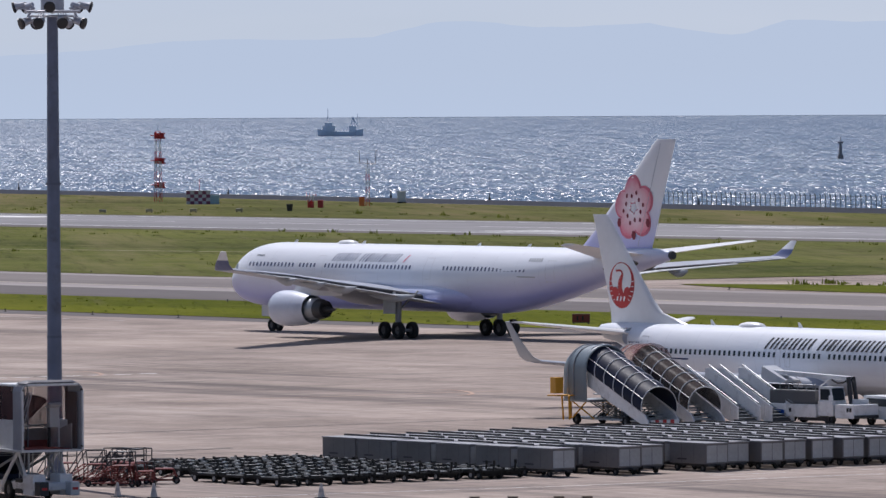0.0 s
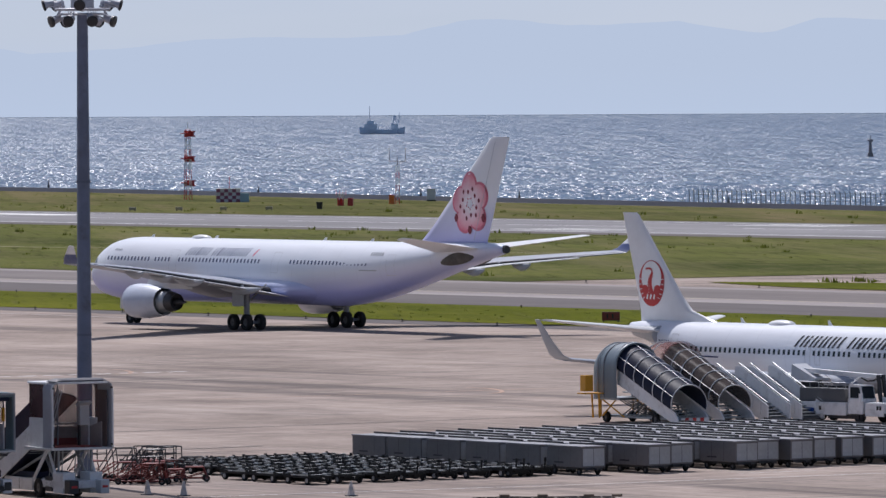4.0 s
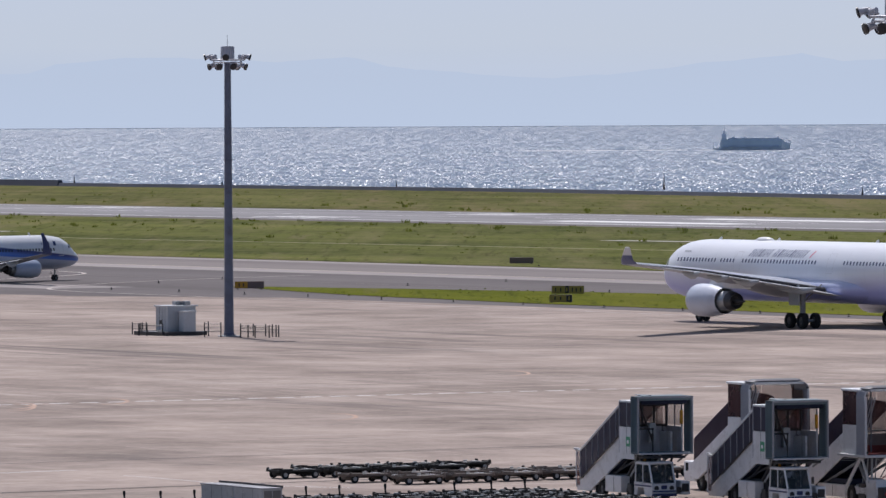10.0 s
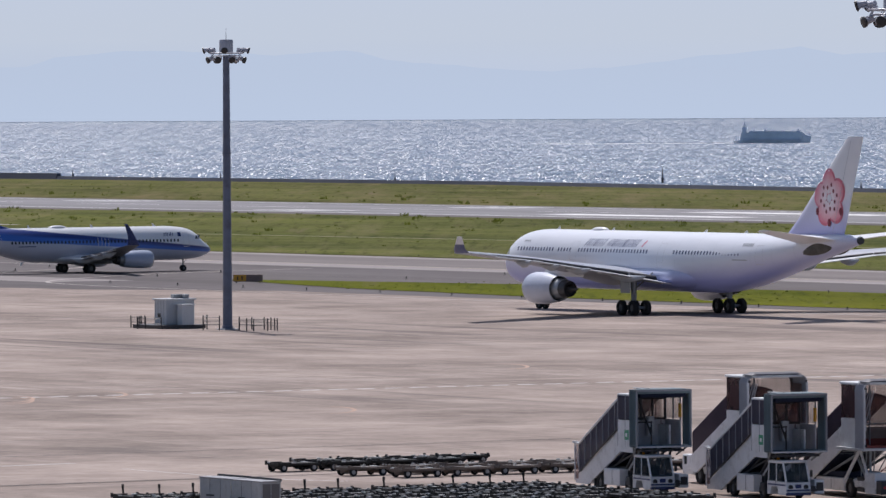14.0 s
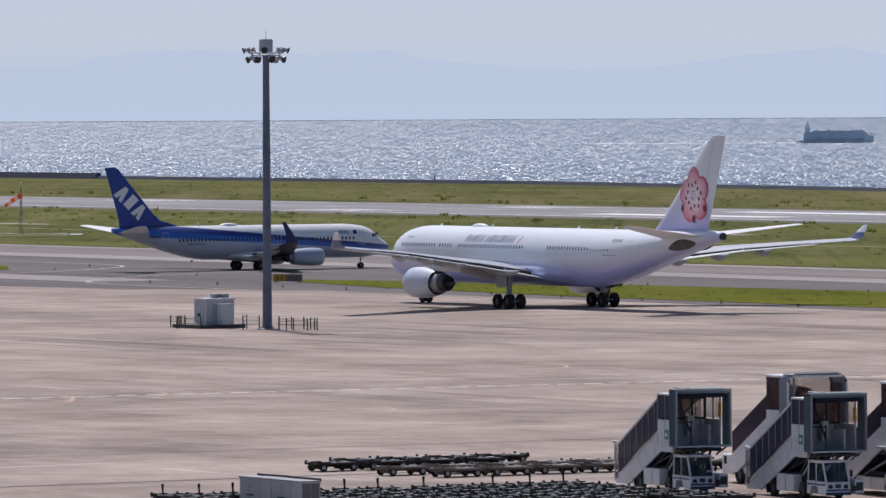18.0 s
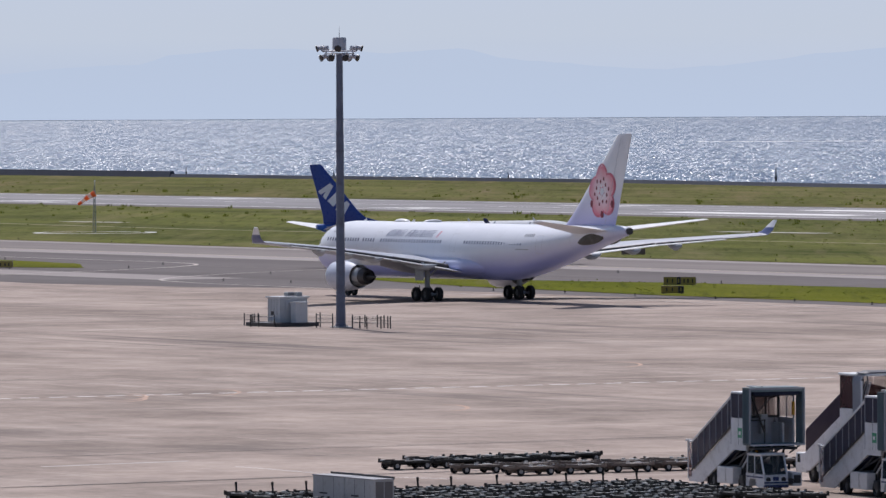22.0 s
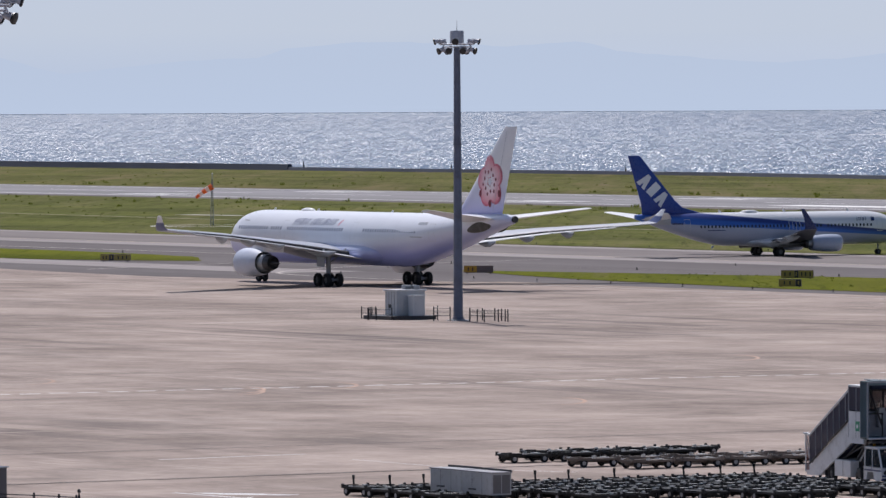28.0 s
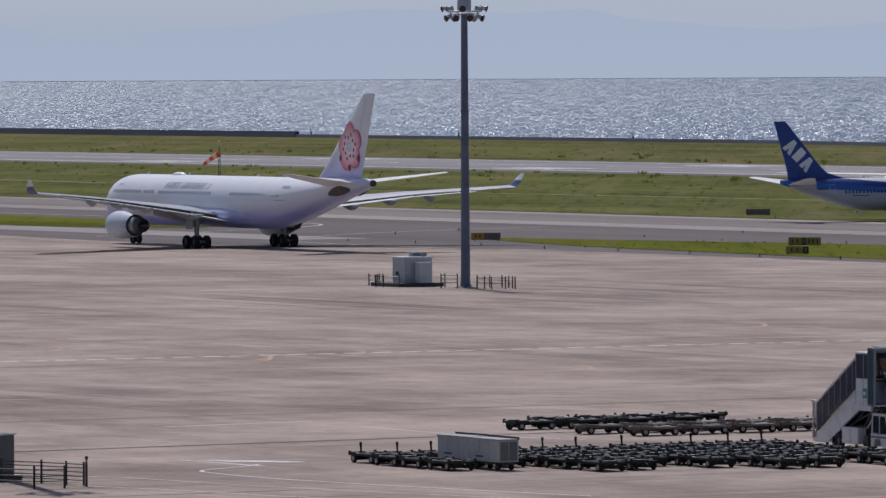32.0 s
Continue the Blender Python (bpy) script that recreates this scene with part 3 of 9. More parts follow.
def engine(parent, ref, x0, y, z, length, r, material, label, core=1.0):
    """Nacelle with intake lip, fan, bypass nozzle, core nozzle and cone."""
    def ring(x, rad, seg=28):
        return [(ref - x, y + rad * math.sin(2 * math.pi * k / seg), z + rad * math.cos(2 * math.pi * k / seg)) for k in range(seg)]
    bm = bmesh.new()
    L = length
    prof = [(0.22, 0.8), (0.06, 0.82), (0.0, 0.88), (0.03, 0.94), (0.12, 0.99), (0.3, 1.0), (0.55, 0.98), (0.8, 0.9), (1.0, 0.79), (0.98, 0.75), (0.8, 0.76)]
    loft(bm, [ring(x0 + a * L, b * r) for a, b in prof], close_ends=False)
    nac = part("engine", bm, material, parent, label, True)
    bm = bmesh.new()
    loft(bm, [ring(x0 + a * L, b * r) for a, b in ((-0.005, 0.87), (0.0, 0.9), (0.035, 0.951), (0.05, 0.957))], close_ends=False)
    part("intake_lip", bm, METAL, nac, "bare metal intake lip", True)
    bm = bmesh.new()
    tube(bm, (ref - x0 - 0.2 * L, y, z), (ref - x0 - 0.24 * L, y, z), 0.8 * r, seg=28)
    tube(bm, (ref - x0 - 0.08 * L, y, z), (ref - x0 - 0.22 * L, y, z), 0.05 * r, 0.26 * r, seg=16)
    part("fan", bm, DARK_METAL, nac)
    bm = bmesh.new()
    loft(bm, [ring(x0 + a * L, b * r) for a, b in ((1 + 0.1 * core, 0.56), (1 + 0.15 * core, 0.57), (1 + 0.24 * core, 0.47), (1 + 0.22 * core, 0.4))], close_ends=True)
    part("core_nozzle", bm, DARK_METAL, nac, "dark exhaust nozzle", True)
    bm = bmesh.new()
    loft(bm, [ring(x0 + a * L, b * r) for a, b in ((0.78, 0.74), (0.8, 0.66), (1.0, 0.64), (1 + 0.12 * core, 0.58), (1 + 0.12 * core, 0.5))], close_ends=True)
    part("core_cowl", bm, STEEL, nac, "bare grey core cowl", True)
    bm = bmesh.new()
    tube(bm, (ref - x0 - (1 + 0.15 * core) * L, y, z), (ref - x0 - (1 + 0.42 * core) * L, y, z), 0.32 * r, 0.04 * r, seg=18)
    part("exhaust_cone", bm, DARK_METAL, nac, "", True)
    return nac


GEAR_GREY = plain("gear_leg_grey", (0.24, 0.25, 0.27), 0.45, 0.2, wear=0.25)


def bogie(parent, name, x, y, top, wheels, axle, r, w, strut, lean=0.0):
    """Landing gear leg with its wheels; wheels are (dx, dy)."""
    bm = bmesh.new()
    tube(bm, (x, y, r), (x + lean, y, top), strut, strut * 1.25, 12)
    tube(bm, (x, y, r + 0.4 * (top - r)), (x + 0.5 * (top - r), y * 0.85, top), strut * 0.4, seg=8)
    tube(bm, (x, y, r + 0.5 * (top - r)), (x + 0.1, y * 0.6, top), strut * 0.3, seg=8)
    dxs = sorted({d[0] for d in wheels})
    if len(dxs) > 1:
        tube(bm, (x + dxs[0], y, r), (x + dxs[-1], y, r), strut * 0.8, seg=10)
    for d in dxs:
        tube(bm, (x + d, y - axle, r), (x + d, y + axle, r), strut * 0.5, seg=8)
    leg = part(name, bm, GEAR_GREY, parent, "", True)
    me = wheel_mesh(r, w)
    for dx, dy in wheels:
        share("wheel", me, leg, Matrix.Translation((x + dx, y + dy, r)))
    return leg


def gear_door(leg, x, y, z0, z1, length, material, cant=0.0):
    bm = bmesh.new()
    box(bm, x - length / 2, x + length / 2, y - 0.03, y + 0.03, z0, z1, 0.02)
    part("gear_door", bm, material, leg)


def window_row(hull, parent, x0, x1, pitch, z, w, h, gaps=(), pane=WINDOW, name="cabin_window"):
    me = []
    mid = (x0 + x1) / 2
    for sd in (1, -1):
        bm = bmesh.new()
        hull.patch(bm, mid - w / 2, mid + w / 2, z - h / 2, z + h / 2, sd, 0, 0.012)
        ob = part(name, bm, pane, parent, "small dark cabin window" if sd > 0 else "", local=Matrix.Translation((mid - x0, 0, 0)))
        me.append(ob.data)
    k = 1
    while x0 + k * pitch < x1:
        x = x0 + k * pitch
        k += 1
        if any(p < x < q for p, q in gaps):
            continue
        for m in me:
            share(name, m, parent, Matrix.Translation((mid - x, 0, 0)))


def door(hull, parent, x, z0, z1, w, s, line=0.07):
    """The outline of a cabin door with its small window."""
    bm = bmesh.new()
    hull.patch(bm, x - w / 2, x - w / 2 + line, z0, z1, s, 0, 0.012, 1, 4)
    hull.patch(bm, x + w / 2 - line, x + w / 2, z0, z1, s, 0, 0.012, 1, 4)
    hull.patch(bm, x - w / 2, x + w / 2, z0, z0 + line, s, 0, 0.012, 1, 1)
    hull.patch(bm, x - w / 2, x + w / 2, z1 - line, z1, s, 0, 0.012, 1, 1)
    part("cabin_door", bm, LIGHT_GREY, parent, "door outlined by a thin grey seam")


def cockpit(hull, parent, panes, z0, z1):
    for a, b in panes:
        for s in (1, -1):
            bm = bmesh.new()
            hull.patch(bm, a, b, z0, z1, s, 0.25, 0.014, 2, 3)
            part("cockpit_window", bm, WINDOW, parent)


def livery_white(name, belly, rows, soft=0.08):
    """White hull over a coloured belly whose edge follows rows of (x, z)."""
    n = Nodes(name)
    co = n.coord()
    sep = n.add("ShaderNodeSeparateXYZ")
    n.t.links.new(co, sep.inputs[0])
    x, z = sep.outputs[0], sep.outputs[2]
    edge = None
    for (xa, za), (xb, zb) in zip(rows, rows[1:]):
        r = n.add("ShaderNodeMapRange")
        n.put(r.inputs["Value"], x)
        for k, v in zip(("From Min", "From Max", "To Min", "To Max"), (min(xa, xb), max(xa, xb), 0.0, 1.0)):
            r.inputs[k].default_value = v
        q = r.outputs[0]
        d = (zb - za) if xb > xa else (za - zb)
        edge = n.math("MULTIPLY_ADD", q, d, rows[0][1] if edge is None else edge)
    f = n.step(n.math("SUBTRACT", z, edge), -soft, soft)
    dirt = n.math("MULTIPLY", n.step(n.noise(n.coord(False, (0.15, 1, 1)), 1.2, 5, 0.6), 0.45, 0.8), 0.12)
    white = n.mix(n.noise(co, 0.3, 4), (0.76, 0.785, 0.84), (0.82, 0.84, 0.885))
    col = n.mix(dirt, n.mix(f, belly, white), (0.3, 0.29, 0.3))
    # panel seams round the hull
    seam = n.math("ABSOLUTE", n.math("SUBTRACT", n.math("FRACT", n.math("DIVIDE", x, 3.2)), 0.5))
    col = n.mix(n.math("MULTIPLY", n.step(seam, 0.492, 0.497), 0.18), col, (0.25, 0.25, 0.27))
    return n.out(col, 0.32)


def livery_blue(name, ref, top, low, sky_low, blend, belly=(0.42, 0.45, 0.55)):
    """White crown, navy and blue bands that widen to the tail, belly colour below; lines are (z at x=0, slope per metre
    aft).
    """
    n = Nodes(name)
    co = n.coord()
    sep = n.add("ShaderNodeSeparateXYZ")
    n.t.links.new(co, sep.inputs[0])
    aft = n.math("SUBTRACT", ref, sep.outputs[0])
    z = sep.outputs[2]

    def above(line, soft=0.05):
        e = n.math("MULTIPLY_ADD", n.math("MAXIMUM", n.math("SUBTRACT", aft, line[2] if len(line) > 2 else 0.0), 0.0), line[1], line[0])
        return n.step(n.math("SUBTRACT", z, e), -soft, soft)
    white = n.mix(n.noise(co, 0.3, 4), (0.72, 0.73, 0.75), (0.8, 0.8, 0.81))
    col = n.mix(above(sky_low), belly, (0.04, 0.14, 0.5))
    col = n.mix(above(low, blend), col, (0.012, 0.035, 0.2))
    col = n.mix(above(top), col, white)
    dirt = n.math("MULTIPLY", n.step(n.noise(n.coord(False, (0.15, 1, 1)), 1.2, 5, 0.6), 0.45, 0.8), 0.12)
    return n.out(n.mix(dirt, col, (0.25, 0.25, 0.27)), 0.3)


def wings(craft, ref, stations, material, fairings, winglet, winglet_mat, flap_mat, droop=0.05):
    """Both wings with winglets, flap fairings, drooped flaps and ailerons."""
    for s, nm in ((1, "wing"), (-1, "wing")):
        st = [(s * y, x, c * (0.86 if y < stations[-1][0] else 1.0), z, t / 0.86) for y, x, c, z, t in stations]
        w = part(nm, surface(ref, st), material, craft, "", True)
        if winglet:
            rings = []
            bm = bmesh.new()
            for dy, dz, x, c in winglet:
                y0, z0 = stations[-1][0], stations[-1][3]
                t = 0.1
                rings.append([(ref - x - a, s * (y0 + dy) + s * -u * 0.9, z0 + dz + u * 0.3) for a, u in airfoil(c, t, 7)])
            loft(bm, rings)
            part("winglet", bm, winglet_mat, w, "upturned winglet", True)
        ys = [q[0] for q in stations]
        for y in fairings:
            x = float(np.interp(y, ys, [q[1] + q[2] for q in stations]))
            z = float(np.interp(y, ys, [q[3] for q in stations]))
            c = float(np.interp(y, ys, [q[2] for q in stations]))
            bm = bmesh.new()
            prof = [(-0.42, 0.02), (-0.3, 0.55), (-0.1, 1.0), (0.05, 0.9), (0.16, 0.5), (0.22, 0.05)]
            rings = [[(ref - x - a * c, s * y + 0.2 * b * math.sin(2 * math.pi * k / 10), z - 0.2 - 0.32 * b + 0.34 * b * math.cos(2 * math.pi * k / 10)) for k in range(10)] for a, b in prof]
            loft(bm, rings)
            part("flap_fairing", bm, GREY_PAINT, w, "", True)
        # flaps, then the aileron, along the trailing edge
        n = len(stations) - 1
        for i in range(1, n + 1):
            (ya, xa, ca, za, _), (yb, xb, cb, zb, _) = stations[min(i, n - 1)], stations[min(i, n - 1) + 1]
            ends = [(ya, xa, ca, za), (yb, xb, cb, zb)]
            if i >= n - 1:
                u = 0.62
                cut = tuple(p + (q - p) * u for p, q in zip(*ends))
                ends = [ends[0], cut] if i == n - 1 else [cut, tuple(p + (q - p) * 0.97 for p, q in zip(*ends))]
            d = droop if i < n else 0.0
            (ya, xa, ca, za), (yb, xb, cb, zb) = ends
            ya, yb = ya + 0.06, yb - 0.06
            v = [(ref - xa - ca * 0.85, s * ya, za - 0.008 * ca - d * 0.08 * ca), (ref - xb - cb * 0.85, s * yb, zb - 0.008 * cb - d * 0.08 * cb), (ref - xb - cb * (1.0 + d * 0.6), s * yb, zb - d * cb), (ref - xa - ca * (1.0 + d * 0.6), s * ya, za - d * ca)]
            lo = [(p[0], p[1], p[2] - (0.022 * ca if k in (0, 1) else 0.05)) for k, p in enumerate(v)]
            bm = bmesh.new()
            p = [bm.verts.new(q) for q in v]
            q = [bm.verts.new(r) for r in lo]
            bm.faces.new(p)
            bm.faces.new(q[::-1])
            for k in range(4):
                bm.faces.new((p[k], p[(k + 1) % 4], q[(k + 1) % 4], q[k]))
            # dark rod added where the gap above the flap lies in shadow
            bm2 = bmesh.new()
            ea = [(ref - xx - cc * 0.858, s * yy, zz) for yy, xx, cc, zz in ((ya, xa, ca, za), (yb, xb, cb, zb))]
            tube(bm2, ea[0], ea[1], 0.014 * ca + 0.04, 0.014 * cb + 0.04, seg=6)
            part("trailing_edge", bm2, DARK_METAL, w, "dark rod for the shadow line above the flaps")
            part("flap" if i < n else "aileron", bm, flap_mat if i < n else material, w, "drooped pale trailing flap" if i < n else "")


def pylon(parent, ref, x0, x1, y, z0, z1, material):
    bm = bmesh.new()
    rings = [[(ref - x, y + 0.16 * a, z) for x, a in ((x0 + k, 0.05), (x0 + 1.0 + k, 1), (x1 - 1.2, 1), (x1, 0.05), (x1 - 1.2, -1), (x0 + 1.0 + k, -1))] for z, k in ((z0, 0.0), (z1, 1.0))]
    loft(bm, rings)
    part("pylon", bm, material, parent)


WIDE_LIVERY = livery_white("airliner_white_lavender", (0.34, 0.38, 0.74), [(-30.5, 7.2), (-22, 5.6), (-13, 4.4), (0, 3.8), (14, 3.7), (25.0, 4.0), (30.5, 4.5)], 0.9)
PARKED_LIVERY = livery_white("airliner_white_grey", (0.6, 0.61, 0.63), [(-19, 2.6), (-8, 1.9), (10, 1.9), (19, 1.9)])
SMALL_LIVERY = livery_blue("airliner_blue_band_small", 19.6, (2.75, 0.09), (2.5, 0.074), (2.2, 0.058), 0.16)
# belly darker than its light grey: backlit shade put into the paint
LARGE_LIVERY = livery_blue("airliner_blue_band_shaded_belly", 28.5, (5.0, 0.115, 6), (4.85, 0.035, 6), (4.75, 0.0, 6), 0.2, (0.2, 0.21, 0.3))


class FinSide:
    """Where the side of a fin lies, from its stations."""

    def __init__(self, stations):
        self.st = stations

    def half(self, x, z):
        zs = [q[0] for q in self.st]
        le, ch, th = (float(np.interp(z, zs, [q[k] for q in self.st])) for k in (1, 2, 4))
        c = min(0.98, max(0.02, (x - le) / ch))
        return ch * (5 * th * (0.2969 * math.sqrt(c) - 0.126 * c - 0.3516 * c * c + 0.2843 * c ** 3 - 0.1016 * c ** 4) + 0.002)


SIDE = [None]


def fin_y(x, z, y):
    """y carries the side in its sign and the layer in its fraction over 1."""
    s = 1 if y > 0 else -1
    return s * (SIDE[0].half(x, z) + 0.02 + (abs(y) - 1.0))


def fin_disc(bm, ref, x, z, rx, rz, y, seg=24, ang=0.0):
    """A disc on a fin's side."""
    c, s = math.cos(ang), math.sin(ang)
    vs = []
    for k in range(seg):
        a, b = rx * math.cos(2 * math.pi * k / seg), rz * math.sin(2 * math.pi * k / seg)
        px, pz = x + (a * c - b * s), z + a * s + b * c
        vs.append(bm.verts.new((ref - px, fin_y(px, pz, y), pz)))
    mid = bm.verts.new((ref - x, fin_y(x, z, y), z))
    for i in range(seg):
        bm.faces.new((vs[i], vs[(i + 1) % seg], mid))


def fin_bar(bm, ref, p, q, w, y):
    """A straight stroke on a fin's side, from p to q in (aft, z)."""
    d = Vector((q[0] - p[0], q[1] - p[1]))
    nrm = Vector((-d.y, d.x)).normalized() * w / 2
    vs = [bm.verts.new((ref - a, fin_y(a, b, y), b)) for a, b in ((p[0] + nrm.x, p[1] + nrm.y), (q[0] + nrm.x, q[1] + nrm.y), (q[0] - nrm.x, q[1] - nrm.y), (p[0] - nrm.x, p[1] - nrm.y))]
    bm.faces.new(vs)


def fin_marks(fin, ref, centres, k, y):
    """White shapes down a fin: a wedge, a slanted block, a wedge."""
    along, up = Vector((-0.72, -0.69)), Vector((-0.69, 0.72))
    for i, c in enumerate(centres):
        c = Vector(c)
        lo, hi = c - up * 0.7 * k, c + up * 0.7 * k
        if i == 1:
            pts = [lo - along * 0.46 * k, lo + along * 0.34 * k, hi + along * 0.46 * k, hi - along * 0.34 * k]
        else:
            pts = [lo - along * 0.56 * k, lo - along * 0.12 * k, c - up * 0.2 * k, lo + along * 0.14 * k, lo + along * 0.54 * k, hi + along * 0.24 * k, hi - along * 0.2 * k]
        bm = bmesh.new()
        bm.faces.new([bm.verts.new((ref - p.x, fin_y(p.x, p.y, y), p.y)) for p in pts])
        part("fin_shape", bm, WHITE, fin, "white slanted shape painted on the fin" if i == 0 else "")


SCUFF = plain("scuffed_dark_plate", (0.11, 0.105, 0.1), 0.6, wear=0.4, scale=1.5)


def two_tone(name, low, high, z):
    """Paint that changes from low to high at a height on the craft."""
    n = Nodes(name)
    co = n.coord()
    sep = n.add("ShaderNodeSeparateXYZ")
    n.t.links.new(co, sep.inputs[0])
    col = n.mix(n.step(sep.outputs[2], z - 0.06, z + 0.06), low, high)
    return n.out(n.mix(n.math("MULTIPLY", n.noise(co, 2.0, 4), 0.25), col, (0.3, 0.3, 0.33)), 0.35)


def fading(name, low, high, z0, z1):
    """Paint sprayed from one colour into another between two heights."""
    n = Nodes(name)
    co = n.coord()
    sep = n.add("ShaderNodeSeparateXYZ")
    n.t.links.new(co, sep.inputs[0])
    col = n.mix(n.step(sep.outputs[2], z0, z1), low, high)
    return n.out(n.mix(n.math("MULTIPLY", n.noise(co, 1.2, 4), 0.12), col, (0.45, 0.45, 0.5)), 0.35)


FIN_PAINT = fading("fin_white_over_lavender", (0.42, 0.41, 0.7), (0.78, 0.78, 0.79), 7.6, 12.0)
NACELLE_PALE = plain("nacelle_pale_blue_grey", (0.54, 0.58, 0.68), 0.4, wear=0.12)
WINGLET = two_tone("winglet_white_navy", (0.014, 0.04, 0.17), (0.74, 0.75, 0.78), 7.1)


def petal_paint():
    """Blossom paint: white at the heart, pink towards the rim."""
    n = Nodes("petal_pink_fading")
    sep = n.add("ShaderNodeSeparateXYZ")
    n.t.links.new(n.coord(), sep.inputs[0])
    dx = n.math("SUBTRACT", sep.outputs[0], 32.05 - 57.9)
    dz = n.math("SUBTRACT", sep.outputs[2], 11.15)
    d = n.math("SQRT", n.math("ADD", n.math("MULTIPLY", dx, dx), n.math("MULTIPLY", dz, dz)))
    d = n.math("ADD", d, n.math("MULTIPLY", n.math("SUBTRACT", n.noise(n.coord(), 1.6, 4), 0.5), 0.9))
    col = n.mix(n.step(d, 0.5, 1.5), (0.82, 0.74, 0.76), (0.76, 0.46, 0.5))
    col = n.mix(n.step(d, 1.5, 2.5), col, (0.7, 0.19, 0.25))
    return n.out(col, 0.4)


PETAL = petal_paint()


def wide_body():
    """Twin-engined long airliner, white over lavender, with a blossom on its fin."""
    ref = 32.05
    craft = thing("airliner", "white wide-body airliner, lavender belly, pink blossom on its tail", "airliner")
    hull = Hull(ref, [(0.9, 4.3, 4.1, 0.1), (1.25, 5.0, 3.5, 0.75), (2.0, 5.8, 2.95, 1.35), (3.2, 6.7, 2.5, 1.95), (4.9, 7.37, 2.25, 2.45), (7.2, 7.72, 2.14, 2.77), (9.5, 7.78, 2.13, 2.82), (39.0, 7.78, 2.13, 2.82), (44.0, 7.78, 2.6, 2.78), (48.0, 7.78, 3.4, 2.65), (52.0, 7.8, 4.4, 2.3), (57.0, 7.85, 5.65, 1.6), (60.5, 7.85, 6.5, 0.95), (62.5, 7.7, 6.95, 0.45)])
    part("fuselage", hull.skin(80, 48), WIDE_LIVERY, craft, "white hull with lavender belly", True)
    # belly fairing
    bm = bmesh.new()
    prof = smooth_table([(17.5, 0.1), (20, 0.68), (23.5, 0.95), (27, 1.0), (33, 1.0), (36, 0.92), (38.5, 0.72), (40.5, 0.42), (41.8, 0.08)])
    loft(bm, [[(ref - x, 3.2 * prof(x)[0] * math.sin(2 * math.pi * k / 32), 3.62 + 1.42 * prof(x)[0] * math.cos(2 * math.pi * k / 32)) for k in range(32)] for x in [17.5 + 24.3 * i / 40 for i in range(41)]])
    part("belly_fairing", bm, WIDE_LIVERY, craft, "bulging wing root fairing, white above lavender", True)
    st = [(1.5, 19.0, 15.7, 3.25, 0.11), (2.8, 19.9, 14.6, 3.4, 0.11), (9.4, 24.7, 8.6, 4.4, 0.11), (19.0, 31.7, 5.2, 5.5, 0.10), (29.0, 38.9, 2.7, 6.32, 0.09)]
    wings(craft, ref, st, WING_PALE, (6.6, 12.6, 16.6, 20.6), [(0.0, 0.0, 38.95, 2.65), (0.5, 0.4, 39.7, 2.0), (0.95, 1.5, 41.1, 0.8)], WINGLET, LIGHT_GREY, 0.03)
    for s in (1, -1):
        e = engine(craft, ref, 20.6, s * 9.37, 2.45, 4.7, 1.52, NACELLE_PALE, "pale blue-grey engine nacelle", 1.7)
        pylon(e, ref, 22.2, 29.6, s * 9.37, 3.6, 4.7, LIGHT_GREY)
    for s in (1, -1):
        sst = [(s * 0.6, 53.6, 6.4, 7.2, 0.08), (s * 1.2, 54.0, 6.0, 7.25, 0.08), (s * 9.4, 59.9, 2.1, 8.12, 0.08)]
        bm = surface(ref, sst)
        for v in bm.verts:
            v.co.z += 0.055 * (ref - v.co.x - 57.0) - 0.05
        part("tailplane", bm, WHITE, craft, "", True)
        bm = bmesh.new()
        bmesh.ops.create_uvsphere(bm, u_segments=20, v_segments=10, radius=1.0, matrix=Matrix.Translation((ref - 57.2, s * 1.32, 6.55)) @ pose(0, 0, 0, 0, 6, 8 * s) @ Matrix.Diagonal((2.3, 0.3, 0.62, 1)))
        part("tailplane_root_plate", bm, SCUFF, craft, "dark grey scuffed plate round the tailplane root", True)
    W_FIN = [(7.3, 48.2, 11.7, 0, 0.05), (7.9, 50.6, 9.4, 0, 0.08), (9.2, 52.3, 8.2, 0, 0.09), (16.6, 60.35, 2.75, 0, 0.08), (16.8, 60.7, 2.4, 0, 0.05)]
    SIDE[0] = FinSide(W_FIN)
    fin = part("fin", surface(ref, W_FIN, True), FIN_PAINT, craft, "white tail fin shaded lavender at its foot", True)
    for s in (1, -1):
        y = s * 1.0
        cx, cz = 57.9, 11.15
        for k in range(5):
            a = math.pi / 2 + 2 * math.pi * k / 5 + 0.12
            bm = bmesh.new()
            fin_disc(bm, ref, cx + 1.42 * math.cos(a), cz + 1.55 * math.sin(a), 1.12, 1.2, y + s * 0.006 * k, 22)
            part("petal", bm, PINK, fin, "pink painted petal" if k == 0 else "")
            bm = bmesh.new()
            fin_disc(bm, ref, cx + 1.34 * math.cos(a), cz + 1.46 * math.sin(a), 0.96, 1.03, y + s * (0.036 + 0.004 * k), 20)
            part("petal_heart", bm, PETAL, fin, "paler pink heart of the petal" if k == 0 else "")
        bm = bmesh.new()
        for k in range(12):
            a = 2 * math.pi * k / 12 + 0.2
            q = 0.95 if k % 2 else 1.25
            fin_disc(bm, ref, cx + q * math.cos(a), cz + q * math.sin(a) * 1.05, 0.14, 0.2, y + s * 0.07, 8)
        for k in (0, 1, 2):
            a = -math.pi / 2 + (k - 1) * 1.0
            fin_disc(bm, ref, cx + 2.1 * math.cos(a), cz + 2.25 * math.sin(a), 0.26, 0.4, y + s * 0.07, 6)
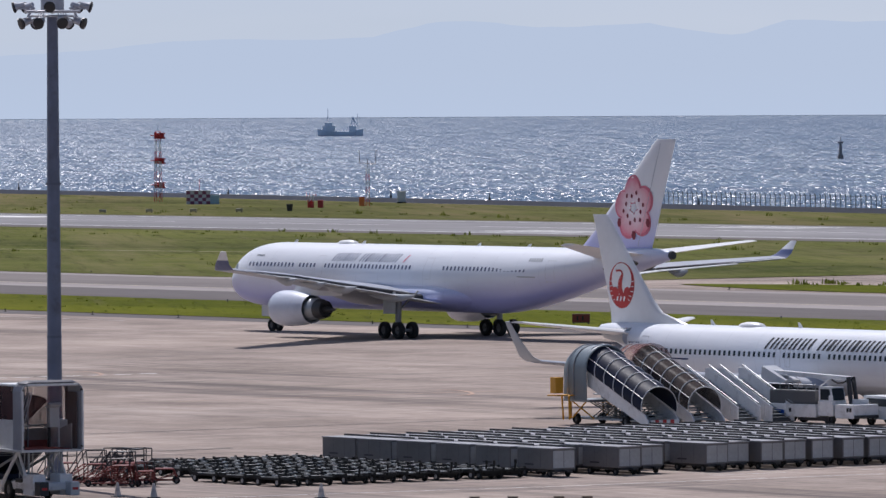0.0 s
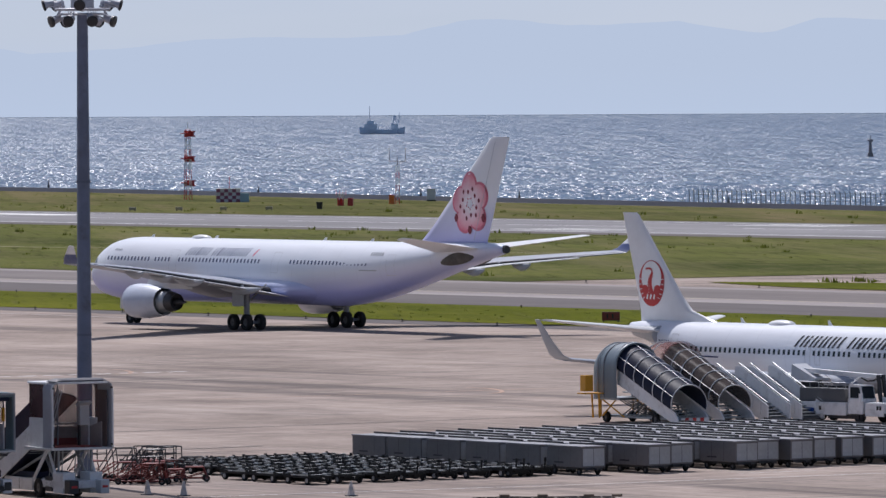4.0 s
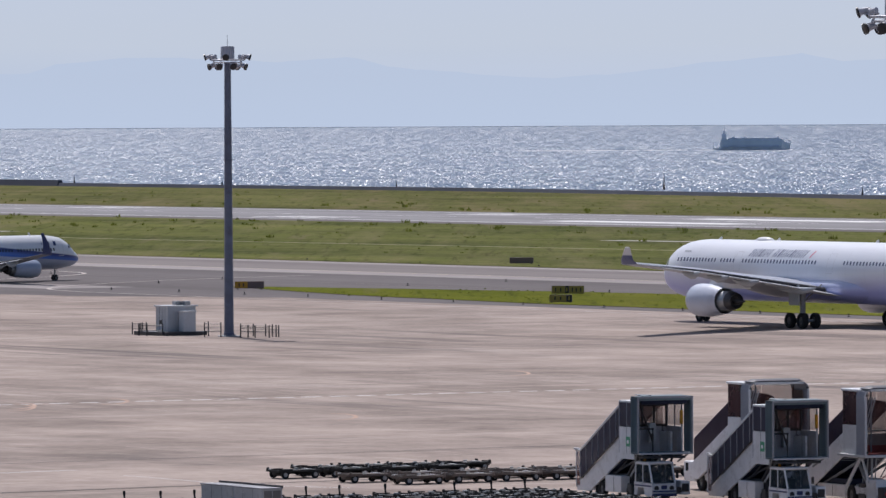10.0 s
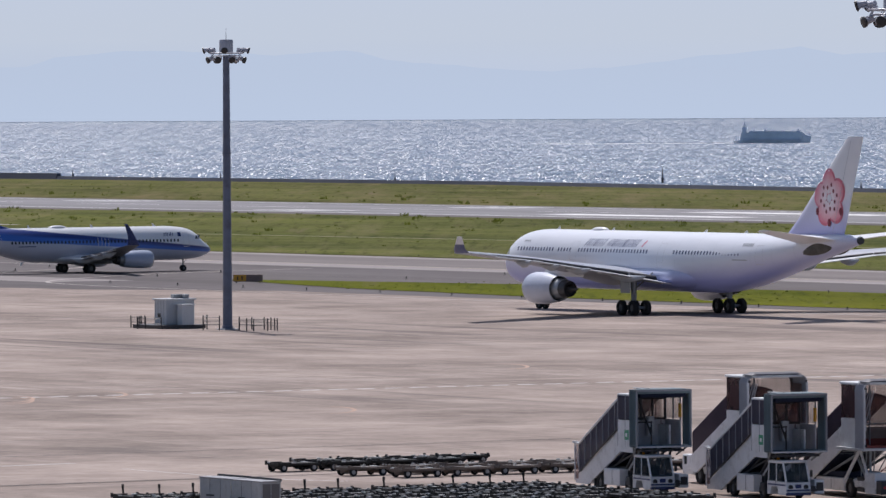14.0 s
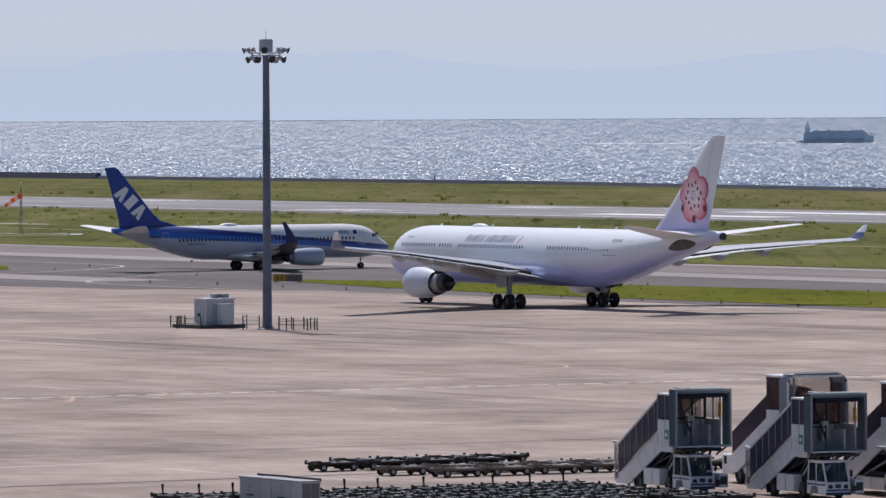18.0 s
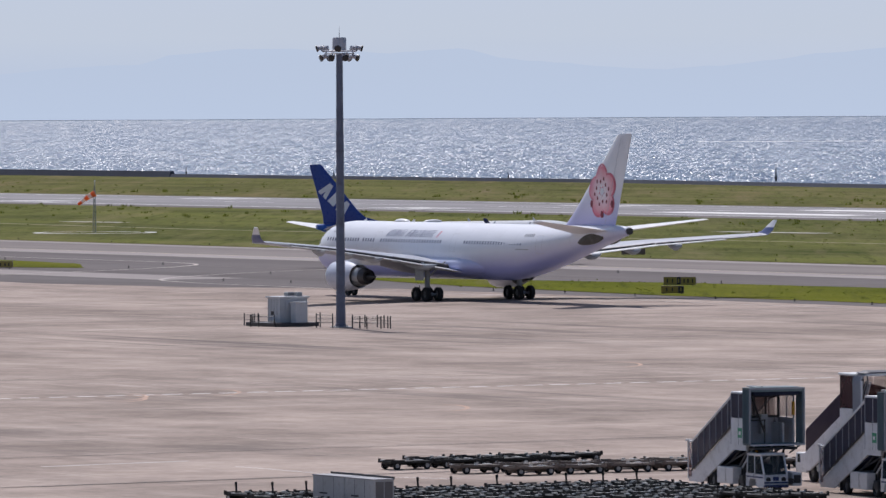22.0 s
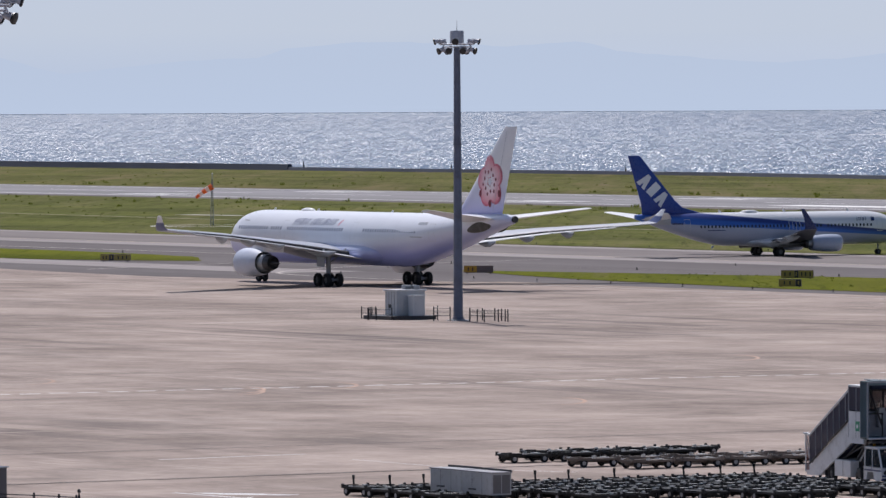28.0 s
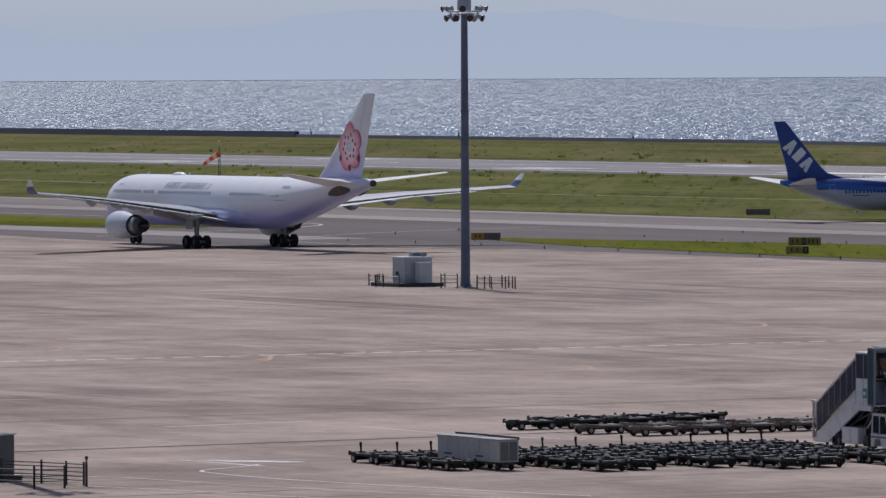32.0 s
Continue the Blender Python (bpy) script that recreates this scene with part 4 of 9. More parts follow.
        tagged(part("stamen_patch", bm, DEEP_RED, fin, "dark red stamens"), kind="stuff")
        bm = bmesh.new()
        for k in range(8):
            a = 2 * math.pi * k / 8
            fin_bar(bm, ref, (cx, cz), (cx + 0.75 * math.cos(a), cz + 0.75 * math.sin(a)), 0.08, y + s * 0.075)
        part("blossom_star", bm, WHITE, fin)
        bm = bmesh.new()
        fin_bar(bm, ref, (58.4, 8.0), (61.4, 16.4), 0.05, s * 1.09)
        part("rudder_seam", bm, GREY_PAINT, fin)
    # name and marks as bars
    bm = bmesh.new()
    for s in (1, -1):
        x0 = 18.7 if s > 0 else 28.7
        lettering(hull, bm, x0, 6.32, 0.7, "xXiXx XiXXiXxx", s, 0.42, 0.5, 0.28, 0.22)
    tagged(part("name_lettering", bm, NAVY, craft, "dark blue name painted as slanted bars"), kind="stuff")
    for s in (1, -1):
        bm = bmesh.new()
        hull.patch(bm, 29.0, 29.18, 6.34, 6.95, s, -0.4 * s, 0.02)
        part("name_mark", bm, PINK, craft)
    bm = bmesh.new()
    for s in (1, -1):
        for k in range(6):
            hull.patch(bm, 46.3 + k * 0.32, 46.52 + k * 0.32, 6.62, 6.9, s, 0, 0.02)
            hull.patch(bm, 7.0 + k * 0.22, 7.15 + k * 0.22, 6.6, 6.75, s, 0, 0.02)
        hull.patch(bm, 45.2, 47.6, 5.3, 5.4, s, 0, 0.02, 4, 1)
    tagged(part("registration_mark", bm, GREY_PAINT, craft), kind="stuff")
    window_row(hull, craft, 6.6, 46.5, 0.533, 5.92, 0.22, 0.34, ((13.3, 13.9), (16.2, 17.5), (30.4, 34.6)), BLIND_PANE)
    for s in (1, -1):
        for x in (5.3, 16.9, 32.6, 49.4):
            door(hull, craft, x, 4.95, 6.75, 1.1, s, 0.03)
    cockpit(hull, craft, ((2.0, 2.5), (2.6, 3.1), (3.2, 3.9)), 5.3, 5.85)
    for x in (9.5, 19.5, 36.0, 43.0):
        bm = bmesh.new()
        prism(bm, [(ref - x, 7.74), (ref - x - 0.5, 7.74), (ref - x - 0.62, 8.02), (ref - x - 0.4, 8.02)], -0.03, 0.03)
        part("aerial", bm, WHITE, craft)
    bm = bmesh.new()
    bmesh.ops.create_uvsphere(bm, u_segments=16, v_segments=8, radius=1.0, matrix=Matrix.Translation((ref - 17.5, 0, 7.78)) @ Matrix.Diagonal((1.4, 0.5, 0.3, 1)))
    part("satcom_dome", bm, WHITE, craft, "", True)
    bm = bmesh.new()
    tube(bm, (ref - 62.4, 0, 7.3), (ref - 62.75, 0, 7.32), 0.36, 0.33, 14)
    part("tail_exhaust", bm, DARK_METAL, craft, "dark auxiliary exhaust")
    four = [(dx, dy) for dx in (-0.99, 0.99) for dy in (-0.7, 0.7)]
    for s in (1, -1):
        leg = bogie(craft, "main_gear", 0.0, s * 5.34, 3.95, four, 0.7, 0.71, 0.52, 0.24)
        # darker grey door: shade under the wing put into the paint
        gear_door(leg, 0.1, s * 6.2, 2.1, 3.95, 1.7, GREY_PAINT)
    leg = bogie(craft, "nose_gear", ref - 6.67, 0.0, 2.6, [(0, -0.36), (0, 0.36)], 0.36, 0.53, 0.36, 0.13)
    gear_door(leg, ref - 6.2, 0.6, 1.3, 2.3, 1.5, LIGHT_GREY)
    gear_door(leg, ref - 6.2, -0.6, 1.3, 2.3, 1.5, LIGHT_GREY)
    return craft


NACELLE_BLUE = plain("nacelle_blue_grey", (0.36, 0.41, 0.52), 0.4, wear=0.12)


def small_body(livery, fin_mat, label, name, kind):
    """Narrow-body airliner with blended winglets."""
    ref = 19.6
    craft = thing(name, label, "airliner")
    hull = Hull(ref, [(0.0, 2.6, 2.42, 0.08), (0.5, 3.1, 2.05, 0.5), (1.4, 3.65, 1.7, 1.0), (2.4, 4.5, 1.5, 1.38), (3.6, 5.08, 1.38, 1.66), (5.5, 5.36, 1.32, 1.86), (7.0, 5.42, 1.32, 1.88), (25.5, 5.42, 1.32, 1.88), (29.0, 5.42, 1.85, 1.8), (33.0, 5.42, 3.0, 1.35), (36.5, 5.38, 4.2, 0.75), (38.0, 5.25, 4.7, 0.32)])
    part("fuselage", hull.skin(70, 40), livery, craft, "", True)
    bm = bmesh.new()
    prof = [(11.0, 0.1), (13, 0.8), (15, 1.0), (20, 1.0), (22.5, 0.7), (24.5, 0.1)]
    loft(bm, [[(ref - x, 2.0 * b * math.sin(2 * math.pi * k / 20), 1.75 + 0.75 * b * math.cos(2 * math.pi * k / 20)) for k in range(20)] for x, b in prof])
    part("belly_fairing", bm, LIGHT_GREY, craft, "", True)
    st = [(1.0, 12.4, 8.9, 1.75, 0.13), (1.9, 13.2, 7.9, 1.85, 0.13), (5.6, 16.3, 4.9, 2.25, 0.11), (17.1, 22.1, 1.75, 3.55, 0.09)]
    wl_mat = NAVY if kind == "blue" else GREY_PAINT
    wings(craft, ref, st, WING_SHADED if kind == "blue" else WING_PALE, (3.4, 7.6, 10.6), [(0.0, 0.0, 22.1, 1.75), (0.35, 0.3, 22.55, 1.45), (0.65, 1.2, 23.3, 0.95), (0.85, 2.5, 24.35, 0.5)], wl_mat, LIGHT_GREY)
    for s in (1, -1):
        e = engine(craft, ref, 12.2, s * 4.83, 1.6, 4.1, 1.08, NACELLE_BLUE if kind == "blue" else WHITE, "engine nacelle")
        pylon(e, ref, 12.9, 18.4, s * 4.83, 2.3, 2.6, LIGHT_GREY)
    for s in (1, -1):
        sst = [(s * 0.3, 33.0, 4.4, 4.65, 0.1), (s * 0.8, 33.4, 4.0, 4.72, 0.1), (s * 7.17, 37.2, 1.45, 5.5, 0.09)]
        part("tailplane", surface(ref, sst), WHITE, craft, "", True)
        bm = bmesh.new()
        tube(bm, (ref - 33.8, s * 0.95, 4.5), (ref - 37.0, s * 0.5, 4.7), 0.62, 0.34, 14)
        part("tailplane_root_plate", bm, GREY_PAINT, craft, "bare grey plate round the tailplane root", True)
    S_FIN = [(5.1, 27.6, 9.4, 0, 0.03), (5.5, 29.3, 7.8, 0, 0.04), (6.1, 31.5, 5.65, 0, 0.07), (7.0, 32.55, 4.8, 0, 0.09), (12.3, 37.2, 1.75, 0, 0.09), (12.5, 37.5, 1.5, 0, 0.05)]
    SIDE[0] = FinSide(S_FIN)
    fin = part("fin", surface(ref, S_FIN, True), fin_mat, craft, "tail fin", True)
    sides = (1, -1)
    if kind == "blue":
        for s in sides:
            y = s * 1.0
            fin_marks(fin, ref, ((36.75, 9.4), (35.6, 8.35), (34.5, 7.25)), 1.3, y * 1.05)
        bm = bmesh.new()
        for s in sides:
            lettering(hull, bm, 6.4 if s > 0 else 7.9, 4.25, 0.42, "xxx", s, 0.12, 0.36, 0.12)
            hull.patch(bm, 5.4, 5.9, 4.2, 4.7, s, 0.1, 0.02)
        tagged(part("name_lettering", bm, NAVY, craft, "small dark blue name bars"), kind="stuff")
    else:
        for s in sides:
            y = s * 1.0
            bm = bmesh.new()
            fin_disc(bm, ref, 35.75, 7.85, 1.45, 1.52, y, 36)
            part("fin_disc", bm, RED, fin, "red round crest on the fin")
            bm = bmesh.new()
            fin_disc(bm, ref, 35.75, 8.2, 1.12, 1.12, y + s * 0.012, 30)
            part("crest_field", bm, WHITE, fin, "white inner field of the crest")
            bm = bmesh.new()
            # a bent red stroke rising through the field
            bend = soften([(35.6, 6.9), (35.95, 7.6), (35.85, 8.2), (35.55, 8.55), (35.75, 8.85), (36.35, 8.8)], 2)
            for i, (p, q) in enumerate(zip(bend, bend[1:])):
                fin_bar(bm, ref, p, q, 0.75 - 0.62 * min(1.0, i / (0.62 * len(bend))), y + s * 0.024)
            for sd in (1, -1):
                fin_disc(bm, ref, 35.75 + sd * 0.72, 7.35, 0.42, 0.4, y + s * 0.024, 16)
            part("crest_stroke", bm, RED, fin, "bent red stroke inside the crest")
            bm = bmesh.new()
            for sd in (1, -1):
                for k in range(5):
                    a = radians(12 - k * 15)
                    c, d = math.cos(a) * sd, math.sin(a)
                    fin_bar(bm, ref, (35.75 + 1.12 * c, 7.85 + 1.22 * d), (35.75 + 1.43 * c, 7.85 + 1.36 * d), 0.05, y + s * 0.03)
            for k in range(3):
                fin_bar(bm, ref, (36.25 - 0.4 * k, 6.82), (36.12 - 0.4 * k, 7.12), 0.17, y + s * 0.04)
            tagged(part("fin_emblem", bm, WHITE, fin, "white curved shape inside the disc"), kind="stuff")
        bm = bmesh.new()
        for s in sides:
            lettering(hull, bm, 6.2 if s > 0 else 18.6, 4.08, 0.72, "xXXxx XixXiXXx", s, 0.46, 0.74, 0.21, 0.3)
        tagged(part("name_lettering", bm, BLACK, craft, "black name painted as slanted bars"), kind="stuff")
    bm = bmesh.new()
    for s in sides:
        for k in range(6):
            hull.patch(bm, 32.2 + k * 0.24, 32.38 + k * 0.24, 4.0, 4.22, s, 0, 0.02)
        hull.patch(bm, 26.5, 28.9, 3.2, 3.3, s, 0, 0.02, 3, 1)
    tagged(part("registration_mark", bm, NAVY, craft), kind="stuff")
    window_row(hull, craft, 6.0, 30.2, 0.508, 3.72, 0.23, 0.33, ((12.5, 12.9), (16.8, 17.2)))
    for s in sides:
        for x, w in ((4.7, 0.85), (31.6, 0.8), (16.3, 0.55), (17.3, 0.55)):
            door(hull, craft, x, 2.95, 4.65, w, s, 0.05)
    cockpit(hull, craft, ((1.75, 2.1), (2.16, 2.55), (2.62, 3.1)), 3.85, 4.3)
    bm = bmesh.new()
    bmesh.ops.create_uvsphere(bm, u_segments=16, v_segments=8, radius=1.0, matrix=Matrix.Translation((ref - 22.2, 0, 5.4)) @ Matrix.Diagonal((1.3, 0.5, 0.3, 1)))
    part("satcom_dome", bm, WHITE, craft, "", True)
    for x in (8.0, 17.0, 26.0):
        bm = bmesh.new()
        prism(bm, [(ref - x, 5.38), (ref - x - 0.4, 5.38), (ref - x - 0.5, 5.75), (ref - x - 0.35, 5.75)], -0.03, 0.03)
        part("aerial", bm, WHITE, craft)
        bm = bmesh.new()
        prism(bm, [(ref - x - 1, 1.36), (ref - x - 1.4, 1.36), (ref - x - 1.5, 1.0), (ref - x - 1.35, 1.0)], -0.03, 0.03)
        part("belly_aerial", bm, WHITE, craft)
    for s in (1, -1):
        bogie(craft, "main_gear", 0.0, s * 2.86, 2.0, [(0, -0.43), (0, 0.43)], 0.43, 0.565, 0.4, 0.13)
    bogie(craft, "nose_gear", ref - 4.0, 0.0, 1.6, [(0, -0.2), (0, 0.2)], 0.2, 0.345, 0.2, 0.08)
    return craft


def landing_body():
    """Twin-aisle airliner, white with broad blue band and navy fin, landing."""
    ref = 28.5
    craft = thing("airliner", "white airliner with blue band and navy fin landing on the runway", "airliner")
    hull = Hull(ref, [(0.6, 5.0, 4.8, 0.1), (1.0, 5.7, 4.0, 0.75), (2.0, 6.6, 3.2, 1.4), (3.4, 7.5, 2.7, 2.05), (5.4, 8.15, 2.35, 2.6), (8.0, 8.35, 2.2, 2.8), (34.0, 8.35, 2.1, 2.85), (40.0, 8.35, 3.1, 2.7), (46.0, 8.3, 4.9, 1.95), (51.0, 8.1, 6.3, 1.1), (53.7, 7.8, 7.1, 0.4)])
    part("fuselage", hull.skin(70, 40), LARGE_LIVERY, craft, "", True)
    bm = bmesh.new()
    prof = [(15.0, 0.1), (18, 0.8), (21, 1.0), (29, 1.0), (33, 0.7), (36, 0.1)]
    loft(bm, [[(ref - x, 2.65 * b * math.sin(2 * math.pi * k / 20), 2.75 + 1.1 * b * math.cos(2 * math.pi * k / 20)) for k in range(20)] for x, b in prof])
    part("belly_fairing", bm, LIGHT_GREY, craft, "", True)
    st = [(1.5, 16.5, 11.3, 3.0, 0.14), (2.6, 17.4, 10.2, 3.15, 0.13), (7.9, 21.2, 7.1, 3.9, 0.11), (23.6, 32.0, 2.3, 6.4, 0.09)]
    wings(craft, ref, st, WING_PALE, (5.5, 11.0, 15.5), None, None, LIGHT_GREY, 0.14)
    for s in (1, -1):
        e = engine(craft, ref, 16.6, s * 7.9, 2.35, 4.9, 1.4, NACELLE_BLUE, "blue-grey engine nacelle")
        pylon(e, ref, 18.2, 25.2, s * 7.9, 3.4, 4.0, LIGHT_GREY)
        sst = [(s * 0.5, 44.5, 6.5, 6.9, 0.1), (s * 9.3, 51.0, 2.3, 8.1, 0.09)]
        part("tailplane", surface(ref, sst), WHITE, craft, "", True)
    L_FIN = [(7.8, 40.5, 9.8, 0, 0.04), (8.5, 42.8, 7.7, 0, 0.08), (17.4, 51.4, 3.0, 0, 0.09), (17.65, 52.0, 2.5, 0, 0.05)]
    SIDE[0] = FinSide(L_FIN)
    fin = part("fin", surface(ref, L_FIN, True), FIN_BLUE, craft, "navy tail fin", True)
    for s in (1, -1):
        y = s * 1.0
        fin_marks(fin, ref, ((50.0, 13.7), (48.6, 12.2), (47.2, 10.6)), 1.75, y * 1.08)
    bm = bmesh.new()
    for s in (1, -1):
        lettering(hull, bm, 8.4 if s > 0 else 10.8, 6.75, 0.6, "xxx", s, 0.15, 0.5, 0.15)
    tagged(part("name_lettering", bm, NAVY, craft), kind="stuff")
    window_row(hull, craft, 7.0, 43.0, 0.56, 5.55, 0.24, 0.36, ((14.5, 15.3), (29.5, 30.6)))
    for s in (1, -1):
        for x in (5.6, 14.9, 30.0, 44.5):
            door(hull, craft, x, 4.6, 6.4, 1.1, s, 0.05)
    cockpit(hull, craft, ((2.1, 2.6), (2.7, 3.2), (3.3, 4.0)), 6.0, 6.6)
    bm = bmesh.new()
    bmesh.ops.create_icosphere(bm, subdivisions=2, radius=0.18, matrix=Matrix.Translation((ref - 17.2, -2.55, 3.3)))
    lamp = Nodes("landing_light_glow")
    lamp.put(lamp.b.inputs["Emission Color"], (1, 0.93, 0.8))
    lamp.b.inputs["Emission Strength"].default_value = 12
    part("landing_light", bm, lamp.m, craft, "bright landing light in the wing root")
    four = [(dx, dy) for dx in (-0.71, 0.71) for dy in (-0.57, 0.57)]
    for s in (1, -1):
        bogie(craft, "main_gear", 0.0, s * 4.65, 3.2, four, 0.57, 0.57, 0.42, 0.18)
    bogie(craft, "nose_gear", ref - 5.7, 0.0, 2.5, [(0, -0.3), (0, 0.3)], 0.3, 0.47, 0.3, 0.1)
    craft.scale = (1.05, 1.06, 1.0)
    return craft


wide = wide_body()
parked = small_body(PARKED_LIVERY, WHITE, "parked white narrow-body airliner with red disc on its fin", "airliner", "red")
parked.matrix_basis = pose(-396.1, 318.7, 0, 0, 0, 0)
taxiing = small_body(SMALL_LIVERY, FIN_BLUE, "narrow-body airliner with blue band and navy fin, taxiing across", "airliner", "blue")
lander = landing_body()

# ---- floodlight masts ----
POLE = plain("mast_grey_blue", (0.125, 0.148, 0.215), 0.5, 0.1, wear=0.35, scale=0.4, fine=2.0, dirt=(0.06, 0.052, 0.055))
LENS = plain("lamp_lens", (0.02, 0.021, 0.026), 0.45)
HEAD = plain("lamp_head_grey", (0.46, 0.47, 0.52), 0.5, wear=0.2)


def floodlight_mast(m, facing):
    """Mast whose crown carries two rings of lamp heads, turned to the apron at angle facing."""
    mast = thing("floodlight_mast", "tall grey-blue steel mast with a crown of floodlights", "light mast", m, "floodlight masts")
    bm = bmesh.new()
    seg = 16
    prof = [(0.0, 0.5), (0.35, 0.48), (0.4, 0.43), (1.6, 0.42), (8.0, 0.38), (16.0, 0.34), (24.6, 0.29)]
    loft(bm, [[(r * math.cos(2 * math.pi * k / seg), r * math.sin(2 * math.pi * k / seg), z) for k in range(seg)] for z, r in prof])
    part("pole", bm, POLE, mast, "", True)
    for z in (7.8, 15.8):
        bm = bmesh.new()
        tube(bm, (0, 0, z), (0, 0, z + 0.12), 0.4, seg=16)
        part("joint_ring", bm, POLE, mast)
    bm = bmesh.new()
    box(bm, -0.75, 0.75, -0.75, 0.75, -0.12, 0.1, 0.05)
    part("base_plate", bm, STEEL, mast)
    rods("anchor_bolt", mast, STEEL, [((0.62 * math.cos(a), 0.62 * math.sin(a), 0.05), (0.62 * math.cos(a), 0.62 * math.sin(a), 0.2), 0.04) for a in [k * math.pi / 4 for k in range(8)]])
    bm = bmesh.new()
    loft(bm, [[(r * math.cos(2 * math.pi * k / 16), r * math.sin(2 * math.pi * k / 16), z) for k in range(16)] for z, r in ((24.9, 0.55), (24.95, 0.62), (26.0, 0.62), (26.08, 0.56))])
    part("crown_drum", bm, HEAD, mast, "pale drum on the crown", True)
    bm = bmesh.new()
    tube(bm, (0, 0, 26.0), (0, 0, 27.1), 0.035, 0.012, 6)
    part("lightning_rod", bm, STEEL, mast)
    bm = bmesh.new()
    for r, z in ((1.45, 24.86), (1.2, 24.62)):
        for k in range(16):
            a, b = 2 * math.pi * k / 16, 2 * math.pi * (k + 1) / 16
            tube(bm, (r * math.cos(a), r * math.sin(a), z), (r * math.cos(b), r * math.sin(b), z), 0.06, seg=6)
        for k in range(6):
            a = 2 * math.pi * k / 6
            tube(bm, (0.25 * math.cos(a), 0.25 * math.sin(a), z), (r * math.cos(a), r * math.sin(a), z), 0.05, seg=6)
    part("crown_ring", bm, HEAD, mast)
    # lamp heads: pale bell, dark face, bracket to the ring
    bm = bmesh.new()
    seg = 14
    prof = [(-0.42, 0.06), (-0.4, 0.14), (-0.12, 0.17), (0.0, 0.2), (0.14, 0.285), (0.17, 0.29)]
    loft(bm, [[(x, r * math.cos(2 * math.pi * k / seg), r * math.sin(2 * math.pi * k / seg)) for k in range(seg)] for x, r in prof])
    box(bm, -0.4, -0.1, -0.16, 0.16, 0.14, 0.22)
    head = part("lamp_head", bm, HEAD, mast, "pale bell-shaped floodlight head with dark face", True)
    bm = bmesh.new()
    loft(bm, [[(x, r * math.cos(2 * math.pi * k / seg), r * math.sin(2 * math.pi * k / seg)) for k in range(seg)] for x, r in ((0.1, 0.292), (0.2, 0.31), (0.21, 0.27), (0.24, 0.2), (0.25, 0.05))])
    lens = part("lens", bm, LENS, head)
    bm = bmesh.new()
    tube(bm, (-0.25, 0.1, 0.15), (-0.55, 0.06, 0.5), 0.025, seg=6)
    tube(bm, (-0.25, -0.1, 0.15), (-0.55, -0.06, 0.5), 0.025, seg=6)
    bracket = part("bracket", bm, HEAD, head)
    first = True
    for r, z, angles, up in ((1.85, 25.12, (-4, 88, -88, 135, -135, 180), True), (1.6, 24.27, (-66, -24, 17, 66, 108, -108, 150, -150), False)):
        for d in angles:
            a = radians(facing + d)
            loc = Matrix.Translation((r * math.cos(a), r * math.sin(a), z)) @ pose(0, 0, 0, 180 if up else 0, 16, facing + d)
            if first:
                head.matrix_basis = loc
                first = False
            else:
                h = share("lamp_head", head.data, mast, loc)
                share("lens", lens.data, h, Matrix())
                share("bracket", bracket.data, h, Matrix())
    return mast


floodlight_mast(pose(-344.9, 229.0, 0), -33.6)
floodlight_mast(pose(-616.5, 338.1, 0) @ Matrix.Diagonal((1, 1, 0.989, 1)), -28.7)
floodlight_mast(pose(-349.9, 165.4, 0) @ Matrix.Diagonal((1, 1, 0.99, 1)), -25.3)

# ---- switch hut by the far mast ----
HUT = plain("hut_panel", (0.5, 0.53, 0.56), 0.5, wear=0.15, scale=0.5)


def switch_hut():
    hut = thing("switch_hut", "pale grey steel switchgear hut beside the light mast", "equipment hut", pose(-623.6, 336.7, 0, 0, 0, 2))
    bm = bmesh.new()
    box(bm, -3.6, 1.9, -2.4, 2.0, 0, 0.35, 0.04)
    part("plinth", bm, DARK_METAL, hut, "dark raised plinth")
    bm = bmesh.new()
    box(bm, -1.55, 0.55, -1.3, 1.6, 0.35, 2.55, 0.03)
    for k in range(5):
        box(bm, 0.55, 0.58, -1.2 + k * 0.55, -0.75 + k * 0.55, 0.5, 2.3, 0.01)
    part("cabinet", bm, HUT, hut, "panelled steel cabinet")
    bm = bmesh.new()
    box(bm, -1.7, 0.7, -1.45, 1.75, 2.55, 2.68, 0.03)
    part("roof", bm, LIGHT_GREY, hut)
    bm = bmesh.new()
    box(bm, 0.95, 1.85, -0.4, 0.85, 0.02, 2.1, 0.04)
    part("side_cabinet", bm, HUT, hut, "lower side cabinet with a flat lid")
    boxed("side_cabinet_lid", hut, LIGHT_GREY, (0.88, 1.92, -0.48, 0.93, 2.1, 2.2), 0.02)
    for k in range(4):
        boxed("panel_seam", hut, DARK_METAL, (-1.4 + k * 0.5, -1.385 + k * 0.5, -1.315, -1.29, 0.4, 2.5))
    boxed("vent_grille", hut, DARK_METAL, (-0.95, -0.45, -1.33, -1.3, 1.0, 1.35), 0.01, "dark louvred grille")
    for x, y, w in ((-0.5, 0.3, 0.34), (0.1, 0.9, 0.28)):
        bm = bmesh.new()
        box(bm, x - w, x + w, y - w, y + w, 2.68, 3.05, 0.05)
        part("roof_vent", bm, STEEL, hut)
    return hut


switch_hut()


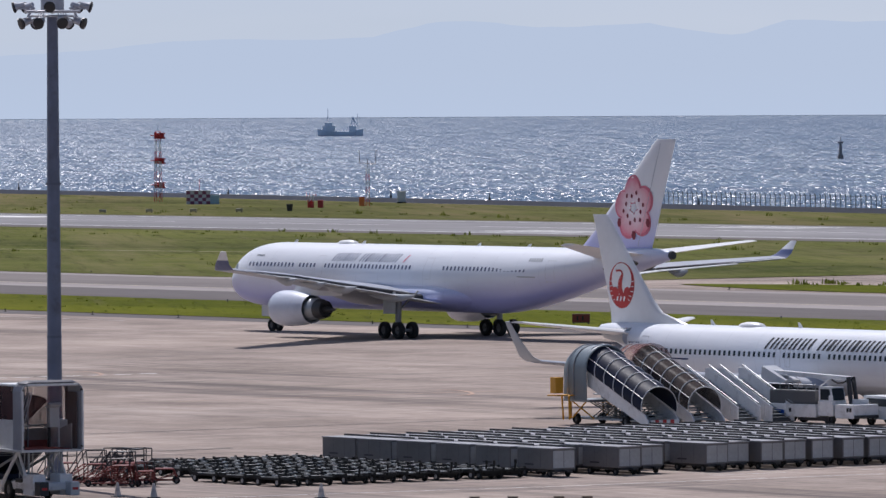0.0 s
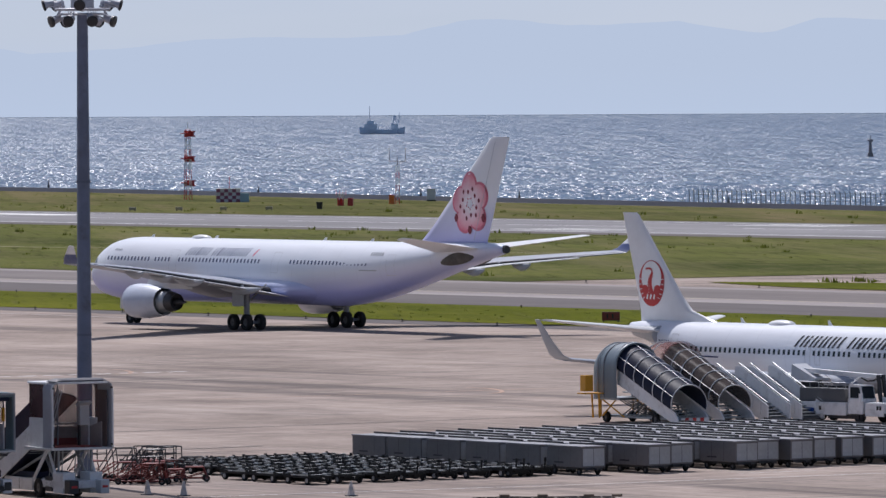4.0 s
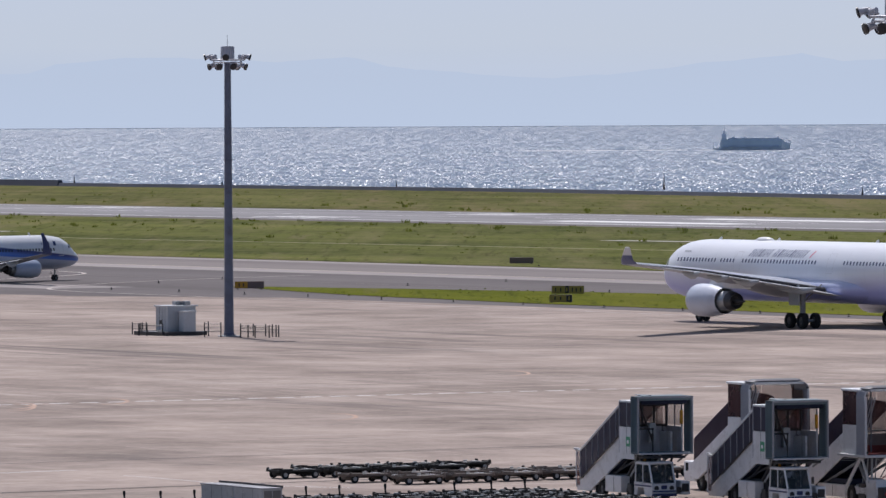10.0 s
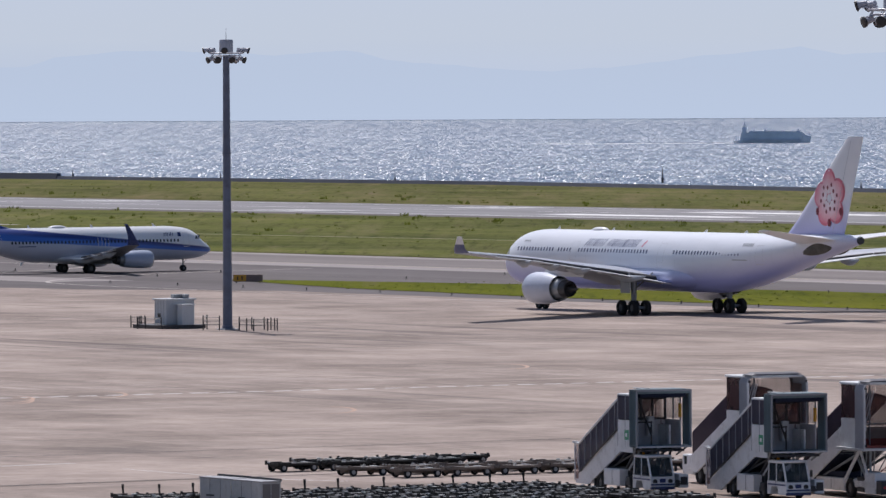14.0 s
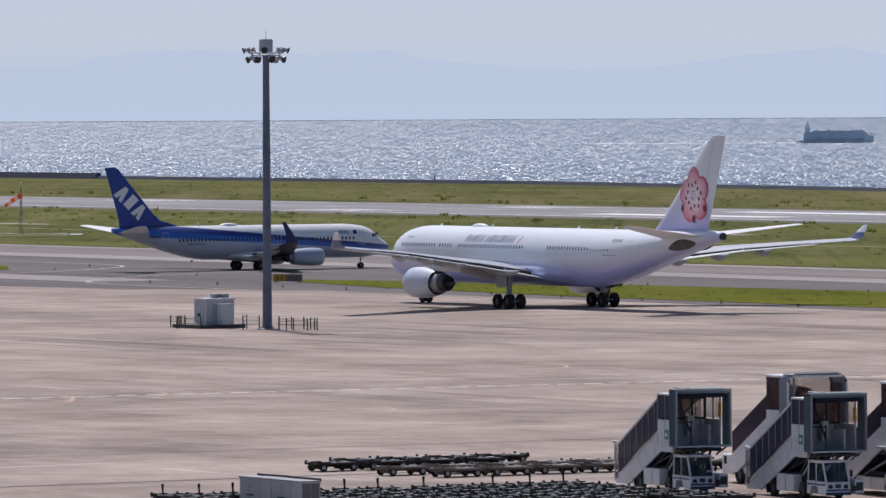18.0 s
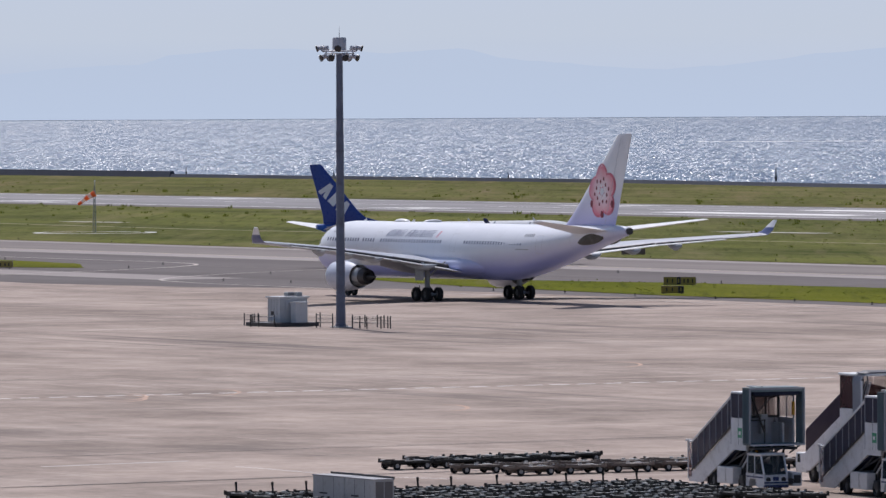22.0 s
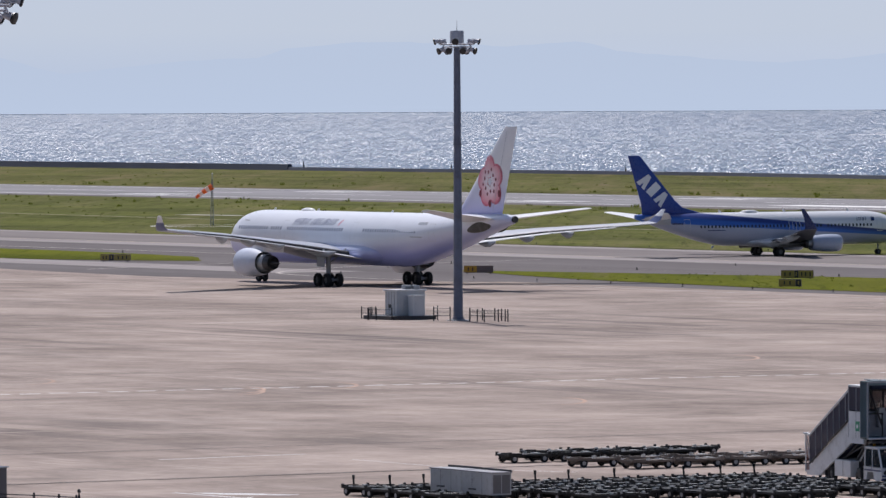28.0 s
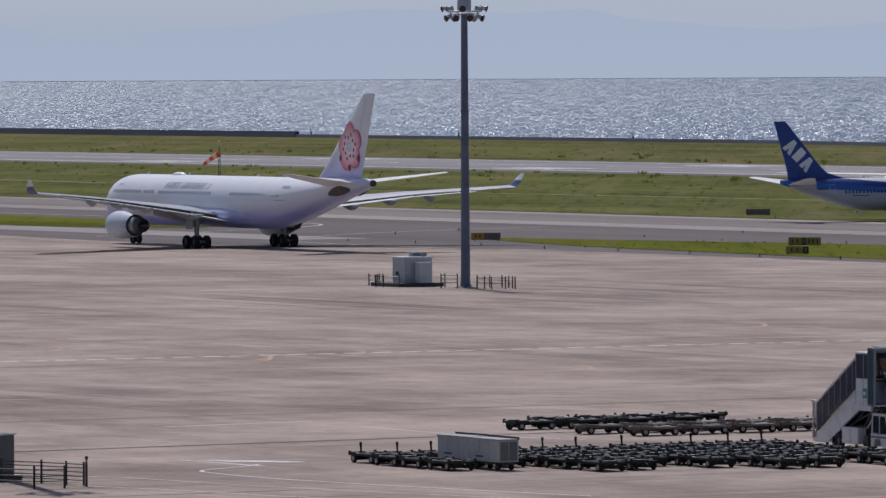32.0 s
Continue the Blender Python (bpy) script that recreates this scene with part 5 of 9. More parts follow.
def rail_fence(name, posts, h, rails, mat, label):
    """Posts joined by thin rails."""
    f = thing(name, label, "fence")
    bm = bmesh.new()
    tube(bm, (0, 0, 0), (0, 0, h), 0.06, 0.055, 8)
    me = part("post", bm, mat, f, local=Matrix.Translation((*posts[0], 0))).data
    for p in posts[1:]:
        share("post", me, f, Matrix.Translation((*p, 0)))
    for a, b in zip(posts, posts[1:]):
        for z in rails:
            bm = bmesh.new()
            tube(bm, (*a, z), (*b, z), 0.025, seg=6)
            part("rail", bm, mat, f)
    return f


BLACK_STEEL = plain("black_painted_steel", (0.035, 0.035, 0.04), 0.5, 0.3, wear=0.3)
rail_fence("guard_rail", [(-628.2, 334.6), (-627.4, 335.6), (-626.8, 334.9), (-626.0, 334.3), (-625.0, 333.6), (-624.0, 333.0), (-622.8, 333.2), (-621.9, 334.3)], 1.1, (0.5, 0.95), BLACK_STEEL, "low dark steel guard rail round the hut")
rail_fence("guard_rail", [(-619.6, 337.7), (-617.2, 336.0), (-616.0, 337.0)], 1.3, (0.5, 0.8, 1.15), BLACK_STEEL, "low dark steel guard rail between hut and mast")
rail_fence("guard_rail", [(-617.8, 340.0), (-616.4, 340.5), (-615.4, 341.2), (-613.8, 341.0), (-612.4, 340.6), (-611.2, 340.2)], 1.1, (0.4, 0.65, 0.9), BLACK_STEEL, "low dark steel guard rail beyond the mast")
rail_fence("guard_rail", [(-614.2, 338.0), (-613.0, 338.1), (-611.9, 338.2), (-611.5, 339.4)], 1.1, (0.5, 0.9), BLACK_STEEL, "low dark steel guard rail before the mast")
rail_fence("guard_rail", [(-349, 162.6), (-345, 163.6), (-342.6, 164.6), (-340.9, 165.1), (-339.6, 165.4)], 1.15, (0.25, 0.45, 0.65, 0.85, 1.02), BLACK_STEEL, "dark steel guard rail at the apron corner")
rail_fence("guard_rail", [(-343.5, 160.4), (-341.0, 161.2), (-338.4, 162.2), (-338.2, 163.7)], 1.1, (0.35, 0.6, 0.9), BLACK_STEEL, "dark steel guard rail at the apron corner")


def post_box():
    t = thing("equipment_cabinet", "dark weathered equipment cabinet on a plinth", "cabinet", pose(-346.5, 164.35, 0, 0, 0, 30))
    bm = bmesh.new()
    box(bm, -0.9, 0.5, -1.3, 0.35, 0.25, 2.2, 0.03)
    part("body", bm, plain("cabinet_dark", (0.12, 0.115, 0.125), 0.6), t)
    bm = bmesh.new()
    box(bm, -1.0, 0.58, -1.38, 0.43, 2.2, 2.26, 0.02)
    part("lid", bm, LIGHT_GREY, t, "pale flat lid")
    bm = bmesh.new()
    box(bm, -1.1, 0.8, -1.4, 0.6, 0, 0.25, 0.03)
    part("plinth", bm, DARK_METAL, t)
    t = thing("marker_post", "thin dark marker post with a small lamp", "post", pose(-338.9, 165.2, 0))
    bm = bmesh.new()
    tube(bm, (0, 0, 0), (0, 0, 1.15), 0.06, seg=8)
    part("post", bm, BLACK_STEEL, t)
    bm = bmesh.new()
    tube(bm, (0, 0, 1.15), (0, 0, 1.3), 0.04, seg=8)
    tube(bm, (0, 0, 1.3), (0, 0, 1.45), 0.09, 0.07, 8)
    part("lamp", bm, BLACK_STEEL, t)


post_box()

# ---- passenger stairs ----
TEAL = plain("canopy_teal_grey", (0.12, 0.17, 0.195), 0.45, wear=0.25)
CANOPY_GREY = plain("canopy_grey", (0.3, 0.305, 0.335), 0.5, wear=0.2)
SMOKE = clear("smoked_panel_red", (0.085, 0.045, 0.048), 0.86)
SMOKE_DARK = clear("smoked_panel_dark", (0.085, 0.08, 0.105), 0.84)
SMOKE_CLEAR = clear("smoked_panel_light", (0.3, 0.15, 0.135), 0.34)
SMOKE_PURPLE = clear("smoked_panel_purple", (0.062, 0.046, 0.066), 0.87)
COVER_DARK = plain("cover_dark_slate", (0.1, 0.1, 0.125), 0.6, wear=0.25)
TAUPE_LINING = plain("lining_taupe", (0.24, 0.2, 0.195), 0.6, wear=0.3)
CAB_GLASS = clear("cab_glass_green", (0.05, 0.065, 0.075), 0.45)
PALE_LINING = plain("lining_pale_grey", (0.5, 0.5, 0.54), 0.5, wear=0.2, dirt=(0.25, 0.23, 0.22))
BROWN_LINING = plain("lining_brown", (0.13, 0.09, 0.085), 0.6, wear=0.3)
BLUE_PANEL = plain("panel_dark_blue", (0.02, 0.025, 0.05), 0.5, wear=0.3, spec=0.2)
BROWN_PANEL = clear("panel_brown_smoke", (0.09, 0.075, 0.07), 0.74)
STAIR_WHITE = plain("stair_white", (0.76, 0.76, 0.77), 0.5, wear=0.15, dirt=(0.3, 0.28, 0.26))
CAR_TYRE = wheel_mesh(0.42, 0.28, "tyre", 20, ("tyre",))
CAR_RIM = wheel_mesh(0.42, 0.28, "rim", 20, ("rim",))
GREEN = plain("green_panel", (0.05, 0.3, 0.16), 0.5)


def wheels(parent, spots, scale=1.0):
    for x, y in spots:
        w = share("wheel", CAR_TYRE, parent, Matrix.Translation((x, y, 0.42 * scale)) @ Matrix.Diagonal((scale, 1, scale, 1)))
        share("rim", CAR_RIM, w, Matrix())


def stair_truck_square(m, label):
    """Truck-mounted stairs whose top cabin is a square teal frame; x points to the cab."""
    t = thing("passenger_stairs", label, "stair truck", m, "stair trucks")
    W = 1.56
    # flight
    for s in (1, -1):
        bm = bmesh.new()
        prism(bm, [(-8.5, 0.4), (-7.8, 0.4), (-2.5, 3.05), (-1.2, 3.05), (-1.2, 1.97), (-2.0, 1.97), (-6.8, -0.2), (-8.5, -0.2)], s * 1.05 - 0.05, s * 1.05 + 0.05)
        for v in bm.verts:
            v.co.z += 0.45
        part("stringer", bm, STAIR_WHITE, t, "white stair stringer")
        # glazed balustrade in panels
        for k in range(7):
            x0, x1 = -7.9 + k * 0.78, -7.9 + (k + 0.93) * 0.78
            f = lambda x: 0.92 + (x + 7.8) * (2.58 / 5.3)
            bm = bmesh.new()
            prism(bm, [(x0, f(x0)), (x1, f(x1)), (x1, f(x1) + 1.42), (x0, f(x0) + 1.42)], s * 1.13 - 0.02, s * 1.13 + 0.02)
            bar = bmesh.new()
            tube(bar, (x0 - 0.03, s * 1.16, f(x0) - 0.02), (x0 - 0.03, s * 1.16, f(x0) + 1.42), 0.03, seg=6)
            part("panel_bar", bar, CANOPY_GREY, t)
            part("side_panel", bm, SMOKE_DARK if s < 0 else SMOKE_CLEAR, t, "dark smoked side panel" if s < 0 else "tinted clear side panel")
        bm = bmesh.new()
        tube(bm, (-7.9, s * 1.13, 2.34), (-2.5, s * 1.13, 4.97), 0.06, seg=6)
        tube(bm, (-8.5, s * 1.13, 0.4), (-8.5, s * 1.13, 2.34), 0.05, seg=6)
        tube(bm, (-8.5, s * 1.13, 2.34), (-7.9, s * 1.13, 2.34), 0.06, seg=6)
        tube(bm, (-8.45, s * 1.13, 2.34), (-7.95, s * 1.13, 0.9), 0.03, seg=6)
        part("handrail", bm, STAIR_WHITE, t, "white top rail")
        bm = bmesh.new()
        tube(bm, (-7.95, s * 1.17, 0.84), (-2.45, s * 1.17, 3.5), 0.05, seg=6)
        part("lower_rail", bm, BLACK_STEEL, t, "dark rail under the side panels")
        boxed("foot_cap", t, STAIR_WHITE, (-8.62, -8.3, s * 1.13 - 0.12, s * 1.13 + 0.12, 2.34, 2.44), 0.02, "white end cap")
        bm = bmesh.new()
        prism(bm, [(-8.5, 0.5), (-8.1, 0.5), (-8.0, 2.26), (-8.45, 2.26)], s * 1.13 - 0.015, s * 1.13 + 0.015)
        part("end_panel", bm, SMOKE_CLEAR, t, "tinted clear end panel")
    for k in range(14):
        x = -7.5 + k * 0.385
        boxed("tread", t, STEEL, (x, x + 0.36, -1.0, 1.0, 0.62 + k * 0.135, 0.67 + k * 0.135))
    bm = bmesh.new()
    prism(bm, [(-7.9, 2.35), (-2.6, 4.95), (-2.6, 5.03), (-7.9, 2.42)], -1.16, 1.16)
    part("flight_roof", bm, STAIR_WHITE, t, "white sloping roof over the flight")
    boxed("landing", t, DARK_METAL, (-2.2, 0.25, -1.2, 1.2, 2.2, 2.32), 0.02)
    # square cabin: deep frame, dark lining, glazed back over a pale panel
    z0, z1 = 2.42, 5.38
    c0 = 0.12
    bm = bmesh.new()
    for s in (1, -1):
        box(bm, -0.75, 0.1, c0 + s * W - (0.14 if s > 0 else 0.0), c0 + s * W + (0.0 if s > 0 else 0.14), z0, z1, 0.03)
    box(bm, -0.75, 0.1, c0 - W, c0 + W, z1 - 0.22, z1, 0.03)
    box(bm, -0.75, 0.1, c0 - W, c0 + W, z0, z0 + 0.1, 0.03)
    part("cabin_frame", bm, TEAL, t, "dull teal square cabin frame")
    bm = bmesh.new()
    for s in (1, -1):
        box(bm, 0.1, 0.16, c0 + s * (W - 0.04) - 0.04, c0 + s * (W - 0.04) + 0.04, z0 + 0.02, z1 - 0.02, 0.01)
    box(bm, 0.1, 0.16, c0 - W, c0 + W, z1 - 0.1, z1 - 0.02, 0.01)
    part("frame_seal", bm, CANOPY_GREY, t, "paler rubber edge of the frame")
    boxed("cabin_roof", t, STAIR_WHITE, (-2.7, -0.75, c0 - 1.35, c0 + 1.35, z1 - 0.36, z1 - 0.26), 0.02, "white cabin roof")
    boxed("cabin_ceiling", t, BLUE_PANEL, (-2.7, -0.72, c0 - 1.34, c0 + 1.34, z1 - 0.46, z1 - 0.37))
    bm = bmesh.new()
    tube(bm, (-1.6, -0.8, z1 + 0.04), (0.0, -0.6, z1 + 0.06), 0.03, seg=6)
    tube(bm, (-0.7, -0.9, z1 + 0.03), (-0.7, 1.1, z1 + 0.03), 0.03, seg=6)
    part("roof_rail", bm, STEEL, t)
    for s in (1, -1):
        y = c0 + s * 1.34
        boxed("cabin_side", t, STAIR_WHITE, (-2.7, -0.75, y - 0.03, y + 0.03, z0 - 0.3, z0 + 1.35), 0.01)
        boxed("side_lining", t, PALE_LINING if s > 0 else BROWN_LINING, (-2.68, -0.75, y - s * 0.05 - 0.015, y - s * 0.05 + 0.015, z0 + 0.05, z0 + 1.35))
        boxed("cabin_window", t, SMOKE_DARK if s < 0 else SMOKE_CLEAR, (-2.7, -0.75, y - 0.015, y + 0.015, z0 + 1.4, z1 - 0.37))
        for x in (-2.66, -1.7, -0.8):
            bm = bmesh.new()
            tube(bm, (x, y, z0), (x, y, z1 - 0.34), 0.045, seg=6)
            part("cabin_post", bm, CANOPY_GREY, t)
    boxed("back_panel", t, PALE_LINING, (-2.66, -2.6, c0 - 0.35, c0 + 1.3, z0, z0 + 1.35), 0.01, "pale lower back panel")
    boxed("flight_gate", t, BROWN_LINING, (-2.66, -2.6, c0 - 1.3, c0 - 0.36, z0, z0 + 1.15), 0.01, "brown gate at the head of the flight")
    boxed("back_window", t, SMOKE_CLEAR, (-2.65, -2.62, c0 - 1.3, c0 + 1.3, z0 + 1.4, z1 - 0.4), 0, "pinkish tinted back window")
    bm = bmesh.new()
    for y in (-1.25, -0.1, 0.55, 1.25):
        box(bm, -2.6, -2.54, c0 + y - 0.05, c0 + y + 0.05, z0 + 1.3, z1 - 0.35)
    box(bm, -2.6, -2.54, c0 - 1.3, c0 + 1.3, z0 + 1.32, z0 + 1.44)
    box(bm, -2.6, -2.54, c0 - 1.3, c0 + 1.3, z1 - 0.6, z1 - 0.36)
    part("window_frame", bm, BLACK_STEEL, t, "dark window bars")
    bm = bmesh.new()
    tube(bm, (-0.6, c0 - 1.1, z1 - 0.45), (-0.9, c0 - 0.25, z0 + 0.6), 0.05, seg=6)
    tube(bm, (-0.9, c0 - 1.2, z0 + 1.25), (-0.9, c0 - 0.2, z0 + 1.25), 0.04, seg=6)
    tube(bm, (-0.9, c0 - 0.25, z0), (-0.9, c0 - 0.25, z0 + 1.3), 0.04, seg=6)
    part("inner_rail", bm, BLACK_STEEL, t)
    boxed("floor_plate", t, LIGHT_GREY, (-0.3, 0.3, c0 - 1.5, c0 + 1.5, z0 - 0.02, z0 + 0.06), 0.01, "pale lip of the cabin floor")
    boxed("inner_box", t, YELLOW, (-0.72, -0.5, c0 + 1.18, c0 + 1.28, z0 + 1.5, z0 + 2.2), 0.02)
    boxed("inner_cabinet", t, LIGHT_GREY, (-2.4, -2.0, c0 + 0.05, c0 + 0.42, z0 + 0.5, z0 + 1.5), 0.03)
    boxed("top_canvas", t, BLUE_PANEL, (-0.7, 0.05, c0 - 1.3, c0 + 1.3, z1 - 0.42, z1 - 0.2), 0.08, "dark folded canvas under the roof")
    bm = bmesh.new()
    prism(bm, [(-0.75, z1), (0.16, z1), (0.1, z1 + 0.03), (-0.6, z1 + 0.05)], c0 - 1.2, c0 + 1.2)
    part("roof_canvas", bm, TEAL, t, "sagging canvas cover on the cabin roof")
    for s in (1, -1):
        rods("bellows_pleat", t, TEAL, [((-0.62 + 0.14 * k, c0 + s * (W + 0.012), z0 + 0.1), (-0.62 + 0.14 * k, c0 + s * (W + 0.012), z1 - 0.1), 0.04) for k in range(5)])
        rods("cabin_strut", t, STEEL, [((-0.2, c0 + s * 1.45, z0), (-1.0, c0 + s * 1.2, z0 - 0.45), 0.05)])
    boxed("cabinet_handle", t, BLACK, (-2.0, -1.96, c0 + 0.15, c0 + 0.27, z0 + 0.6, z0 + 0.95))
    for s in (1, -1):
        boxed("side_sign", t, GREEN, (-1.75, -1.25, c0 + s * 1.38 - 0.01, c0 + s * 1.38 + 0.01, z0 + 0.35, z0 + 0.85), 0, "green sign plate")
    boxed("sign_field", t, STAIR_WHITE, (-1.62, -1.38, c0 - 1.395, c0 - 1.385, z0 + 0.5, z0 + 0.68))
    bm = bmesh.new()
    prism(bm, [(-6.9, 0.55), (-2.0, 2.4), (-0.6, 2.4), (-0.6, 2.32), (-1.9, 2.32), (-6.7, 0.47)], -0.98, 0.98)
    part("flight_soffit", bm, BLUE_PANEL, t, "dark underside of the flight")
    boxed("machine_box", t, DARK_METAL, (-4.4, -2.2, -0.7, 0.7, 0.75, 1.3), 0.04, "dark machinery under the flight")
    # lattice under the flight
    bm = bmesh.new()
    for s in (1, -1):
        tube(bm, (-6.3, s * 0.8, 0.7), (-1.0, s * 0.8, 2.2), 0.06, seg=6)
        tube(bm, (-4.8, s * 0.8, 0.9), (-2.0, s * 0.8, 2.3), 0.06, seg=6)
        tube(bm, (-1.3, s * 0.8, 0.9), (-0.5, s * 0.8, 2.3), 0.06, seg=6)
        tube(bm, (-3.0, s * 0.8, 0.9), (-1.2, s * 0.8, 2.3), 0.07, seg=6)
    part("lift_frame", bm, DARK_METAL, t)
    # truck
    boxed("chassis", t, DARK_METAL, (-6.6, 0.9, -0.75, 0.75, 0.45, 0.75), 0.03)
    for s in (1, -1):
        boxed("side_locker", t, STAIR_WHITE, (-4.5, -2.45, s * 1.0 - 0.25, s * 1.0 + 0.25, 0.35, 1.2), 0.04, "white side locker")
        boxed("rear_skirt", t, STAIR_WHITE, (-7.9, -6.4, s * 0.95 - 0.1, s * 0.95 + 0.1, 0.3, 0.75), 0.03)
    # driver's cab on one side of the truck
    y0, y1 = -1.1, 0.25
    bm = bmesh.new()
    prism(bm, [(-1.1, 0.32), (-0.75, 0.32), (-0.62, 0.72), (0.1, 0.72), (0.25, 0.32), (1.12, 0.32), (1.2, 0.5), (1.16, 0.95), (-1.1, 1.0)], y0, y1)
    cab = part("cab", bm, STAIR_WHITE, t, "white driver's cab with wide glass")
    bars = []
    for y in (y0 + 0.04, y1 - 0.04):
        bars += [((-1.0, y, 0.98), (-0.92, y, 1.96), 0.05), ((-0.05, y, 0.98), (-0.05, y, 1.96), 0.04), ((1.12, y, 0.95), (0.72, y, 1.96), 0.05), ((-0.92, y, 1.94), (0.75, y, 1.94), 0.05)]
    bars += [((0.72, y0 + 0.04, 1.96), (0.72, y1 - 0.04, 1.96), 0.05), ((-0.95, y0, 1.96), (-0.95, y1, 1.96), 0.05)]
    rods("cab_pillar", cab, STAIR_WHITE, bars, "slim white window pillar")
    boxed("cab_roof", cab, STAIR_WHITE, (-1.0, 0.82, y0 - 0.02, y1 + 0.02, 1.96, 2.04), 0.03)
    bm = bmesh.new()
    prism(bm, [(1.1, 0.98), (1.12, 0.98), (0.73, 1.93), (0.71, 1.93)], y0 + 0.08, y1 - 0.08)
    part("windscreen", bm, CAB_GLASS, cab, "greenish see-through windscreen")
    bm = bmesh.new()
    tube(bm, (1.13, y0 + 0.5, 1.0), (0.92, y0 + 0.85, 1.42), 0.018, seg=6)
    part("wiper", bm, BLACK, cab)
    for y in (y0 + 0.04, y1 - 0.04):
        for xa, xb, xc, xd in ((-0.95, -0.1, -0.1, -0.88), (0.0, 1.05, 0.68, 0.0)):
            bm = bmesh.new()
            prism(bm, [(xa, 1.0), (xb, 1.0), (xc, 1.92), (xd, 1.92)], y - 0.008, y + 0.008)
            part("side_window", bm, CAB_GLASS, cab)
    boxed("seat", cab, BLACK, (-0.6, -0.05, y0 + 0.3, y1 - 0.3, 0.85, 1.45), 0.05)
    bm = bmesh.new()
    wheel = [(0.45 + 0.06 * math.cos(a), (y0 + y1) / 2 + 0.2 * math.cos(a), 1.2 + 0.18 * math.sin(a)) for a in [2 * math.pi * k / 12 for k in range(13)]]
    for p, q in zip(wheel, wheel[1:]):
        tube(bm, p, q, 0.02, seg=5)
    part("steering_wheel", bm, BLACK, cab)
    for y in (y0 + 0.25, y1 - 0.25):
        bm = bmesh.new()
        tube(bm, (1.14, y, 0.72), (1.2, y, 0.71), 0.13, seg=14)
        part("headlamp", bm, BLACK, cab, "round dark headlamp")
    boxed("bumper", cab, NAVY, (1.1, 1.28, y0, y1, 0.3, 0.44), 0.03)
    boxed("body_stripe", cab, NAVY, (1.18, 1.205, y0 + 0.02, y1 - 0.02, 0.52, 0.6), 0, "dark blue stripe")
    boxed("body_stripe", cab, NAVY, (-1.0, 1.1, y0 - 0.012, y0 - 0.002, 0.78, 0.86))
    boxed("grille", cab, NAVY, (1.17, 1.19, (y0 + y1) / 2 - 0.16, (y0 + y1) / 2 + 0.16, 0.66, 0.86))
    boxed("door_seam", cab, DARK_METAL, (-0.08, -0.05, y0 - 0.01, y0 - 0.002, 0.74, 0.98))
    for y in (y0 - 0.18, y1 + 0.18):
        boxed("mirror", cab, BLACK, (0.86, 0.92, y - 0.07, y + 0.07, 1.2, 1.55), 0.02)
    bm = bmesh.new()
    tube(bm, (-0.4, y0 + 0.3, 2.04), (-0.4, y0 + 0.3, 2.16), 0.07, seg=10)
    part("beacon", bm, YELLOW, cab, "amber beacon")
    rods("cabin_leg", t, GREY_PAINT, [((-0.4, 0.05, 0.95), (-0.1, -0.1, 2.4), 0.07), ((-2.0, -0.9, 1.2), (-0.5, -0.9, 2.35), 0.05), ((-2.0, 0.9, 1.2), (-0.5, 0.9, 2.35), 0.05)])
    boxed("battery_box", t, STAIR_WHITE, (-0.9, 0.9, 0.62, 1.15, 0.35, 1.05), 0.04, "white engine box beside the cab")
    boxed("engine_grille", t, DARK_METAL, (0.9, 0.92, 0.7, 1.08, 0.5, 0.92))
    boxed("fuel_tank", t, DARK_METAL, (-2.0, -1.5, -1.1, -0.7, 0.4, 0.85), 0.06)
    for s in (1, -1):
        boxed("locker_seam", t, DARK_METAL, (-3.42, -3.39, s * 1.25 - 0.006, s * 1.25 + 0.006, 0.4, 1.15))
        boxed("mud_flap", t, BLACK, (-6.0, -5.95, s * 0.95 - 0.18, s * 0.95 + 0.18, 0.15, 0.6))
    bm = bmesh.new()
    tube(bm, (-1.4, -0.3, 0.9), (-0.6, -0.2, 2.35), 0.09, seg=8)
    tube(bm, (-1.9, 0.6, 0.9), (-1.0, 0.6, 2.35), 0.07, seg=8)
    part("lift_ram", bm, STEEL, t)
    wheels(t, [(-5.4, 0.95), (-5.4, -0.95), (-1.75, 0.95), (-1.75, -0.95)])
    return t


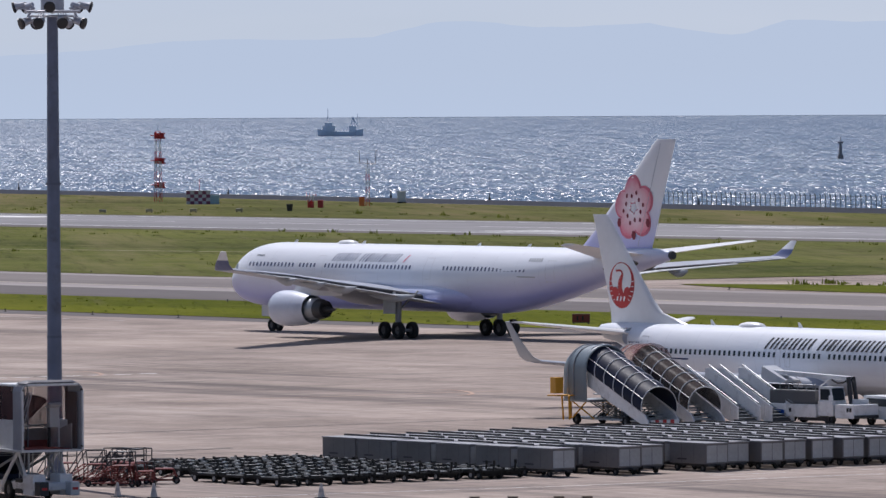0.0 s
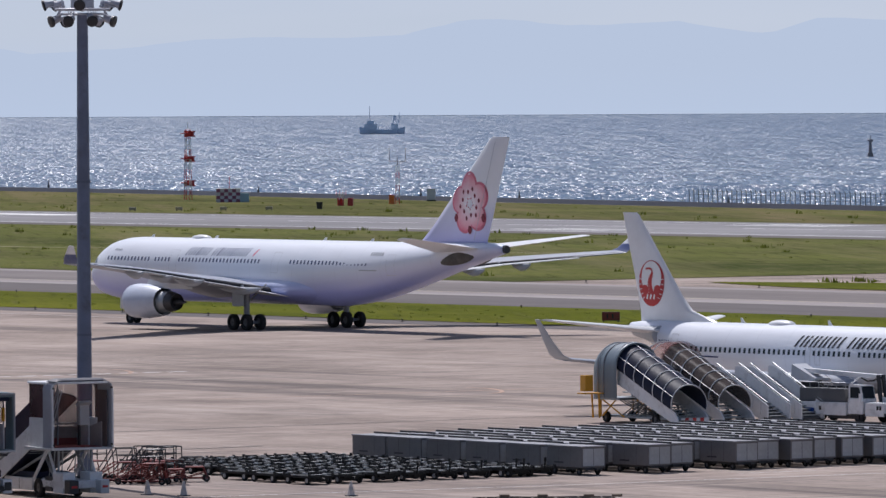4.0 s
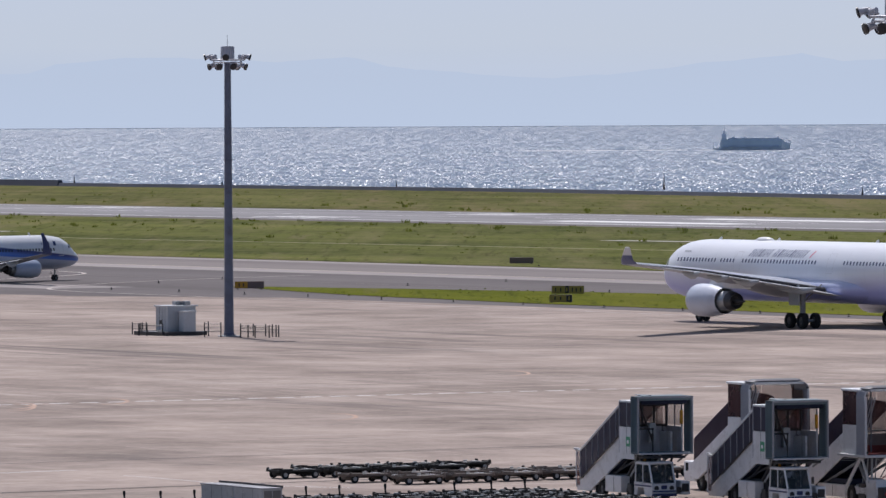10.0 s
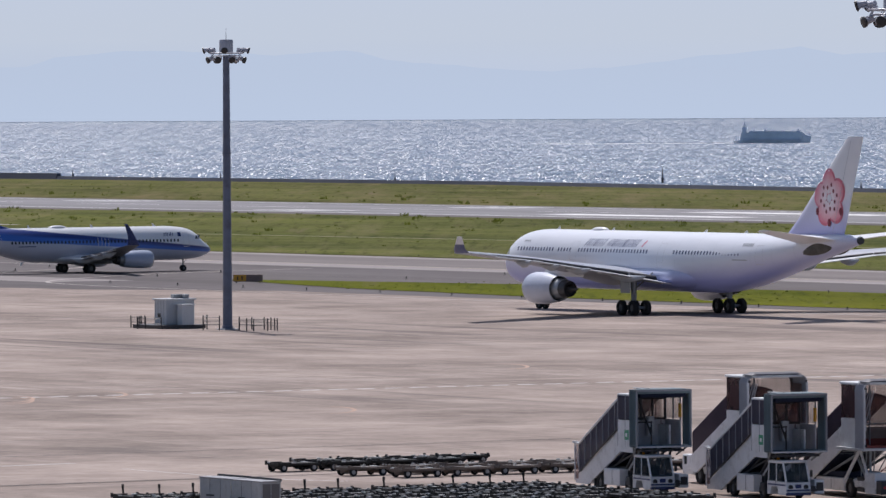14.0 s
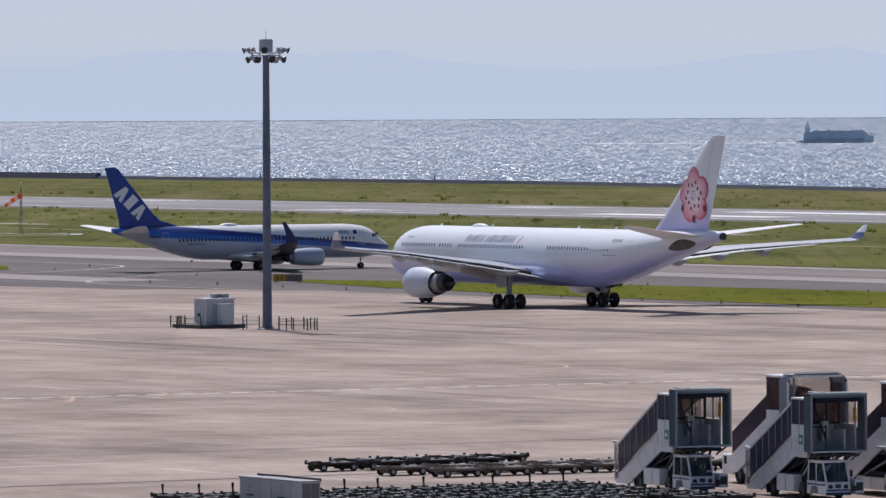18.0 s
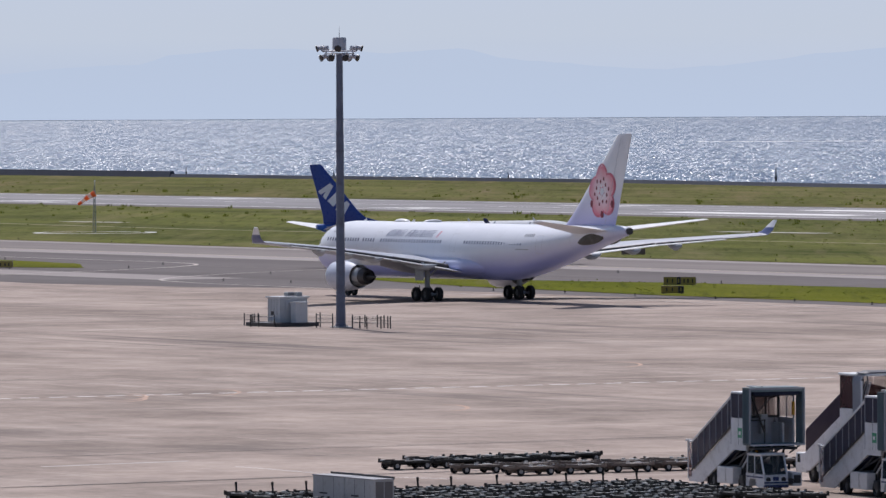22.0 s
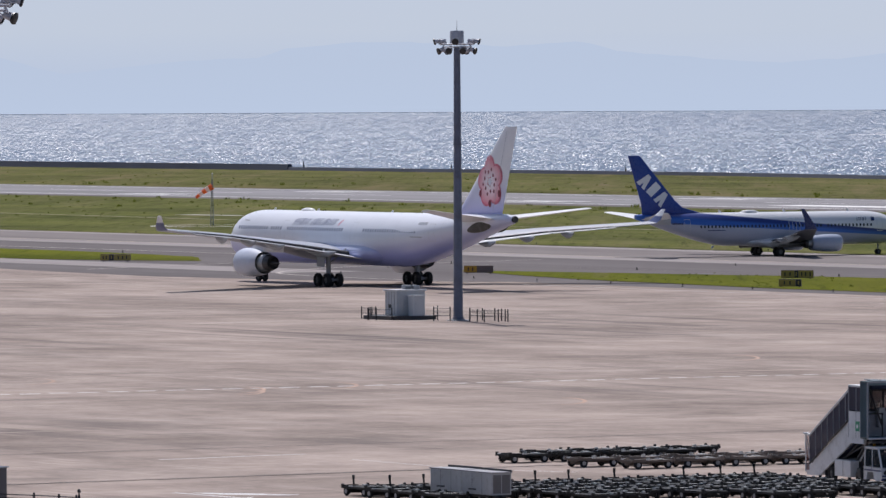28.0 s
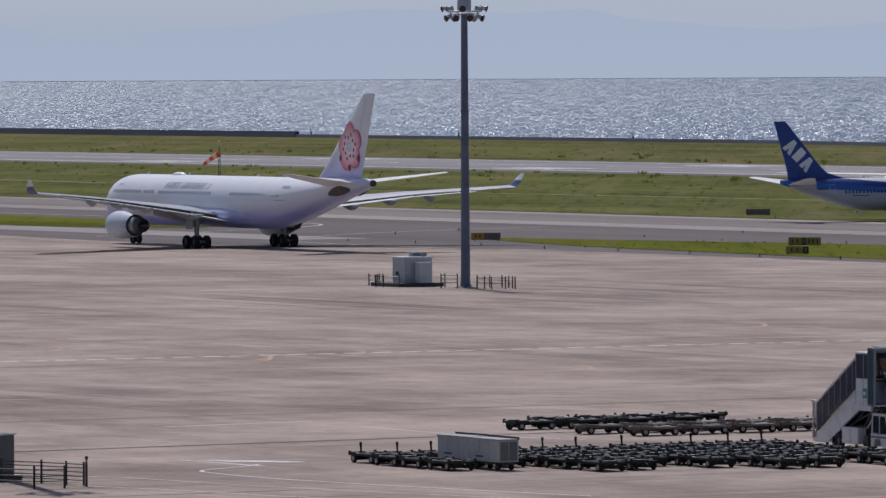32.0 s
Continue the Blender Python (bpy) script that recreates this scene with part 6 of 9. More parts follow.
def stair_truck_tall(m, label):
    """Larger stairs with a grey moulded hood and red-smoked glass; x points to the platform."""
    t = thing("passenger_stairs", label, "stair truck", m, "stair trucks")
    z0, z1 = 2.6, 5.92
    W = 1.75
    for s in (1, -1):
        bm = bmesh.new()
        prism(bm, [(-8.6, 1.4), (-8.0, 1.5), (-3.0, 3.75), (-3.0, 4.05), (-1.6, 4.05), (-1.6, 2.4), (-3.4, 2.4), (-7.4, 0.6), (-8.6, 0.8)], s * 1.25 - 0.05, s * 1.25 + 0.05)
        part("stringer", bm, STAIR_WHITE, t, "white stair stringer")
        bm = bmesh.new()
        prism(bm, [(-8.0, 1.5), (-3.0, 3.8), (-3.0, 4.95), (-8.0, 2.7)], s * 1.22 - 0.02, s * 1.22 + 0.02)
        part("side_panel", bm, SMOKE_PURPLE if s < 0 else SMOKE_CLEAR, t, "dark smoked side panel" if s < 0 else "tinted clear side panel")
        boxed("platform_side", t, STAIR_WHITE, (-3.0, -0.9, s * 1.4 - 0.04, s * 1.4 + 0.04, z0, z0 + 1.45), 0.02)
        boxed("platform_window", t, SMOKE if s < 0 else SMOKE_CLEAR, (-3.0, -0.9, s * 1.4 - 0.02, s * 1.4 + 0.02, z0 + 1.5, z1 - 0.15), 0, "red-brown smoked window")
    # roof tunnel over the flight
    bm = bmesh.new()
    rings = []
    for x, z in ((-8.0, 2.68), (-3.0, 4.93)):
        rings.append([(x, 1.25 * math.cos(a), z + 0.35 * math.sin(a)) for a in [math.pi * k / 8 for k in range(9)]] + [(x, 1.2 * math.cos(a), z - 0.04 + 0.33 * math.sin(a)) for a in [math.pi * k / 8 for k in range(8, -1, -1)]])
    loft(bm, rings)
    part("flight_roof", bm, SMOKE_PURPLE, t, "dark smoked curved roof over the flight")
    for k in range(15):
        x = -8.1 + k * 0.36
        boxed("tread", t, STEEL, (x, x + 0.34, -1.15, 1.15, 0.9 + k * 0.115, 0.95 + k * 0.115))
    bm = bmesh.new()
    prism(bm, [(-7.5, 0.78), (-3.2, 2.52), (-3.2, 2.44), (-7.3, 0.7)], -1.18, 1.18)
    part("flight_soffit", bm, BLUE_PANEL, t, "dark underside of the flight")
    boxed("platform", t, LIGHT_GREY, (-3.2, 0.3, -W + 0.1, W - 0.1, z0 - 0.12, z0), 0.02, "grey platform deck")
    boxed("platform_roof", t, STAIR_WHITE, (-3.1, -0.8, -1.5, 1.5, z1 - 0.15, z1 - 0.02), 0.05)
    # moulded hood: rounded frame flaring forward
    bm = bmesh.new()
    def ring(x, w, zt, zb, th):
        o = []
        for sgn, d in ((1, 0.0), (-1, th)):
            pts = [(-w + d, zb), (-w + d, zt - 0.42), (-w + 0.09 + d, zt - 0.16), (-w + 0.3 + d * 0.3, zt - d), (w - 0.3 - d * 0.3, zt - d), (w - 0.09 - d, zt - 0.16), (w - d, zt - 0.42), (w - d, zb)]
            o += [(x, y, z) for y, z in (pts if sgn > 0 else pts[::-1])]
        return o
    loft(bm, [ring(-1.2, 1.48, z1, z0, 0.07), ring(-0.95, 1.6, z1 + 0.08, z0, 0.1), ring(-0.8, 1.5, z1, z0, 0.07), ring(-0.6, 1.62, z1 + 0.08, z0, 0.1), ring(-0.45, 1.54, z1, z0, 0.07), ring(-0.2, 1.66, z1 + 0.06, z0, 0.1), ring(-0.05, 1.58, z1, z0, 0.08), ring(0.35, 1.72, z1 + 0.02, z0 - 0.02, 0.09)])
    part("hood", bm, CANOPY_GREY, t, "grey moulded weather hood")
    bars = [((-0.9 + k * 0.3, q * 1.45, z0 + 1.2), (-0.4 + k * 0.3, q * 1.2, z1 - 0.4), 0.035) for k in range(4) for q in (-1,)]
    bars += [((-2.9, -1.3, z0 + 1.1), (-2.9, 1.3, z0 + 1.1), 0.04), ((-2.9, 0.1, z0), (-2.9, 0.1, z1 - 0.2), 0.05)]
    rods("inner_rail", t, CANOPY_GREY, bars)
    bm = bmesh.new()
    prism(bm, [(-2.9, z0), (-0.2, z0), (-0.2, z0 + 1.3), (-2.9, z0 + 0.7)], 1.3, 1.35)
    part("inner_lining", bm, plain("lining_dull_grey", (0.36, 0.32, 0.31), 0.6, wear=0.3), t, "pinkish grey lower side lining")
    boxed("hood_lining", t, BROWN_LINING, (-1.15, 0.2, 1.4, 1.44, z0 + 0.02, z1 - 0.45), 0, "dark brown inner lining of the hood")
    boxed("inner_cabinet", t, LIGHT_GREY, (-1.9, -1.5, 0.7, 1.24, z0 + 1.05, z0 + 2.05), 0.03, "pale cabinet with an open flap")
    bm = bmesh.new()
    prism(bm, [(-1.9, z0 + 2.05), (-1.5, z0 + 2.05), (-1.2, z0 + 2.2), (-1.4, z0 + 2.3)], 0.6, 1.24)
    part("cabinet_flap", bm, LIGHT_GREY, t)
    boxed("cabinet_stand", t, BLACK_STEEL, (-1.8, -1.6, 0.7, 0.78, z0, z0 + 1.05))
    for y in (-1.4, -0.45, 0.5):
        boxed("back_window", t, SMOKE_CLEAR, (-3.02, -2.99, y, y + 0.9, z0 + 1.0, z1 - 0.2), 0, "pinkish tinted back window" if y < -1 else "")
    boxed("back_panel", t, TAUPE_LINING, (-3.02, -2.97, -0.3, 1.4, z0, z0 + 0.95), 0.01, "brown lower back panel")
    boxed("stair_mat", t, plain("mat_dull_red", (0.3, 0.055, 0.05), 0.8, wear=0.3), (-3.0, -0.1, -1.3, 1.3, z0 + 0.004, z0 + 0.03), 0.0, "dull red floor mat")
    boxed("kick_plate", t, plain("kick_dull_red", (0.24, 0.05, 0.045), 0.7, wear=0.3), (-2.96, -2.93, -1.35, 1.35, z0, z0 + 0.36), 0.0, "dull red kick plate")
    bm = bmesh.new()
    loft(bm, [[(x, y, z1 + 0.04 + dz) for y, dz in ((-1.5 + k, 0.0), (1.5 - k, 0.0), (1.2 - k, h), (-1.2 + k, h))] for x, h, k in ((-0.9, 0.05, 0.2), (-0.5, 0.13, 0.0), (0.1, 0.13, 0.0), (0.3, 0.05, 0.1))])
    part("roof_lid", bm, COVER_DARK, t, "dark folded cover on the hood")
    for s in (1, -1):
        for z in (z0 + 0.15, z1 - 0.3):
            bm = bmesh.new()
            tube(bm, (0.36, s * 1.6, z), (0.42, s * 1.6, z), 0.06, seg=8)
            part("hood_bolt", bm, BLACK, t)
        boxed("hood_edge", t, LIGHT_GREY, (0.33, 0.4, s * 1.66 - 0.05, s * 1.66 + 0.05, z0 - 0.02, z1 - 0.35), 0.02, "pale rubber edge of the hood")
    boxed("hood_edge", t, LIGHT_GREY, (0.33, 0.4, -1.4, 1.4, z1 - 0.1, z1), 0.02)
    bm = bmesh.new()
    tube(bm, (-1.1, 1.5, z0 + 0.4), (-0.1, 1.45, z0 + 1.2), 0.02, seg=6)
    arcs = [(-1.5 + 1.2 * math.cos(math.pi / 2 * k / 8), -1.3, z0 + 0.9 + 1.8 * math.sin(math.pi / 2 * k / 8)) for k in range(9)]
    for p, q in zip(arcs, arcs[1:]):
        tube(bm, p, q, 0.04, seg=6)
        tube(bm, (p[0] - 0.45, p[1], p[2]), (q[0] - 0.45, q[1], q[2]), 0.04, seg=6)
    part("inner_hoop", bm, LIGHT_GREY, t, "pale curved inner hoops")
    # scissor frame
    bm = bmesh.new()
    for s in (1, -1):
        tube(bm, (-6.4, s * 0.9, 0.95), (-1.2, s * 0.9, z0 - 0.1), 0.08, seg=6)
        tube(bm, (-1.0, s * 0.9, 0.95), (-2.6, s * 0.9, z0 - 0.1), 0.08, seg=6)
        tube(bm, (-0.6, s * 0.9, 0.95), (-0.6, s * 0.9, z0 - 0.1), 0.06, seg=6)
        for k in range(4):
            tube(bm, (-2.2 + k * 0.5, s * 0.7, 1.0), (-2.0 + k * 0.5, s * 0.7, z0 - 0.1), 0.03, seg=6)
    part("lift_frame", bm, STEEL, t)
    boxed("chassis", t, STAIR_WHITE, (-8.2, 0.6, -1.1, 1.1, 0.55, 0.95), 0.05, "white truck bed")
    cab = boxed("cab", t, STAIR_WHITE, (-9.6, -8.1, -1.15, 1.15, 0.45, 1.5), 0.08, "white driver's cab")
    for s in (1, -1):
        boxed("side_window", cab, WINDOW, (-9.3, -8.4, s * 1.15 - 0.01, s * 1.15 + 0.012, 0.98, 1.4))
        boxed("front_locker", t, STAIR_WHITE, (-0.9, 0.35, s * 0.75 - 0.35, s * 0.75 + 0.35, 0.3, 1.35), 0.04)
        boxed("rear_bumper", t, LIGHT_GREY if s > 0 else DARK_METAL, (0.5, 1.2, s * 0.85 - 0.25, s * 0.85 + 0.25, 0.3, 1.0), 0.05)
    for s in (1, -1):
        boxed("side_skirt", t, STAIR_WHITE, (-6.4, -3.3, s * 1.1 - 0.06, s * 1.1 + 0.06, 0.32, 0.95), 0.03, "white side skirt")
        boxed("skirt_seam", t, DARK_METAL, (-4.9, -4.87, s * 1.165 - 0.006, s * 1.165 + 0.006, 0.36, 0.9))
        boxed("hydraulic_box", t, BLACK, (-1.85, -1.0, s * 0.9 - 0.2, s * 0.9 + 0.2, 0.35, 1.1), 0.03)
        boxed("tail_lamp", t, RED, (1.2, 1.22, s * 0.85 - 0.15, s * 0.85 + 0.15, 0.6, 0.72))
    rods("support_beam", t, STAIR_WHITE, [((-3.2, q * 1.1, 0.95), (-1.5, q * 1.1, 2.45), 0.09) for q in (1, -1)] + [((-1.4, q * 1.1, 2.45), (-0.5, q * 1.1, 1.2), 0.07) for q in (1, -1)], "white support beam")
    boxed("engine_cover", t, BLUE_PANEL, (-7.0, -3.4, -0.95, 0.95, 0.95, 1.25), 0.04, "dark engine cover")
    wheels(t, [(-7.3, 1.05), (-7.3, -1.05), (-2.6, 1.05), (-2.6, -1.05)], 1.2)
    return t


stair_truck_square(pose(-344.3, 214.1, 0, 0, 0, -8), "white truck-mounted stairs with teal square cabin, parked")
stair_truck_square(pose(-335.1, 216.4, 0, 0, 0, -8), "white truck-mounted stairs with teal square cabin, parked")
stair_truck_tall(pose(-332.95, 220.75, 0, 0, 0, -9), "tall white stair truck with grey hood and smoked glass")
stair_truck_tall(pose(-345.0, 221.5, 0, 0, 0, -9), "tall white stair truck with grey hood and smoked glass")

PANEL_RIB = plain("rib_white", (0.7, 0.7, 0.72), 0.4)


def tube_stairs(m, dark, label):
    """Towable stairs roofed by a ribbed half tube; x points to the top."""
    t = thing("covered_stairs", label, "boarding stairs", m, "covered stairs")
    L, H, R = 6.2, 2.55, 1.3 if dark else 1.2
    def axis(u):
        return (-L * (1 - u) - 0.6, 0.3 + (H - 0.1) * u)
    n = 16
    def arc(x, z, r):
        return [(x, r * math.cos(a), z + 0.95 + r * 0.95 * math.sin(a)) for a in [-0.25 + (math.pi + 0.5) * k / n for k in range(n + 1)]]
    # skins between ribs
    ribs = 7
    mat = BLUE_PANEL if dark else BROWN_PANEL
    for k in range(ribs - 1):
        a, b = axis(k / (ribs - 1)), axis((k + 1) / (ribs - 1))
        bm = bmesh.new()
        o = [arc(*a, R), arc(*b, R)]
        i = [arc(*a, R - 0.03), arc(*b, R - 0.03)]
        vs = [[bm.verts.new(p) for p in row] for row in (*o, *i)]
        for q in range(n):
            bm.faces.new((vs[0][q], vs[0][q + 1], vs[1][q + 1], vs[1][q]))
            bm.faces.new((vs[2][q], vs[3][q], vs[3][q + 1], vs[2][q + 1]))
        part("tube_panel", bm, mat, t, "dark glazed tube panel" if k == 0 else "", True)
    for k in range(ribs):
        a = axis(k / (ribs - 1))
        bm = bmesh.new()
        pts = arc(*a, R + 0.03)
        for p, q in zip(pts, pts[1:]):
            tube(bm, p, q, 0.032, seg=6)
        part("rib", bm, PANEL_RIB if dark else LIGHT_GREY, t, "white rib" if k == 0 else "")
    for q in (3, 8, 13):
        bm = bmesh.new()
        a, b = arc(*axis(0), R + 0.03)[q], arc(*axis(1), R + 0.03)[q]
        tube(bm, a, b, 0.025, seg=6)
        part("stringer_rod", bm, PANEL_RIB if dark else LIGHT_GREY, t)
    for s in (1, -1):
        bm = bmesh.new()
        (xa, za), (xb, zb) = axis(0), axis(1)
        prism(bm, [(xa - 0.5, za - 0.35), (xb, zb - 0.35), (xb, zb + 0.75), (xa - 0.1, za + 0.5), (xa - 0.5, za + 0.1)], s * 1.12 - 0.05, s * 1.12 + 0.05)
        part("side_plate", bm, STAIR_WHITE, t, "white side plate")
    for k in range(15):
        x, z = axis(k / 15)
        boxed("tread", t, STEEL, (x - 0.1, x + 0.32, -1.05, 1.05, z - 0.1, z - 0.04))
    # top pod: a hood with an arched cross-section, its back end lower
    def hood(x, w, h, thick):
        out = []
        for side, d in ((1, 0.0), (-1, thick)):
            pts = [(-(w - d), 1.55)] + [((w - d) * math.cos(a), 1.55 + h - 1.45 + (1.45 - d) * math.sin(a)) for a in [math.pi - math.pi * k / 14 for k in range(15)]] + [(w - d, 1.55)]
            out += [(x, y, z) for y, z in (pts if side > 0 else pts[::-1])]
        return out
    bm = bmesh.new()
    loft(bm, [hood(-1.05, 1.58, 3.4, 0.09), hood(-0.85, 1.6, 3.42, 0.09), hood(-0.8, 1.54, 3.36, 0.08), hood(0.1, 1.54, 3.36, 0.08), hood(1.3, 1.5, 3.3, 0.08), hood(1.65, 1.42, 3.1, 0.08)])
    part("top_pod", bm, plain("pod_grey_blue", (0.17, 0.21, 0.24), 0.42, wear=0.2) if dark else SMOKE_CLEAR, t, "rounded grey-blue top pod" if dark else "brown see-through top hood", True)
    for x in (0.35, 1.0):
        bm = bmesh.new()
        pts = hood(x, 1.56, 3.37, 0.02)[:17]
        for p, q in zip(pts, pts[1:]):
            tube(bm, p, q, 0.035, seg=6)
        part("pod_rib", bm, CANOPY_GREY if dark else LIGHT_GREY, t)
    boxed("pod_gate", t, LIGHT_GREY, (-1.5, -0.7, -1.66, -1.6, 1.5, 2.7), 0.03, "pale side gate")
    boxed("pod_floor", t, STEEL, (-1.2, 1.7, -1.45, 1.45, 1.42, 1.55), 0.02)
    boxed("side_box", t, YELLOW if dark else LIGHT_GREY, (0.5, 1.1, 2.2, 2.8, 1.95, 2.95), 0.04, "yellow control box" if dark else "")
    boxed("side_platform", t, YELLOW if dark else STEEL, (0.3, 1.3, 1.45, 2.9, 1.78, 1.85), 0.01)
    legs = []
    for s in (1, -1):
        legs += [((1.2, s * 1.2, 1.5), (1.2, s * 1.2, 0.35), 0.07), ((-0.6, s * 1.2, 1.5), (1.0, s * 1.2, 0.4), 0.05), ((1.2, s * 1.2, 1.5), (-1.4, s * 1.2, 0.4), 0.05)]
    legs += [((1.0, 2.0, 1.8), (1.3, 1.7, 0.3), 0.06), ((0.2, 2.0, 1.8), (0.6, 1.7, 0.3), 0.06)]
    rods("leg", t, YELLOW if dark else STEEL, legs, "yellow braced leg" if dark else "")
    rods("truss_bar", t, STEEL, [((-2.6 + k * 0.5, q * 0.8, 0.45), (-2.0 + k * 0.4, -q * 0.8, 1.4), 0.04) for k in range(5) for q in (1, -1)])
    boxed("undercarriage", t, STEEL, (-6.2, 1.4, -0.9, 0.9, 0.32, 0.45), 0.02)
    if dark:
        for k in range(7):
            boxed("warning_stripe", t, RED if k % 2 else STAIR_WHITE, (-7.4, -7.36, -0.98 + k * 0.28, -0.7 + k * 0.28, 0.22, 0.5))
    wheels(t, [(-4.6, 0.95), (-4.6, -0.95), (0.9, 0.95), (0.9, -0.95)], 0.8)
    return t


tube_stairs(pose(-388.4, 298.2, 0, 0, 0, 176), True, "boarding stairs under a dark ribbed tube, grey pod on top")
tube_stairs(pose(-388.2, 301.6, 0, 0, 0, 176), False, "boarding stairs under a brown smoked tube")


def open_stairs(m):
    t = thing("boarding_stairs", "open white boarding stairs with worn side plates", "boarding stairs", m, "open stairs")
    for s in (1, -1):
        bm = bmesh.new()
        prism(bm, [(-5.6, 0.2), (-4.9, 0.2), (0.1, 2.05), (0.1, 3.35), (-0.5, 3.35), (-5.6, 1.1)], s * 0.85 - 0.05, s * 0.85 + 0.05)
        part("side_plate", bm, STAIR_WHITE, t, "worn white side plate")
        bm = bmesh.new()
        tube(bm, (-5.5, s * 0.85, 1.3), (-0.3, s * 0.85, 3.55), 0.04, seg=6)
        part("handrail", bm, STEEL, t)
    bm = bmesh.new()
    prism(bm, [(-5.4, 0.25), (0.0, 2.4), (0.0, 2.3), (-5.2, 0.15)], -0.8, 0.8)
    part("flight_soffit", bm, plain("soffit_grey", (0.16, 0.16, 0.17), 0.7, wear=0.3), t, "dark underside of the flight")
    for s in (1, -1):
        for k in range(6):
            x = -5.0 + k * 0.9
            boxed("plate_rib", t, LIGHT_GREY, (x, x + 0.06, s * 0.92 - 0.02, s * 0.92 + 0.02, 0.55 + k * 0.36, 1.25 + k * 0.395))
    for k in range(13):
        boxed("tread", t, STEEL, (-5.3 + k * 0.4, -4.98 + k * 0.4, -0.8, 0.8, 0.4 + k * 0.18, 0.45 + k * 0.18))
    boxed("landing", t, STEEL, (-0.1, 1.2, -0.85, 0.85, 2.45, 2.55), 0.02)
    bm = bmesh.new()
    for s in (1, -1):
        tube(bm, (0.9, s * 0.8, 2.45), (0.9, s * 0.8, 0.3), 0.06, seg=6)
        tube(bm, (-0.6, s * 0.8, 2.3), (0.9, s * 0.8, 0.4), 0.05, seg=6)
    part("leg_frame", bm, STEEL, t)
    wheels(t, [(-3.6, 0.75), (-3.6, -0.75), (0.8, 0.75), (0.8, -0.75)], 0.7)
    return t


open_stairs(pose(-386.5, 304.4, 0, 0, 0, 178))
open_stairs(pose(-385.8, 306.5, 0, 0, 0, 178))


def lift_truck():
    """White service truck with a folded boom beside the parked airliner."""
    t = thing("service_truck", "white service truck with folded boom beside the parked airliner", "truck", pose(-379.3, 308.4, 0, 0, 0, 4))
    boxed("chassis", t, DARK_METAL, (-4.4, 3.4, -0.9, 0.9, 0.5, 0.85), 0.03)
    boxed("tank_body", t, plain("tank_grey", (0.12, 0.12, 0.125), 0.5), (-3.2, 0.9, -1.15, 1.15, 1.25, 2.1), 0.06, "grey tank body")
    boxed("bed", t, STAIR_WHITE, (-4.5, 1.0, -1.25, 1.25, 0.85, 1.25), 0.03)
    boxed("side_locker", t, STAIR_WHITE, (-1.6, 1.1, -1.28, -0.85, 0.45, 1.2), 0.03)
    boxed("locker_handle", t, BLACK, (-1.3, -1.1, -1.3, -1.27, 0.75, 1.0))
    # black box added for the shade round the wheels
    boxed("under_shade_skirt", t, BLACK, (-0.6, 2.2, -1.2, -0.7, 0.25, 0.5), 0.02, "black box standing for shade under the truck")
    boxed("side_locker", t, BLUE, (-2.9, -1.9, -1.25, -0.85, 0.3, 0.9), 0.03, "blue locker")
    cab = boxed("cab", t, STAIR_WHITE, (1.2, 2.55, -1.2, 0.0, 0.55, 1.5), 0.06, "narrow white cab")
    bm = bmesh.new()
    prism(bm, [(1.25, 1.5), (2.5, 1.5), (2.3, 2.35), (1.25, 2.35)], -1.15, -0.05)
    part("cab_top", bm, STAIR_WHITE, cab)
    bm = bmesh.new()
    prism(bm, [(2.46, 1.55), (2.52, 1.53), (2.34, 2.27), (2.28, 2.27)], -1.08, -0.12)
    part("windscreen", bm, WINDOW, cab)
    for s in (1, -1):
        bm = bmesh.new()
        prism(bm, [(1.4, 1.55), (2.38, 1.55), (2.2, 2.22), (1.4, 2.22)], -0.6 + s * 0.55 - 0.012, -0.6 + s * 0.55 + 0.012)
        part("side_window", bm, WINDOW, cab)
    boxed("front_deck", t, STAIR_WHITE, (2.75, 4.4, -1.2, 0.9, 0.45, 1.3), 0.04, "white front deck")
    boxed("front_bumper", t, DARK_METAL, (4.4, 4.5, -1.15, 0.85, 0.45, 0.65), 0.02)
    boxed("deck_box", t, LIGHT_GREY, (3.2, 3.9, -0.2, 0.6, 1.3, 1.6), 0.04)
    bm = bmesh.new()
    tube(bm, (2.62, -1.42, 1.3), (2.62, -1.42, 1.85), 0.13, seg=10)
    part("side_canister", bm, WHITE, t, "white round canister by the cab")
    rods("rail", t, STEEL, [((-3.1 + k * 0.8, -1.1, 2.1), (-3.1 + k * 0.8, -1.1, 2.45), 0.025) for k in range(6)] + [((-3.1, -1.1, 2.45), (0.9, -1.1, 2.45), 0.025)])
    for k in range(5):
        boxed("tank_fitting", t, BLACK, (-2.8 + k * 0.7, -2.5 + k * 0.7, -0.5, 0.2, 2.1, 2.22), 0.02)
    bm = bmesh.new()
    tube(bm, (1.2, -1.0, 2.35), (1.9, -0.9, 2.8), 0.05, seg=6)
    part("work_lamp_arm", bm, WHITE, t)
    for k in (0, 1):
        boxed("number_bar", t, BLACK, (3.8 + k * 0.25, 3.97 + k * 0.25, -1.22, -1.2, 0.85, 1.1))
    bm = bmesh.new()
    prism(bm, [(-4.0, 2.95), (2.9, 2.75), (2.9, 2.98), (-4.0, 3.25)], -0.25, 0.25)
    part("boom", bm, STAIR_WHITE, t, "folded white boom")
    bm = bmesh.new()
    prism(bm, [(-4.6, 2.5), (-4.5, 3.5), (-2.4, 2.65), (-2.4, 2.5)], -0.6, 0.6)
    part("boom_basket", bm, LIGHT_GREY, t)
    bm = bmesh.new()
